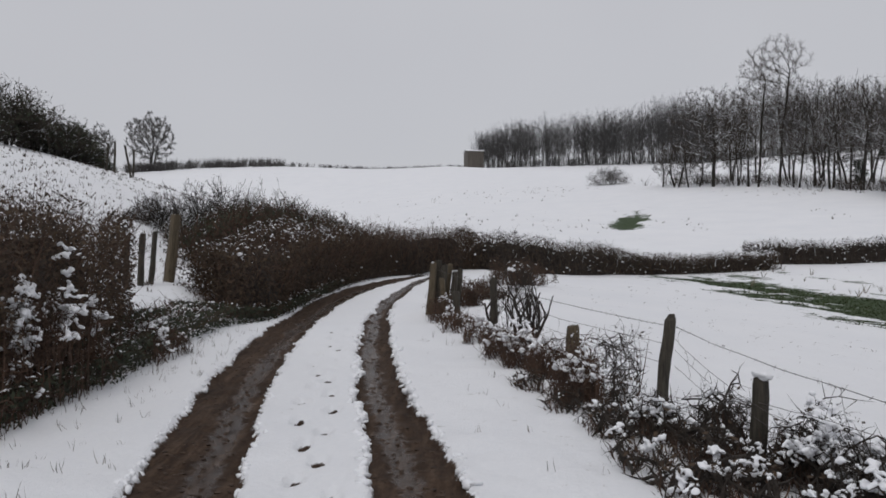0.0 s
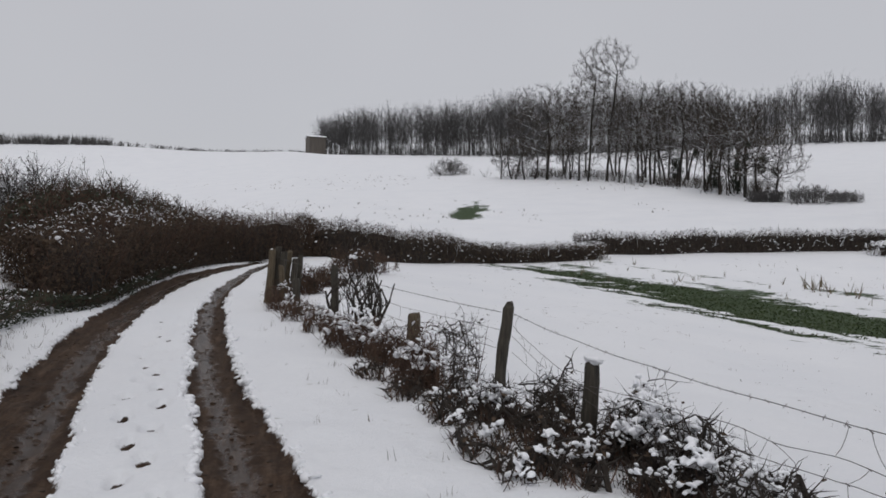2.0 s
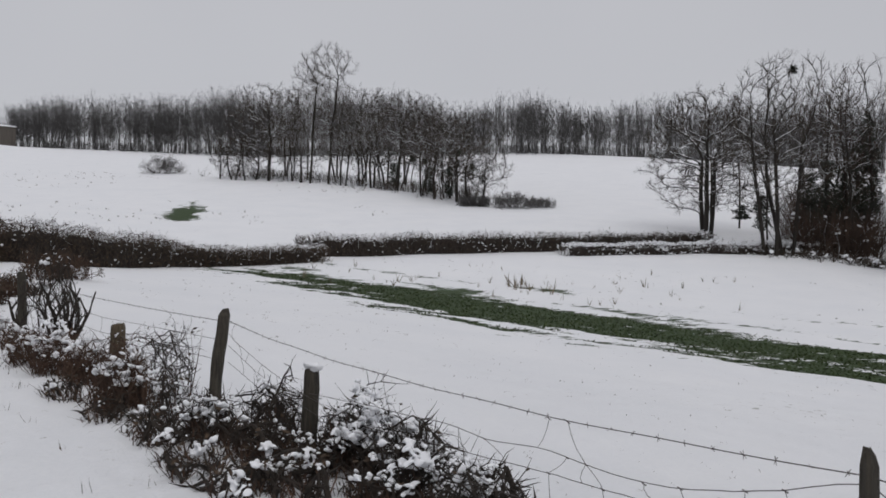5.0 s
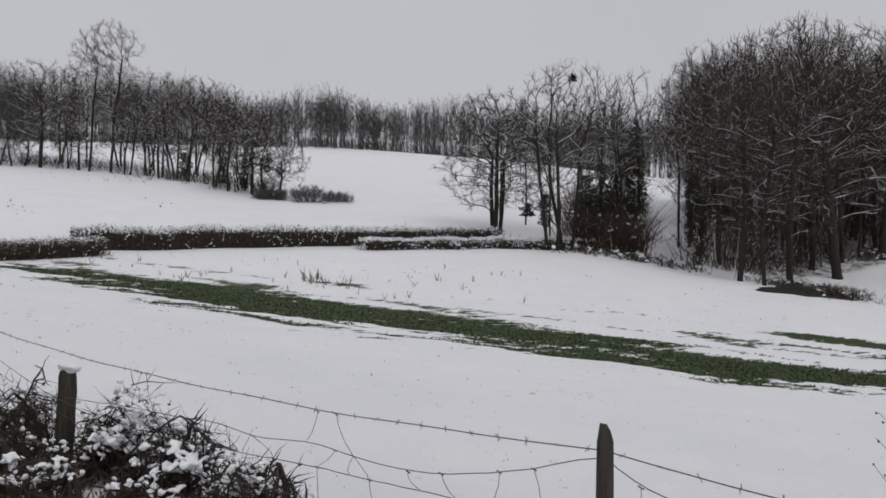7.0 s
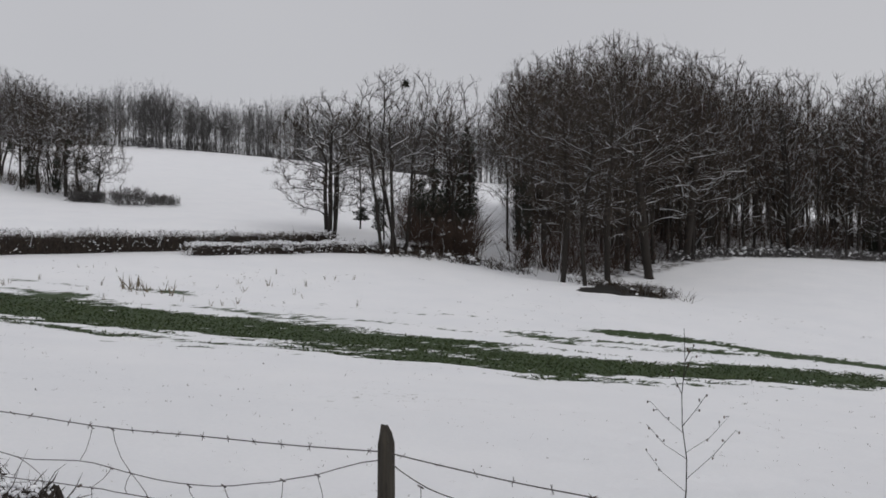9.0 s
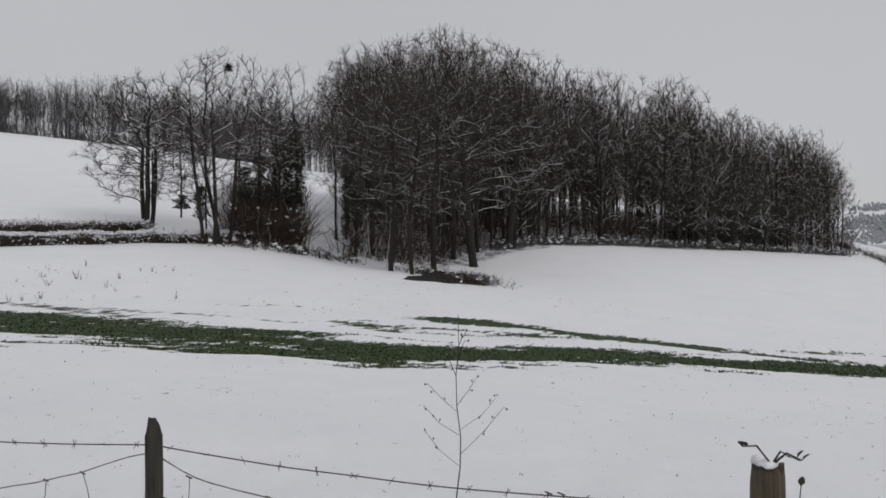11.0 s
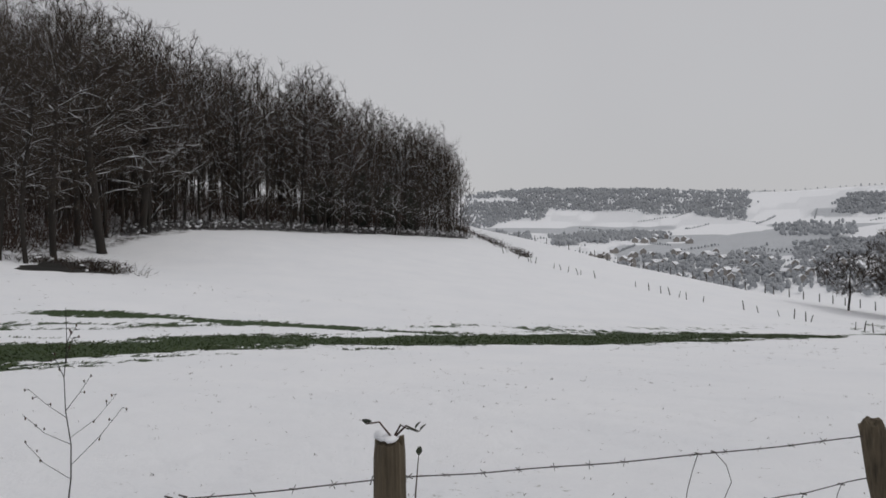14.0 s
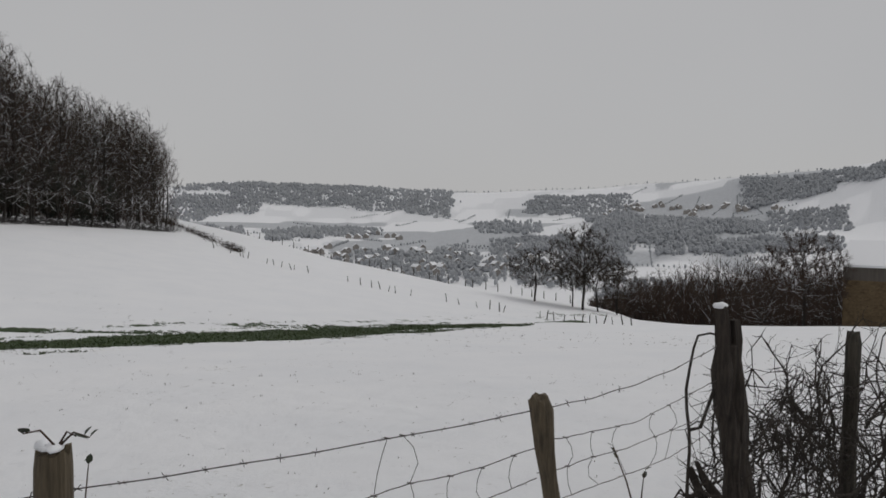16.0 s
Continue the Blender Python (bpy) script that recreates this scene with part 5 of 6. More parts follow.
slack_net(off(P_F, 0.0, -0.085), off(P_G, 0.0, -0.125),
          [[(0.0, 0.0), (0.5, 0.042), (1.0, 0.0)], [(0.0, 0.02), (0.024, 0.049), (0.063, 0.095), (0.117, 0.114), (0.3, 0.16), (0.7, 0.18), (1.0, 0.15)], [(0.0, 0.16), (0.1, 0.22), (0.5, 0.30), (1.0, 0.28)]],
          [(1, 0.063, 2, 0.058), (1, 0.2, 2, 0.21), (1, 0.35, 2, 0.33), (0, 0.66, 1, 0.62), (0, 0.68, 1, 0.70), (1, 0.8, 2, 0.82)], 3)
slack_net(off(P_G, 0.0, -0.125), off(P_H, 0.0, -0.055),
          [[(0.0, 0.0), (0.5, 0.013), (1.0, 0.0)], [(0.0, 0.25), (0.35, 0.25), (0.575, 0.209), (0.673, 0.186), (0.76, 0.19), (0.854, 0.184), (0.966, 0.155), (1.0, 0.15)], [(0.3, 0.40), (0.7, 0.34), (0.9, 0.30), (1.0, 0.27)]],
          [(0, 0.62, 1, 0.59), (0, 0.655, 1, 0.673), (1, 0.673, 2, 0.68), (1, 0.77, 2, 0.775), (1, 0.85, 2, 0.85), (1, 0.935, 2, 0.93), (1, 0.5, 2, 0.5), (1, 0.59, 2, 0.57)], 4)
slack_net(off(P_H, 0.0, -0.055), off(P_N, 0.0, -0.14),
          [[(0.0, 0.0), (0.35, 0.04), (0.83, 0.075), (1.0, 0.06)], [(0.0, 0.12), (0.07, 0.149), (0.24, 0.192), (0.47, 0.249), (0.66, 0.246), (1.0, 0.24)], [(0.0, 0.25), (0.1, 0.282), (0.24, 0.30), (0.42, 0.345), (0.63, 0.368), (0.8, 0.391), (1.0, 0.38)], [(0.0, 0.39), (0.17, 0.417), (0.33, 0.448), (0.53, 0.484), (0.66, 0.504), (1.0, 0.5)]],
          [(1, 0.24, 2, 0.25), (2, 0.25, 3, 0.28), (1, 0.37, 2, 0.36), (2, 0.36, 3, 0.42), (1, 0.56, 2, 0.58), (2, 0.58, 3, 0.55), (1, 0.66, 2, 0.68), (2, 0.68, 3, 0.64), (1, 0.12, 2, 0.13), (2, 0.13, 3, 0.15), (1, 0.8, 2, 0.8), (2, 0.8, 3, 0.82)], 5)
slack_net(off(P_D, 0.0, -0.10), off(P_B, 0.0, -0.10), [[(0.0, 0.0), (0.5, 0.03), (1.0, 0.0)], [(0.0, 0.15), (0.5, 0.22), (1.0, 0.16)], [(0.0, 0.32), (0.5, 0.38), (1.0, 0.33)]],
          [(0, 0.2, 1, 0.21), (1, 0.3, 2, 0.31), (1, 0.5, 2, 0.49), (1, 0.7, 2, 0.72), (1, 0.85, 2, 0.84)], 7)


# ---- the gnarled stump and its thorn bush ----
def gnarled_stump():
    rng = random.Random(77)
    s, b, t, sn = Soup(), Soup(), Soup(), Soup()
    x, y, top = P_N
    z = gz(x, y) - 0.1
    root = tagged(new("gnarled_stump"), "gnarled dark dead thorn stump used as a fence post", "tree stump")
    for k, (ox, oy, tz, r) in enumerate(((0.0, 0.0, top, 0.052), (-0.03, -0.062, top - 0.07, 0.040), (-0.015, -0.03, top - 0.20, 0.056))):
        pts, rad = [], []
        for i in range(15):
            q = i / 14
            pts.append(Vector((x + ox - 0.055 * (1 - q) + 0.012 * math.sin(q * 13 + k * 2), y + oy - 0.115 * (1 - q) + 0.014 * math.sin(q * 10 + k), z + (tz - z) * q)))
            rad.append(r * (1.12 - 0.30 * q + 0.13 * math.sin(q * 19 + k) + 0.09 * math.sin(q * 41 + 2 * k)) * (0.72 if i == 14 else 1))
        q = Soup()
        q.tube(pts, rad, 14, True)
        for i, v in enumerate(q.v):
            c = pts[i // 14]
            v += (v - c) * (0.20 * math.sin(i % 14 * 1.9 + i // 14 * 0.35 + k) + rng.uniform(-0.10, 0.12))
        part("stem", q, M_STUMP, root)
    s.tube([Vector((x - 0.02, y - 0.02, z + 0.50)), Vector((x + 0.03, y + 0.06, z + 0.62)), Vector((x + 0.05, y + 0.10, z + 0.72))], [0.028, 0.024, 0.012], 6, True)
    s.tube([Vector((x + 0.0, y - 0.0, z + 0.40)), Vector((x + 0.05, y + 0.07, z + 0.55)), Vector((x + 0.085, y + 0.115, z + 0.68))], [0.03, 0.026, 0.02], 7, True)
    dollop(sn, (x, y, top + 0.005), 0.034, rng, 0.7)
    part("branch_stub", s, M_STUMP, root)
    # a live stem beside it, leaning back on the stump
    pts = [Vector((x + 0.075 + 0.014 * math.sin(i * 0.9), y + 0.135 + 0.016 * math.sin(i * 1.3 + 1), z + (top - 0.22 - z) * i / 12)) for i in range(13)]
    pts += [Vector((x + 0.055, y + 0.10, top - 0.155)), Vector((x + 0.02, y + 0.05, top - 0.14)), Vector((x, y + 0.02, top - 0.15))]
    t.tube(pts, [0.012 - 0.0004 * i for i in range(16)], 6)
    t.tube([pts[8], pts[8] + Vector((-0.03, -0.05, 0.015)), Vector((x, y, top - 0.36))], [0.010, 0.010, 0.009], 5)
    part("side_stem", t, M_STUMP, root)
    part("snow_cap", sn, M_SNOW, root, "small cap of snow", True)
    return root


gnarled_stump()


thorn_tangle(3.68, -3.95, 0.24, 0.45, 1.62, 1, 68, thick=0.9, straight=0.48, trunks=4)
thorn_tangle(3.78, -4.80, 0.32, 0.6, 1.66, 2, 92, thick=0.9, straight=0.48, trunks=5)
thorn_tangle(3.50, -3.22, 0.10, 0.16, 0.85, 3, 14)
thorn_tangle(3.72, -4.2, 0.25, 0.9, 0.5, 4, 10)
fence_post(3.70, -4.60, 0.86, 0.045, (0.0, 0.0), M_POST, "thin dark stake inside the thorn bush", 0.0, 55, 0.2)


# ---- sprigs and the young tree ----
def sapling(x, y, h, seed):
    rng = random.Random(seed)
    s, bu = Soup(), Soup()
    z = gz(x, y)
    pts = [Vector((x + 0.012 * math.sin(i * 1.3), y + 0.010 * math.cos(i * 1.7), z + h * i / 10)) for i in range(11)]
    s.tube(pts, [0.0048 * (1 - 0.75 * i / 10) for i in range(11)], 5)
    for i, (t, ang, ln) in enumerate(((0.50, 0.6, 0.28), (0.54, 3.6, 0.34), (0.60, 5.6, 0.30), (0.62, 2.7, 0.30), (0.68, 0.2, 0.22), (0.70, 3.9, 0.2), (0.80, 1.0, 0.14), (0.84, 4.2, 0.14), (0.90, 2.2, 0.09))):
        k = int(t * 10)
        p = pts[k].lerp(pts[k + 1], t * 10 - k)
        d = Vector((-math.sin(0.5) * math.cos(ang) + 0.4 * math.sin(ang), math.cos(ang) * 0.9, 0.75)).normalized()
        ln *= 0.8
        q = p + d * ln * 0.55 + rand_dir(rng) * 0.015
        e = q + (d + Vector((0, 0, 0.25))).normalized() * ln * 0.5
        s.tube([p, q, e], [0.002, 0.0015, 0.001], 4)
        for c in (q, e, q.lerp(e, 0.5)):
            o = rand_dir(rng) * 0.02
            s.tube([c, c + o], [0.0018, 0.001], 3)
            bu.blob(c + o, 0.0035, 0.0035, 0.006, rng, 0.2)
    root = tagged(new("sapling"), "slender bare sapling with swollen buds", "sapling")
    part("stem", s, M_BARK, root)
    part("buds", bu, M_BRAMBLE, root, kind="stuff")


sapling(3.80, 1.03, 1.40, 4)


def sprig(x, y, z, seed, tips):
    rng = random.Random(seed)
    s, lf = Soup(), Soup()
    for dx, dy, dz, n in tips:
        a, e = Vector((x, y, z)), Vector((x + dx, y + dy, z + dz))
        m = a.lerp(e, 0.5) + Vector((0, 0, 0.03))
        s.tube([a, m, e], [0.004, 0.0032, 0.002], 4)
        for k in range(n):
            q = m.lerp(e, 0.3 + 0.7 * (k + 1) / n)
            d = (e - a).normalized() + rand_dir(rng) * 0.8
            d.normalize()
            w = d.cross(Vector((0, 0, 1))).normalized()
            up = w.cross(d)
            b = len(lf.v)
            for t, o in ((0, 0), (0.35, 1), (0.75, 0.7), (1, 0), (0.75, -0.7), (0.35, -1)):
                lf.v.append(q + d * 0.032 * t + w * 0.011 * o + up * (0.004 * abs(o)))
            lf.f.append(tuple(range(b, b + 6)))
    root = tagged(new("bramble_sprig"), "bramble sprig with small dark leaves", "bramble")
    part("stem", s, M_BRAMBLE, root)
    part("foliage", lf, M_GREENLEAF, root)


sprig(2.97, -0.27, 0.872, 1, ((-0.02, 0.085, 0.055, 3), (-0.01, -0.05, 0.03, 2), (0.0, -0.085, 0.02, 2)))
sprig(2.95, -0.33, 0.55, 2, ((0.0, -0.02, 0.27, 1), (0.02, -0.09, 0.06, 4), (-0.02, -0.05, 0.10, 3)))
sprig(2.95, -2.35, 0.30, 3, ((-0.02, 0.15, 0.35, 4), (-0.05, 0.02, 0.25, 2)))


# ---- ivy and mistletoe ----
def ivy(x, y, lo, hi, rad, seed, n=1100, size=0.13):
    rng = random.Random(seed)
    s = Soup()
    z = gz(x, y)
    for _ in range(n * 4):
        t = rng.random()
        w = rad * (0.45 + 0.55 * math.sin(math.pi * min(1, t * 0.9 + 0.1))) * (1 + 0.35 * math.sin(t * 14 + seed) + 0.25 * math.sin(t * 31 + 2 * seed)) * rng.random() ** 0.6
        a = rng.uniform(0, 6.28)
        s.leaf(Vector((x + math.cos(a) * w, y + math.sin(a) * w, z + lo + (hi - lo) * t)), size * rng.uniform(0.6, 1.4), rng)
    return tagged(new("ivy", s.mesh("ivy", M_IVY)), "dark green ivy smothering a trunk", "ivy", "ivy on the trees")


for i, (az, r, lo, hi, w, n) in enumerate(((56.2, 64.5, 1.6, 5.6, 0.9, 420), (57.2, 65.8, 0.2, 6.6, 0.9, 620), (58.2, 66.8, 0.2, 6.2, 0.9, 620), (59.0, 67.5, 0.2, 8.0, 0.8, 620), (59.5, 68.3, 0.5, 10.5, 0.75, 620), (59.9, 69, 3.0, 8.5, 0.5, 260), (53.2, 61, 1.5, 4.0, 0.55, 200), (52.0, 61.5, 2.2, 3.2, 0.6, 110), (63.2, 71.5, 0.5, 7.0, 0.6, 320), (63.8, 65.8, 0.5, 7.5, 0.5, 320),
                                       (86.4, 100, 0.4, 6.0, 1.2, 700), (87.6, 104, 0.4, 7.0, 1.2, 700), (89.6, 107, 0.4, 7.5, 1.3, 800), (91.5, 112, 0.4, 7.0, 1.4, 800), (93.0, 116, 0.4, 6.5, 1.5, 800), (27.8, 107, 0.5, 3.6, 0.9, 350), (31.8, 93.5, 0.6, 4.0, 0.7, 300), (30.4, 97, 0.6, 3.8, 0.8, 300), (33.4, 91.5, 2.6, 4.6, 0.6, 150))):
    ivy(*polar(az, r), lo, hi, w, 200 + i, n)


def mistletoe(az, r, h, rad, seed):
    rng = random.Random(seed)
    s = Soup()
    x, y = polar(az, r)
    c = Vector((x, y, gz(x, y) + h))
    for _ in range(130):
        d = rand_dir(rng)
        s.ribbon([c, c + d * rad * 0.6 + rand_dir(rng) * 0.1, c + d * rad * rng.uniform(0.8, 1.1)], 0.10, rng)
    return tagged(new("mistletoe", s.mesh("mistletoe", M_IVY)), "dark ball of mistletoe in the branches", "mistletoe", "mistletoe balls")


for i, (az, r, h, w) in enumerate(((34.2, 90.5, 2.9, 0.62), (32.4, 92, 4.4, 0.6), (32.5, 92, 5.6, 0.5), (55.15, 60.2, 12.9, 0.42), (33.0, 92, 3.4, 0.5), (29.1, 100, 4.4, 0.7), (30.0, 99, 4.2, 0.6))):
    mistletoe(az, r, h, w, 300 + i)


# ---- scrub under the wood and along its edge ----
def scrub(name, label, spots, seed, h, w, mat, snow=0.0, n=9, snow_r=0.14):
    rng = random.Random(seed)
    s, sn = Soup(), Soup()
    for x, y in spots:
        z = gz(x, y)
        for _ in range(n):
            q = Vector((x + rng.gauss(0, 0.35), y + rng.gauss(0, 0.35), z - 0.05))
            lean = max(0.4, 0.32 * h)
            e = q + Vector((rng.gauss(0, lean), rng.gauss(0, lean), h * rng.uniform(0.3, 1.0)))
            m = q.lerp(e, 0.5) + rand_dir(rng) * 0.15
            s.ribbon([q, m, e], w, rng)
            for _k in range(2):
                s.ribbon([m, m + (e - m + rand_dir(rng) * 0.5 * h).normalized() * h * 0.4], w * 0.7, rng)
        if rng.random() < snow:
            dollop(sn, (x + rng.gauss(0, 0.3), y + rng.gauss(0, 0.3), z + h * rng.uniform(0.15, 0.7)), snow_r * rng.uniform(0.6, 1.5), rng, 0.5, False)
    root = tagged(new(name), label, "undergrowth", kind="stuff")
    part("twig_mass", s, mat, root, kind="stuff")
    if sn.v:
        part("snow", sn, M_SNOW, root, "snow caught on the twigs", True, "stuff")
    return root


def wood_spots():
    rng = random.Random(21)
    edge, inner, bank = [], [], []
    for _ in range(520):
        az = rng.uniform(73.5, 97.5)
        e = float(np.interp(az, [73, 78, 86, 93, 98], [73, 81, 94, 112, 124]))
        edge.append(polar(az, e + abs(rng.gauss(0, 2.2)) - 0.5))
    for _ in range(950):
        az = rng.choice((rng.uniform(55, 60), rng.uniform(63, 97), rng.uniform(63, 97)))
        e = float(np.interp(az, [55, 62, 68, 74, 86, 97], [63, 64, 66, 78, 104, 132]))
        inner.append(polar(az, e + rng.random() ** 1.8 * 42 - 2))
    for _ in range(95):
        k = rng.random() ** 1.4
        bank.append(polar(96.5 + 5.2 * k + rng.gauss(0, 0.15), 142 - 44 * k + rng.gauss(0, 1)))
    return edge, inner, bank


EDGE, INNER, BANK = wood_spots()
scrub("wood_edge_scrub", "snowy bramble scrub along the edge of the wood", EDGE, 1, 1.1, 0.05, M_TWIG_GREY, 0.95, 10, 0.13)
scrub("wood_understorey", "thin saplings and brush under the trees", INNER, 2, 4.2, 0.06, M_TWIG_RED, 0.15, 7)
scrub("ridge_brush", "dark brush running down the ridge", BANK, 3, 1.0, 0.06, M_TWIG, 0.5, 10)


def spots_line(pts, n, spread, seed):
    rng = random.Random(seed)
    out = []
    for _ in range(n):
        k = rng.random() * (len(pts) - 1)
        i = int(k)
        x = pts[i][0] + (pts[i + 1][0] - pts[i][0]) * (k - i)
        y = pts[i][1] + (pts[i + 1][1] - pts[i][1]) * (k - i)
        out.append((x + rng.gauss(0, spread), y + rng.gauss(0, spread)))
    return out


scrub("copse_brush", "low brush under the hillside copse", spots_line([polar(16, 128), polar(21, 126), polar(27, 109), polar(34, 93)], 200, 1.8, 4), 4, 2.2, 0.05, M_TWIG, 0.3)
scrub("corner_brush", "snowy brush at the meadow corner", spots_line([polar(49, 62), polar(54, 60), polar(59, 60), polar(63, 59)], 130, 1.0, 5), 5, 0.8, 0.05, M_TWIG, 0.7)
scrub("pool_brush", "dark brush round the pool", spots_line([polar(68.0, 56.5), polar(71.0, 56.5), polar(72.8, 53), polar(72.0, 51)], 110, 0.7, 6), 6, 0.8, 0.045, M_TWIG, 0.25)
def brow_spots():
    rng = random.Random(53)
    out = []
    for _ in range(640):
        az = rng.uniform(2.6, 60)
        lo = float(np.interp(az, [2, 12, 18, 30, 40, 50, 62], [292, 250, 215, 205, 212, 215, 200]))
        out.append(polar(az, lo + rng.random() * 26))
    return out


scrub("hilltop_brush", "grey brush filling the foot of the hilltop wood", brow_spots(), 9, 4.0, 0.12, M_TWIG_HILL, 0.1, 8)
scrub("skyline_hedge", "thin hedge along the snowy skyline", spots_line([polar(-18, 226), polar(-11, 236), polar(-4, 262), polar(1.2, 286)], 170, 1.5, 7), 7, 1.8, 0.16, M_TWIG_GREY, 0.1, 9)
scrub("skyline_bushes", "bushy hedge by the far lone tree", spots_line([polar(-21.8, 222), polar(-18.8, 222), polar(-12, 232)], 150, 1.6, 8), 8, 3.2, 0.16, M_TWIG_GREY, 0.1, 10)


def pool():
    """The dark hollow with the pool between the great trees, under a low bank of bare earth."""
    s = Soup()
    cx, cy = polar(70.3, 53.0)
    n = 36
    ring = []
    for j, k in enumerate((0.0, 0.45, 0.8, 1.0)):
        for i in range(n):
            a = 2 * math.pi * i / n
            w = 1 + 0.22 * math.sin(3 * a) + 0.12 * math.sin(7 * a + 1)
            x, y = cx + 3.6 * k * w * math.cos(a), cy + 2.7 * k * w * math.sin(a)
            rise = 0.22 * max(0.0, k * math.cos(a - 0.34)) if k < 1 else -0.10
            s.v.append(Vector((x, y, gz(x, y) + 0.05 + rise)))
    for j in range(3):
        for i in range(n):
            s.f.append((j * n + i, j * n + (i + 1) % n, (j + 1) * n + (i + 1) % n, (j + 1) * n + i))
    return tagged(new("pool", s.mesh("pool", M_WATER, True)), "dark wet hollow under the great trees", "pool", kind="structure")


pool()


# ---- weeds and stubble that stand out of the snow ----
def weeds(name, label, spots, seed, h, w, mat):
    rng = random.Random(seed)
    s = Soup()
    for x, y, k in spots:
        z = gz(x, y)
        for _ in range(rng.randint(2, 5)):
            q = Vector((x + rng.gauss(0, 0.03 * k), y + rng.gauss(0, 0.03 * k), z - 0.02))
            e = q + Vector((rng.gauss(0, 0.35), rng.gauss(0, 0.35), 1)).normalized() * h * k * rng.uniform(0.5, 1.2)
            s.ribbon([q, q.lerp(e, 0.6) + rand_dir(rng) * 0.01, e], w * k, rng)
    return tagged(new(name, s.mesh(name, mat)), label, "weeds", kind="stuff")


def clods():
    """Small lumps of mud and stones in the wheel tracks."""
    rng = random.Random(37)
    s = Soup()
    n = 0
    while n < 900:
        y = 3.6 + 14 * rng.random() ** 1.5
        x = float(road_x(np.array(y))) + float(rut_lines(y)[rng.randint(0, 1)]) + rng.gauss(0, 0.17)
        if float(rut_mask(np.array([x]), np.array([y]))[0]) < 0.03:
            continue
        r = rng.uniform(0.006, 0.022)
        z = gz(x, y)
        b = len(s.v)
        for v in BALL1_V:
            k = r * rng.uniform(0.7, 1.3)
            s.v.append(Vector((x + v.x * k * 1.3, y + v.y * k, z + v.z * k * 0.6)))
        s.f.extend(tuple(b + i for i in f) for f in BALL1_F)
        n += 1
    return tagged(new("mud_clods", s.mesh("mud_clods", M_MUD)), "small clods and stones in the muddy wheel tracks", "mud", kind="stuff")


M_MUD = plain("mud_lumps", (0.02, 0.011, 0.007), (0.11, 0.07, 0.046), 30.0, 0.85, 0, random_tone=0.5)
clods()


def snow_edge():
    """Crumbled snow along the edges of the wheel tracks."""
    rng = np.random.default_rng(39)
    yy = 3.4 + 13 * rng.random(90000) ** 1.6
    xx = road_x(yy) + rng.uniform(-1.3, 1.3, len(yy))
    m = rut_mask(xx, yy)
    ok = (m > -0.045) & (m < 0.02)
    r2 = random.Random(40)
    s = Soup()
    for x, y in list(zip(xx[ok], yy[ok]))[:1300]:
        right = x > float(road_x(np.array(y)))
        dollop(s, (float(x), float(y), gz(float(x), float(y)) - 0.003), 0.008 + r2.random() ** 2 * (0.045 if right else 0.025), r2, 0.8, False)
    return tagged(new("snow_crumbs", s.mesh("snow_crumbs", M_SNOW, True)), "crumbled snow along the edges of the wheel tracks", "snow", kind="stuff")


snow_edge()


def weed_spots():
    rng = random.Random(31)
    verge, field, rush = [], [], []
    while len(verge) < 400:
        y = rng.uniform(4.0, 26)
        x = float(road_x(np.array(y))) + rng.choice((-1, -1, -1, -1, 1)) * rng.uniform(1.25, 2.7)
        if x > float(foot_x(np.array(y))) - 0.3:
            verge.append((x, y, rng.uniform(0.5, 1.1)))
    while len(field) < 3000:
        az, r = rng.uniform(8, 142), 4.2 + 44 * rng.random() ** 1.6
        x, y = polar(az, r)
        if x > 3.3 and float(vnoise(np.array(x), np.array(y), 6, 71)) > -0.35:
            field.append((x, y, (0.45 + r / 36) * rng.uniform(0.5, 1.2)))
    for _ in range(60):
        az, r = rng.uniform(21, 52), rng.uniform(33, 46)
        x, y = polar(az, r)
        rush.append((x, y, rng.uniform(0.5, 1.6)))
    for _ in range(16):
        x, y = polar(37.5 + rng.gauss(0, 0.8), 38 + rng.gauss(0, 0.8))
        rush.append((x, y, rng.uniform(1.0, 2.2)))
    return verge, field, rush


VERGE, FIELD, RUSH = weed_spots()
weeds("verge_grass", "dead grass blades standing through the snow of the verge", VERGE, 1, 0.13, 0.006, M_LEAF)
weeds("field_stubble", "grass tips pricking through the snow of the meadow", FIELD, 2, 0.05, 0.012, M_LEAF)
weeds("rushes", "tufts of dead rushes in the meadow", RUSH, 3, 0.33, 0.025, M_STRAW)


def hill_tufts():
    rng = random.Random(33)
    out = []
    for _ in range(2600):
        y = rng.uniform(7, 34)
        x = float(foot_x(np.array(y))) - rng.uniform(1.2, 11)
        out.append((x, y, rng.uniform(0.6, 1.6)))
    for _ in range(1300):
        az, r = rng.uniform(-12, 34), rng.uniform(52, 140)
        x, y = polar(az, r)
        if float(vnoise(np.array(x), np.array(y), 14, 72)) + 0.6 * float(vnoise(np.array(x), np.array(y * 0.2), 3, 73)) > 0.35:
            out.append((x, y, rng.uniform(1.5, 3.2)))
    return out


weeds("hill_grass", "dead grass tufts on the snowy slopes", hill_tufts(), 4, 0.09, 0.018, M_LEAF)


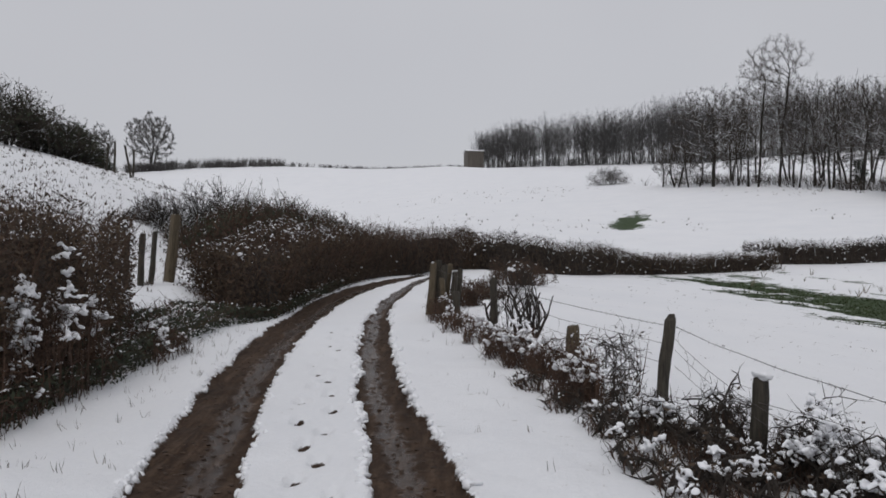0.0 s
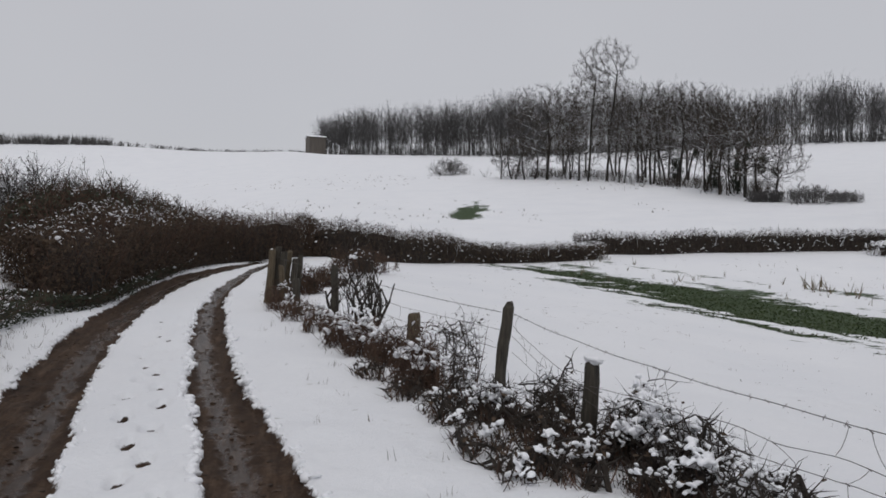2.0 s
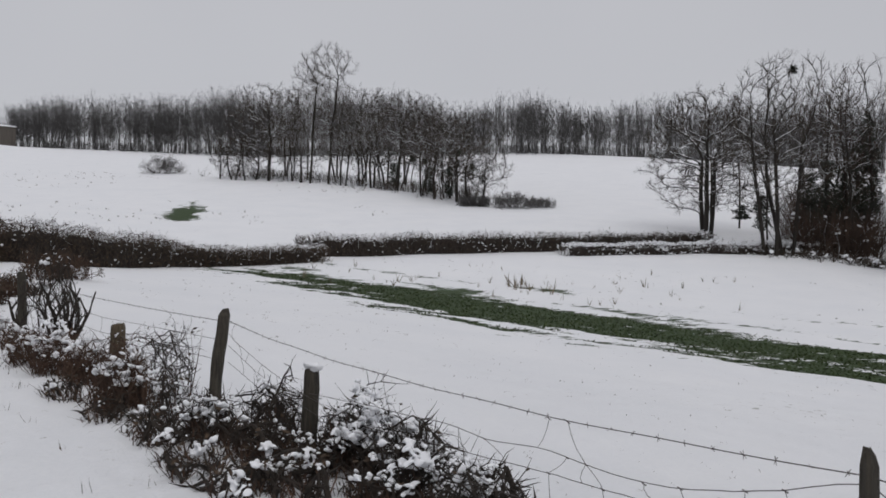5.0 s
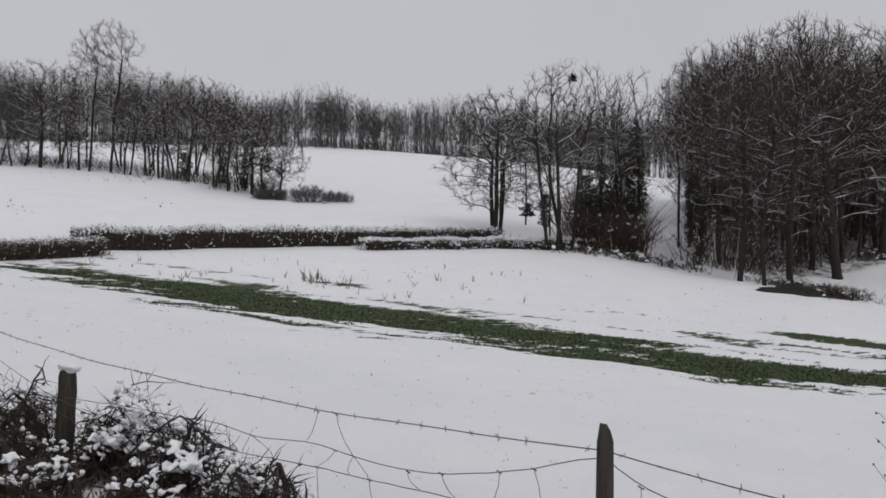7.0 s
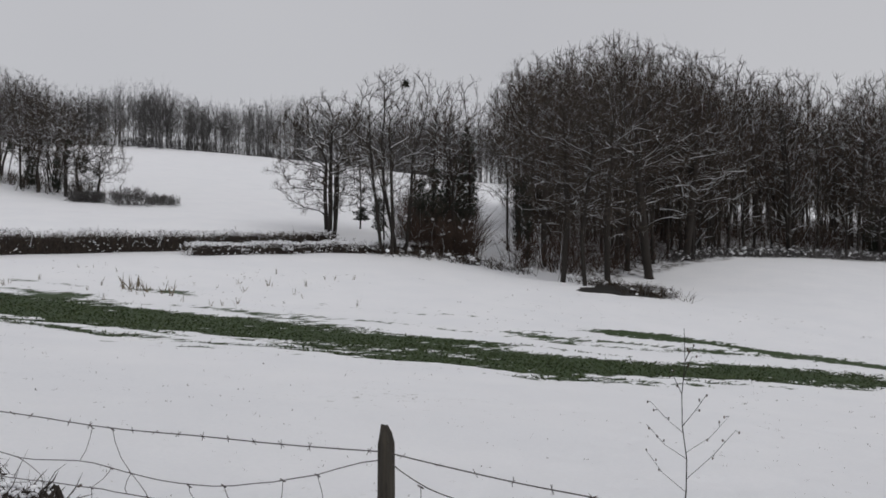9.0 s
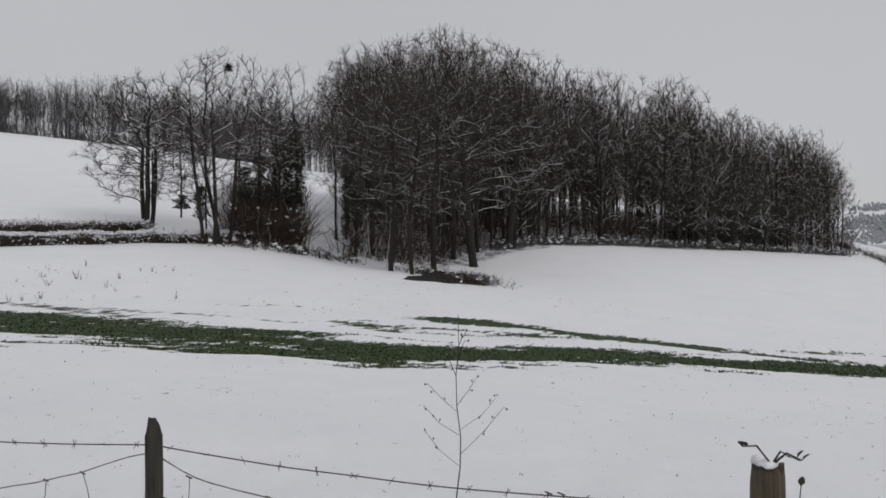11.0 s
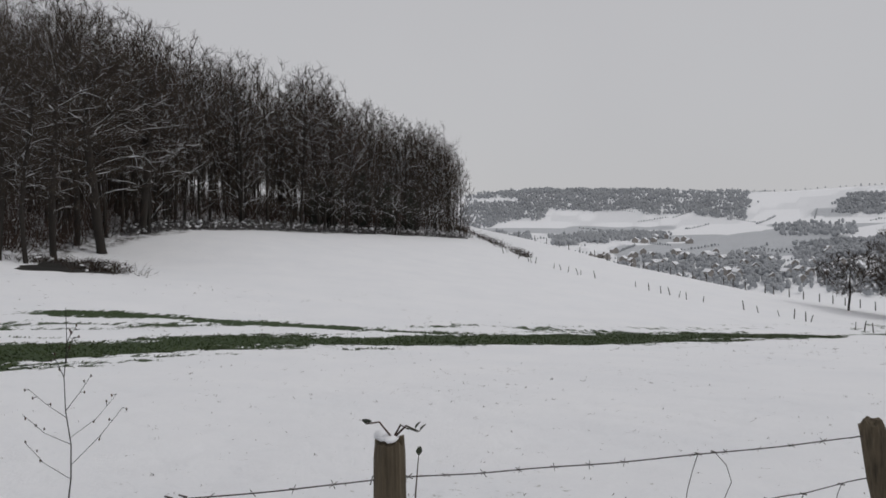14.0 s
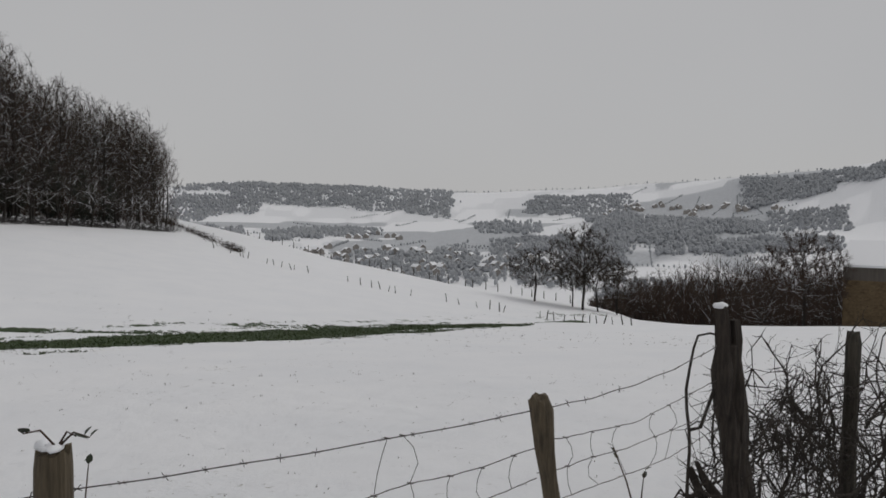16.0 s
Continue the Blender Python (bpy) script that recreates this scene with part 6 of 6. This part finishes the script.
def grass_blades():
    """Green blades of the wet line."""
    rng = np.random.default_rng(35)
    n = 60000
    v, sv = rng.uniform(-26, 52, n), rng.uniform(-11, 3, n)
    x, y = (sv + 27) * 0.86 + v * 0.51, (sv + 27) * 0.51 - v * 0.86
    keep = grass_mask(x, y) > 0.05
    x, y = x[keep], y[keep]
    z = land(x, y) - 0.01
    n = len(x)
    w = rng.uniform(0, 6.28, n)
    dx, dy = 0.035 * np.cos(w), 0.035 * np.sin(w)
    co = np.stack([np.stack([x - dx, y - dy, z], -1), np.stack([x + dx, y + dy, z], -1), np.stack([x + rng.normal(0, 0.06, n), y + rng.normal(0, 0.06, n), z + rng.uniform(0.03, 0.075, n)], -1)], 1)
    s = Soup()
    s.v = co.reshape(-1, 3).tolist()
    s.f = np.arange(3 * n).reshape(-1, 3).tolist()
    return tagged(new("wet_grass", s.mesh("wet_grass", M_GRASS)), "short green grass along the wet line", "grass", kind="stuff")


M_GRASS = plain("green_grass", (0.022, 0.036, 0.010), (0.07, 0.095, 0.03), 1.5, 0.9, 0, random_tone=0.5)
grass_blades()


# ---- far fence of leaning stakes ----
def stake_mesh(seed):
    rng = random.Random(seed)
    s = Soup()
    s.tube([Vector((0, 0, -0.2)), Vector((rng.uniform(-0.03, 0.03), 0, 0.5)), Vector((rng.uniform(-0.05, 0.05), 0, 1.0))], [0.07, 0.065, 0.05], 6, True)
    return s.mesh("stake", M_POST)


STAKES = [stake_mesh(i) for i in range(4)]


def stake_row():
    rng = random.Random(41)
    line = ((99.8, 101.6), (101.7, 92.7), (105.2, 85.9), (109.2, 80), (112, 76.8), (117.1, 72.7), (120.3, 70.1), (124.1, 65.2), (126.5, 64), (129.5, 62))
    azs, rs = [p[0] for p in line], [p[1] for p in line]
    for az in (99.8, 100.9, 101.6, 101.8, 102.1, 103.4, 103.9, 104.4, 105.1, 105.3, 106.3, 109.1, 110.0, 110.8, 111.4, 112.0, 112.5, 113.6, 116.2, 117.1, 118.4, 119.3, 120.0, 120.3, 122.9, 123.4, 123.9, 124.6, 125.4, 125.9, 126.4, 126.9, 127.4, 128.0, 128.7, 129.3):
        x, y = polar(az, float(np.interp(az, azs, rs)) + rng.uniform(-0.5, 0.5))
        o = tagged(new("stake", rng.choice(STAKES)), "grey leaning fence stake across the snowfield", "fence stake", "far stake fence")
        o.location = (x, y, gz(x, y))
        o.rotation_euler = (rng.gauss(0, 0.12), rng.gauss(0, 0.16), rng.uniform(0, 6))
        k = rng.uniform(0.55, 0.85)
        o.scale = (k * 0.9, k * 0.9, k)
    for i in range(34):
        az = 101 + i * 0.86 + rng.uniform(-0.2, 0.2)
        x, y = polar(az, float(np.interp(az, [101, 108, 116, 125, 130], [146, 114, 102, 102, 102])))
        o = tagged(new("stake", rng.choice(STAKES)), "small fence stake along the crest", "fence stake", "crest fence")
        o.location = (x, y, gz(x, y))
        o.scale = (0.9, 0.9, 1.0)


stake_row()

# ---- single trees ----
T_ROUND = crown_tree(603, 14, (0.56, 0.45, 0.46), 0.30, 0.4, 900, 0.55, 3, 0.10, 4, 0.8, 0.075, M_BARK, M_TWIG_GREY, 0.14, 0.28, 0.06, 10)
T_FIELD = [crown_tree(610 + i, 6, (0.62, 0.38, 0.42), 0.36, 0.17, 420, 0.3, 1, 0.0, 4, 0.5, 0.045, M_BARK, M_TWIG, 0.06, 0.32, 0.12, 7) for i in range(2)]
x, y = polar(-20.3, 222)
place_tree(T_ROUND, x, y, 1.1, 0.3, zscale=1.12, label= "round-crowned lone tree on the skyline")
x, y = polar(-23.8, 190)
place_tree(T_ROUND, x, y, 0.8, 1.3, zscale=1.05, label= "small round tree on the skyline")
x, y = polar(122.5, 92)
place_tree(T_FIELD[0], x, y, 1.35, 0.3, zscale=1.05, label="small spreading tree on the snowy brow")
for az, r, h, k in ((125.9, 88, 9.5, 0), (127.0, 90, 6.8, 1), (125.2, 92, 6.0, 1), (128.3, 93, 6.5, 0)):
    x, y = polar(az, r)
    place_tree(T_FIELD[k], x, y, h / 6 * 1.05, az, "leaning bare tree on the brow above the valley", zscale=h / 6)
T_BROWN = crown_tree(620, 14, (0.56, 0.44, 0.44), 0.45, 0.4, 700, 0.55, 2, 0.15, 3, 0.9, 0.06, M_BARK, M_TWIG_RED, 0.06, 0.34, 0.08, 9)
for az, r, h in ((140.4, 84, 11.0), (137.9, 95, 9.0), (142.6, 98, 10.5)):
    x, y = polar(az, r)
    place_tree(T_BROWN, x, y, h / 14, az, "wide brown bare tree beside the stone house", group="trees by the house")


def dell_spots():
    rng = random.Random(51)
    return [polar(rng.uniform(126.5, 147), rng.uniform(110, 178)) for _ in range(640)]


def deep_spots():
    rng = random.Random(52)
    out = []
    for _ in range(520):
        az = rng.uniform(63, 96)
        e = float(np.interp(az, [63, 70, 78, 86, 96], [84, 82, 96, 112, 132]))
        out.append(polar(az, e + rng.random() * 40))
    return out


far_forest("deep_wood", "dense brown depths of the big wood", deep_spots(), 8, M_TWIG, M_BARK, 22, 24, 0.07, WOOD_LINE)
far_forest("dell_wood", "grey-brown thicket in the dell below the field", dell_spots(), 6, M_TWIG_RED, M_BARK, 21, 20, 0.09, DELL_LINE)


# ---- buildings ----
def box(soup, m, lo, hi):
    b = len(soup.v)
    for z in (lo[2], hi[2]):
        for x, y in ((lo[0], lo[1]), (hi[0], lo[1]), (hi[0], hi[1]), (lo[0], hi[1])):
            soup.v.append(m @ Vector((x, y, z)))
    for f in ((3, 2, 1, 0), (4, 5, 6, 7), (0, 1, 5, 4), (1, 2, 6, 5), (2, 3, 7, 6), (3, 0, 4, 7)):
        soup.f.append(tuple(b + i for i in f))


def gable_house(name, label, x, y, z, turn, length, depth, eave, ridge, wall_m, group="", openings=True, over=0.35, roof_label="roof under thick snow", lay=0.22):
    """Walls, gables, snow-laid roof slabs, and window and door recesses on the long sides."""
    root = tagged(new(name), label, "house", group)
    root.location, root.rotation_euler = (x, y, z), (0, 0, turn)
    I = Matrix()
    w = Soup()
    t = 0.4 if depth > 5 else 0.25
    L, D = length / 2, depth / 2
    for lo, hi in (((-L, -D, -1.5), (L, -D + t, eave)), ((-L, D - t, -1.5), (L, D, eave)), ((-L, -D + t, -1.5), (-L + t, D - t, eave)), ((L - t, -D + t, -1.5), (L, D - t, eave))):
        box(w, I, lo, hi)
    for sx in (-L, L - t):
        b = len(w.v)
        w.v += [Vector((sx, -D, eave)), Vector((sx, D, eave)), Vector((sx, 0, ridge)), Vector((sx + t, -D, eave)), Vector((sx + t, D, eave)), Vector((sx + t, 0, ridge))]
        w.f += [(b, b + 2, b + 1), (b + 3, b + 4, b + 5), (b, b + 3, b + 5, b + 2), (b + 1, b + 2, b + 5, b + 4)]
    part("wall", w, wall_m, root)
    for s in (-1, 1):
        r = Soup()
        dz = (ridge - eave) / D * over
        b = len(r.v)
        for px in (-L - over, L + over):
            r.v += [Vector((px, s * (D + over), eave - dz)), Vector((px, 0, ridge + 0.02)), Vector((px, 0, ridge + lay)), Vector((px, s * (D + over), eave - dz + lay))]
        r.f += [(b, b + 1, b + 2, b + 3), (b + 7, b + 6, b + 5, b + 4), (b + 3, b + 2, b + 6, b + 7), (b + 1, b, b + 4, b + 5), (b, b + 3, b + 7, b + 4), (b + 2, b + 1, b + 5, b + 6)]
        part("roof", r, M_SNOW, root, roof_label)
    if openings:
        n = max(2, int(length / 4))
        for s in (-1, 1):
            for i in range(n):
                o = Soup()
                cx = -L + length * (i + 0.5) / n
                box(o, I, (cx - 0.45, s * (D + 0.02) - 0.06, eave * 0.45), (cx + 0.45, s * (D + 0.02) + 0.06, eave * 0.45 + 1.2))
                part("window", o, M_CORE, root, "dark window")
    return root


# the stone house below the field
a = radians(142.4)
view, right = Vector((math.sin(a), math.cos(a), 0)), Vector((math.cos(a), -math.sin(a), 0))
c = Vector((*polar(143.4, 84), 0)) + right * 6.6 + view * 4.4
house_turn = math.atan2(right.y, right.x) - 0.22
gable_house("stone_house", "ochre stone farmhouse with a snow-covered roof below the field", c.x, c.y, -8.8, house_turn, 14, 8, 6.2, 8.3, M_STONE, openings=False)


def house_boards():
    """Grey weathered boarding under the eaves."""
    house = bpy.data.objects["stone_house"]
    b = Soup()
    box(b, Matrix(), (-7.0, -4.03, 4.75), (7.0, -4.002, 6.2))
    part("boarding", b, M_BARN, house, "grey weathered boards under the eaves")


house_boards()


def house_stones():
    """Rubble stones standing slightly proud of the long wall."""
    rng = random.Random(61)
    wall = bpy.data.objects["wall"]
    meshes = []
    for i in range(5):
        s = Soup()
        s.blob((0, 0, 0), 0.26, 0.05, 0.13, rng, 0.18)
        meshes.append(s.mesh("stone", M_STONE))
    n = 0
    for row in range(8):
        for k in range(14):
            o = new("stone", meshes[(row * 3 + k) % 5])
            o.parent = wall
            o.location = (-6.2 + k * 0.62 + (row % 2) * 0.3 + rng.uniform(-0.06, 0.06), -4.0, 1.6 + row * 0.36 + rng.uniform(-0.04, 0.04))
            o.rotation_euler = (0, rng.uniform(-0.1, 0.1), 0)
            n += 1


house_stones()
x, y = polar(2.25, 291)
gable_house("field_barn", "grey plank barn at the end of the hilltop wood", x, y + 3, gz(x, y), 0.15, 6.0, 8, 6.3, 7.2, M_BARN, openings=False, lay=0.12)

# ---- far side of the valley: woods, hedgerows and the village ----
FAR_R = np.arange(560.0, 1720.0, 8.0)


def far_at(az, el):
    """The spot on the far slopes that shows at a bearing and a height angle."""
    x, y = FAR_R * math.sin(radians(az)), FAR_R * math.cos(radians(az))
    z = base_land(x, y)
    up = np.degrees(np.arctan2(z - 1.6, FAR_R))
    i = int(np.argmax(up >= el)) if (up >= el).any() else int(np.argmax(up))
    return float(x[i]), float(y[i]), float(z[i])


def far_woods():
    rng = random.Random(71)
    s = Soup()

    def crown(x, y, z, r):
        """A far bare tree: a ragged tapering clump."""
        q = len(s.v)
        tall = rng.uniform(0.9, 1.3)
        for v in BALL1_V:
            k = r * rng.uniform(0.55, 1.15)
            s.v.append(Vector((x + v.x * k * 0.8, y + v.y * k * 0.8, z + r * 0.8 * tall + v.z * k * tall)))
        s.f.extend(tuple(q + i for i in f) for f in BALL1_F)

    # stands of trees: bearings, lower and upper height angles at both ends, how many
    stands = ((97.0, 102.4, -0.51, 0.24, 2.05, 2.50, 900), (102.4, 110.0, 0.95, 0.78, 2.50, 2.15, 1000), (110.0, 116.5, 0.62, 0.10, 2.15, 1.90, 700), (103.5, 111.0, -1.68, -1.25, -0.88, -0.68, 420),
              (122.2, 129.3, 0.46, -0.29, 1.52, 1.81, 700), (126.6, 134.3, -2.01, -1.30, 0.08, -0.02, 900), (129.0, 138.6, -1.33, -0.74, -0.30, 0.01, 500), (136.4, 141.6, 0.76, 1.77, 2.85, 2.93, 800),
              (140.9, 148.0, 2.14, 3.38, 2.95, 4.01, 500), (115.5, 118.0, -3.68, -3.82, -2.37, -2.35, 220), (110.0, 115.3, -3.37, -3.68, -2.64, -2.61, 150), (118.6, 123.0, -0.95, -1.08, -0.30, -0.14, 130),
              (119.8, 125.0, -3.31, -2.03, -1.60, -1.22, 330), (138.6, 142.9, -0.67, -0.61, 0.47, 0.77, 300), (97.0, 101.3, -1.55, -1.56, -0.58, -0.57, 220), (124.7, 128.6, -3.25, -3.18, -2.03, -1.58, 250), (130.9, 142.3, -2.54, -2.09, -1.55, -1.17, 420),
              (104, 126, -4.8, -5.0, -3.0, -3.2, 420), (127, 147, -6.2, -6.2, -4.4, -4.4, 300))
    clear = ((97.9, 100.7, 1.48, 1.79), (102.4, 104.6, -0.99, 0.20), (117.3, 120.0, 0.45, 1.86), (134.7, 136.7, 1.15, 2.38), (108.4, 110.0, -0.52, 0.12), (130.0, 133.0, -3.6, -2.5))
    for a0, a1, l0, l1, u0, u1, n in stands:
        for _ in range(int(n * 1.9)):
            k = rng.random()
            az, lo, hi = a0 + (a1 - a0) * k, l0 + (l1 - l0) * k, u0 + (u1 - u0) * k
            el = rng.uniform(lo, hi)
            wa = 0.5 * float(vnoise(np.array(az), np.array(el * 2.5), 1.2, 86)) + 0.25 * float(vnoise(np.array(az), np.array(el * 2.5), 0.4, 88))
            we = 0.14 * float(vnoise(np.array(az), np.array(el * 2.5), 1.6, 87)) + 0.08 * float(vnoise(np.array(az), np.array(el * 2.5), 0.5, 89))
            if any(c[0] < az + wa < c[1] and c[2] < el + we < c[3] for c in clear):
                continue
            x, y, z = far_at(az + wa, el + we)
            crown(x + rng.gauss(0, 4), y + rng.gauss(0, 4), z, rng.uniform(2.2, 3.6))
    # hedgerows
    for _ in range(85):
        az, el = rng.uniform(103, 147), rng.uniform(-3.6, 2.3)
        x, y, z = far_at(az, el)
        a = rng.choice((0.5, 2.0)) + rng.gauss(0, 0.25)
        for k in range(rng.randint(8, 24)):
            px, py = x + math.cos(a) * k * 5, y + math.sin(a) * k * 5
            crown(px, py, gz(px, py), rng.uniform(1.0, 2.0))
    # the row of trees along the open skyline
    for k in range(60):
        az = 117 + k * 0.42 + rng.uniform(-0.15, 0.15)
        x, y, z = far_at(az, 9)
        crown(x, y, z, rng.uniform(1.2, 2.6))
    return tagged(new("valley_woods", s.mesh("valley_woods", M_FARWOOD_HAZE)), "grey woods and hedgerows across the valley, distance haze painted into their colour", "woodland", kind="stuff")


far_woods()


def village():
    rng = random.Random(73)
    first = None
    for i in range(110):
        if i < 62:
            az, el = rng.uniform(105, 124), rng.uniform(-4.2, -2.0)
        elif i < 70:
            az, el = rng.uniform(109, 113), rng.uniform(-1.6, -1.2)
        elif i < 98:
            az = rng.uniform(127.2, 133.6)
            el = 1.1 - abs(az - 130.6) * 0.2 + rng.uniform(-0.35, 0.12)
        else:
            az, el = rng.uniform(133.2, 139.2), rng.uniform(0.6, 0.95)
        x, y, z = far_at(az, el)
        turn = 90 - az + rng.gauss(0, 25)
        if first is None:
            first = gable_house("village_house", "pale village house with a snowy roof across the valley", x, y, z, radians(turn), 9, 6.5, 4, 6.5, M_RENDER, "village houses", True, 0.5)
        else:
            copy_thing(first, pose(x, y, z, 0, 0, turn))


village()
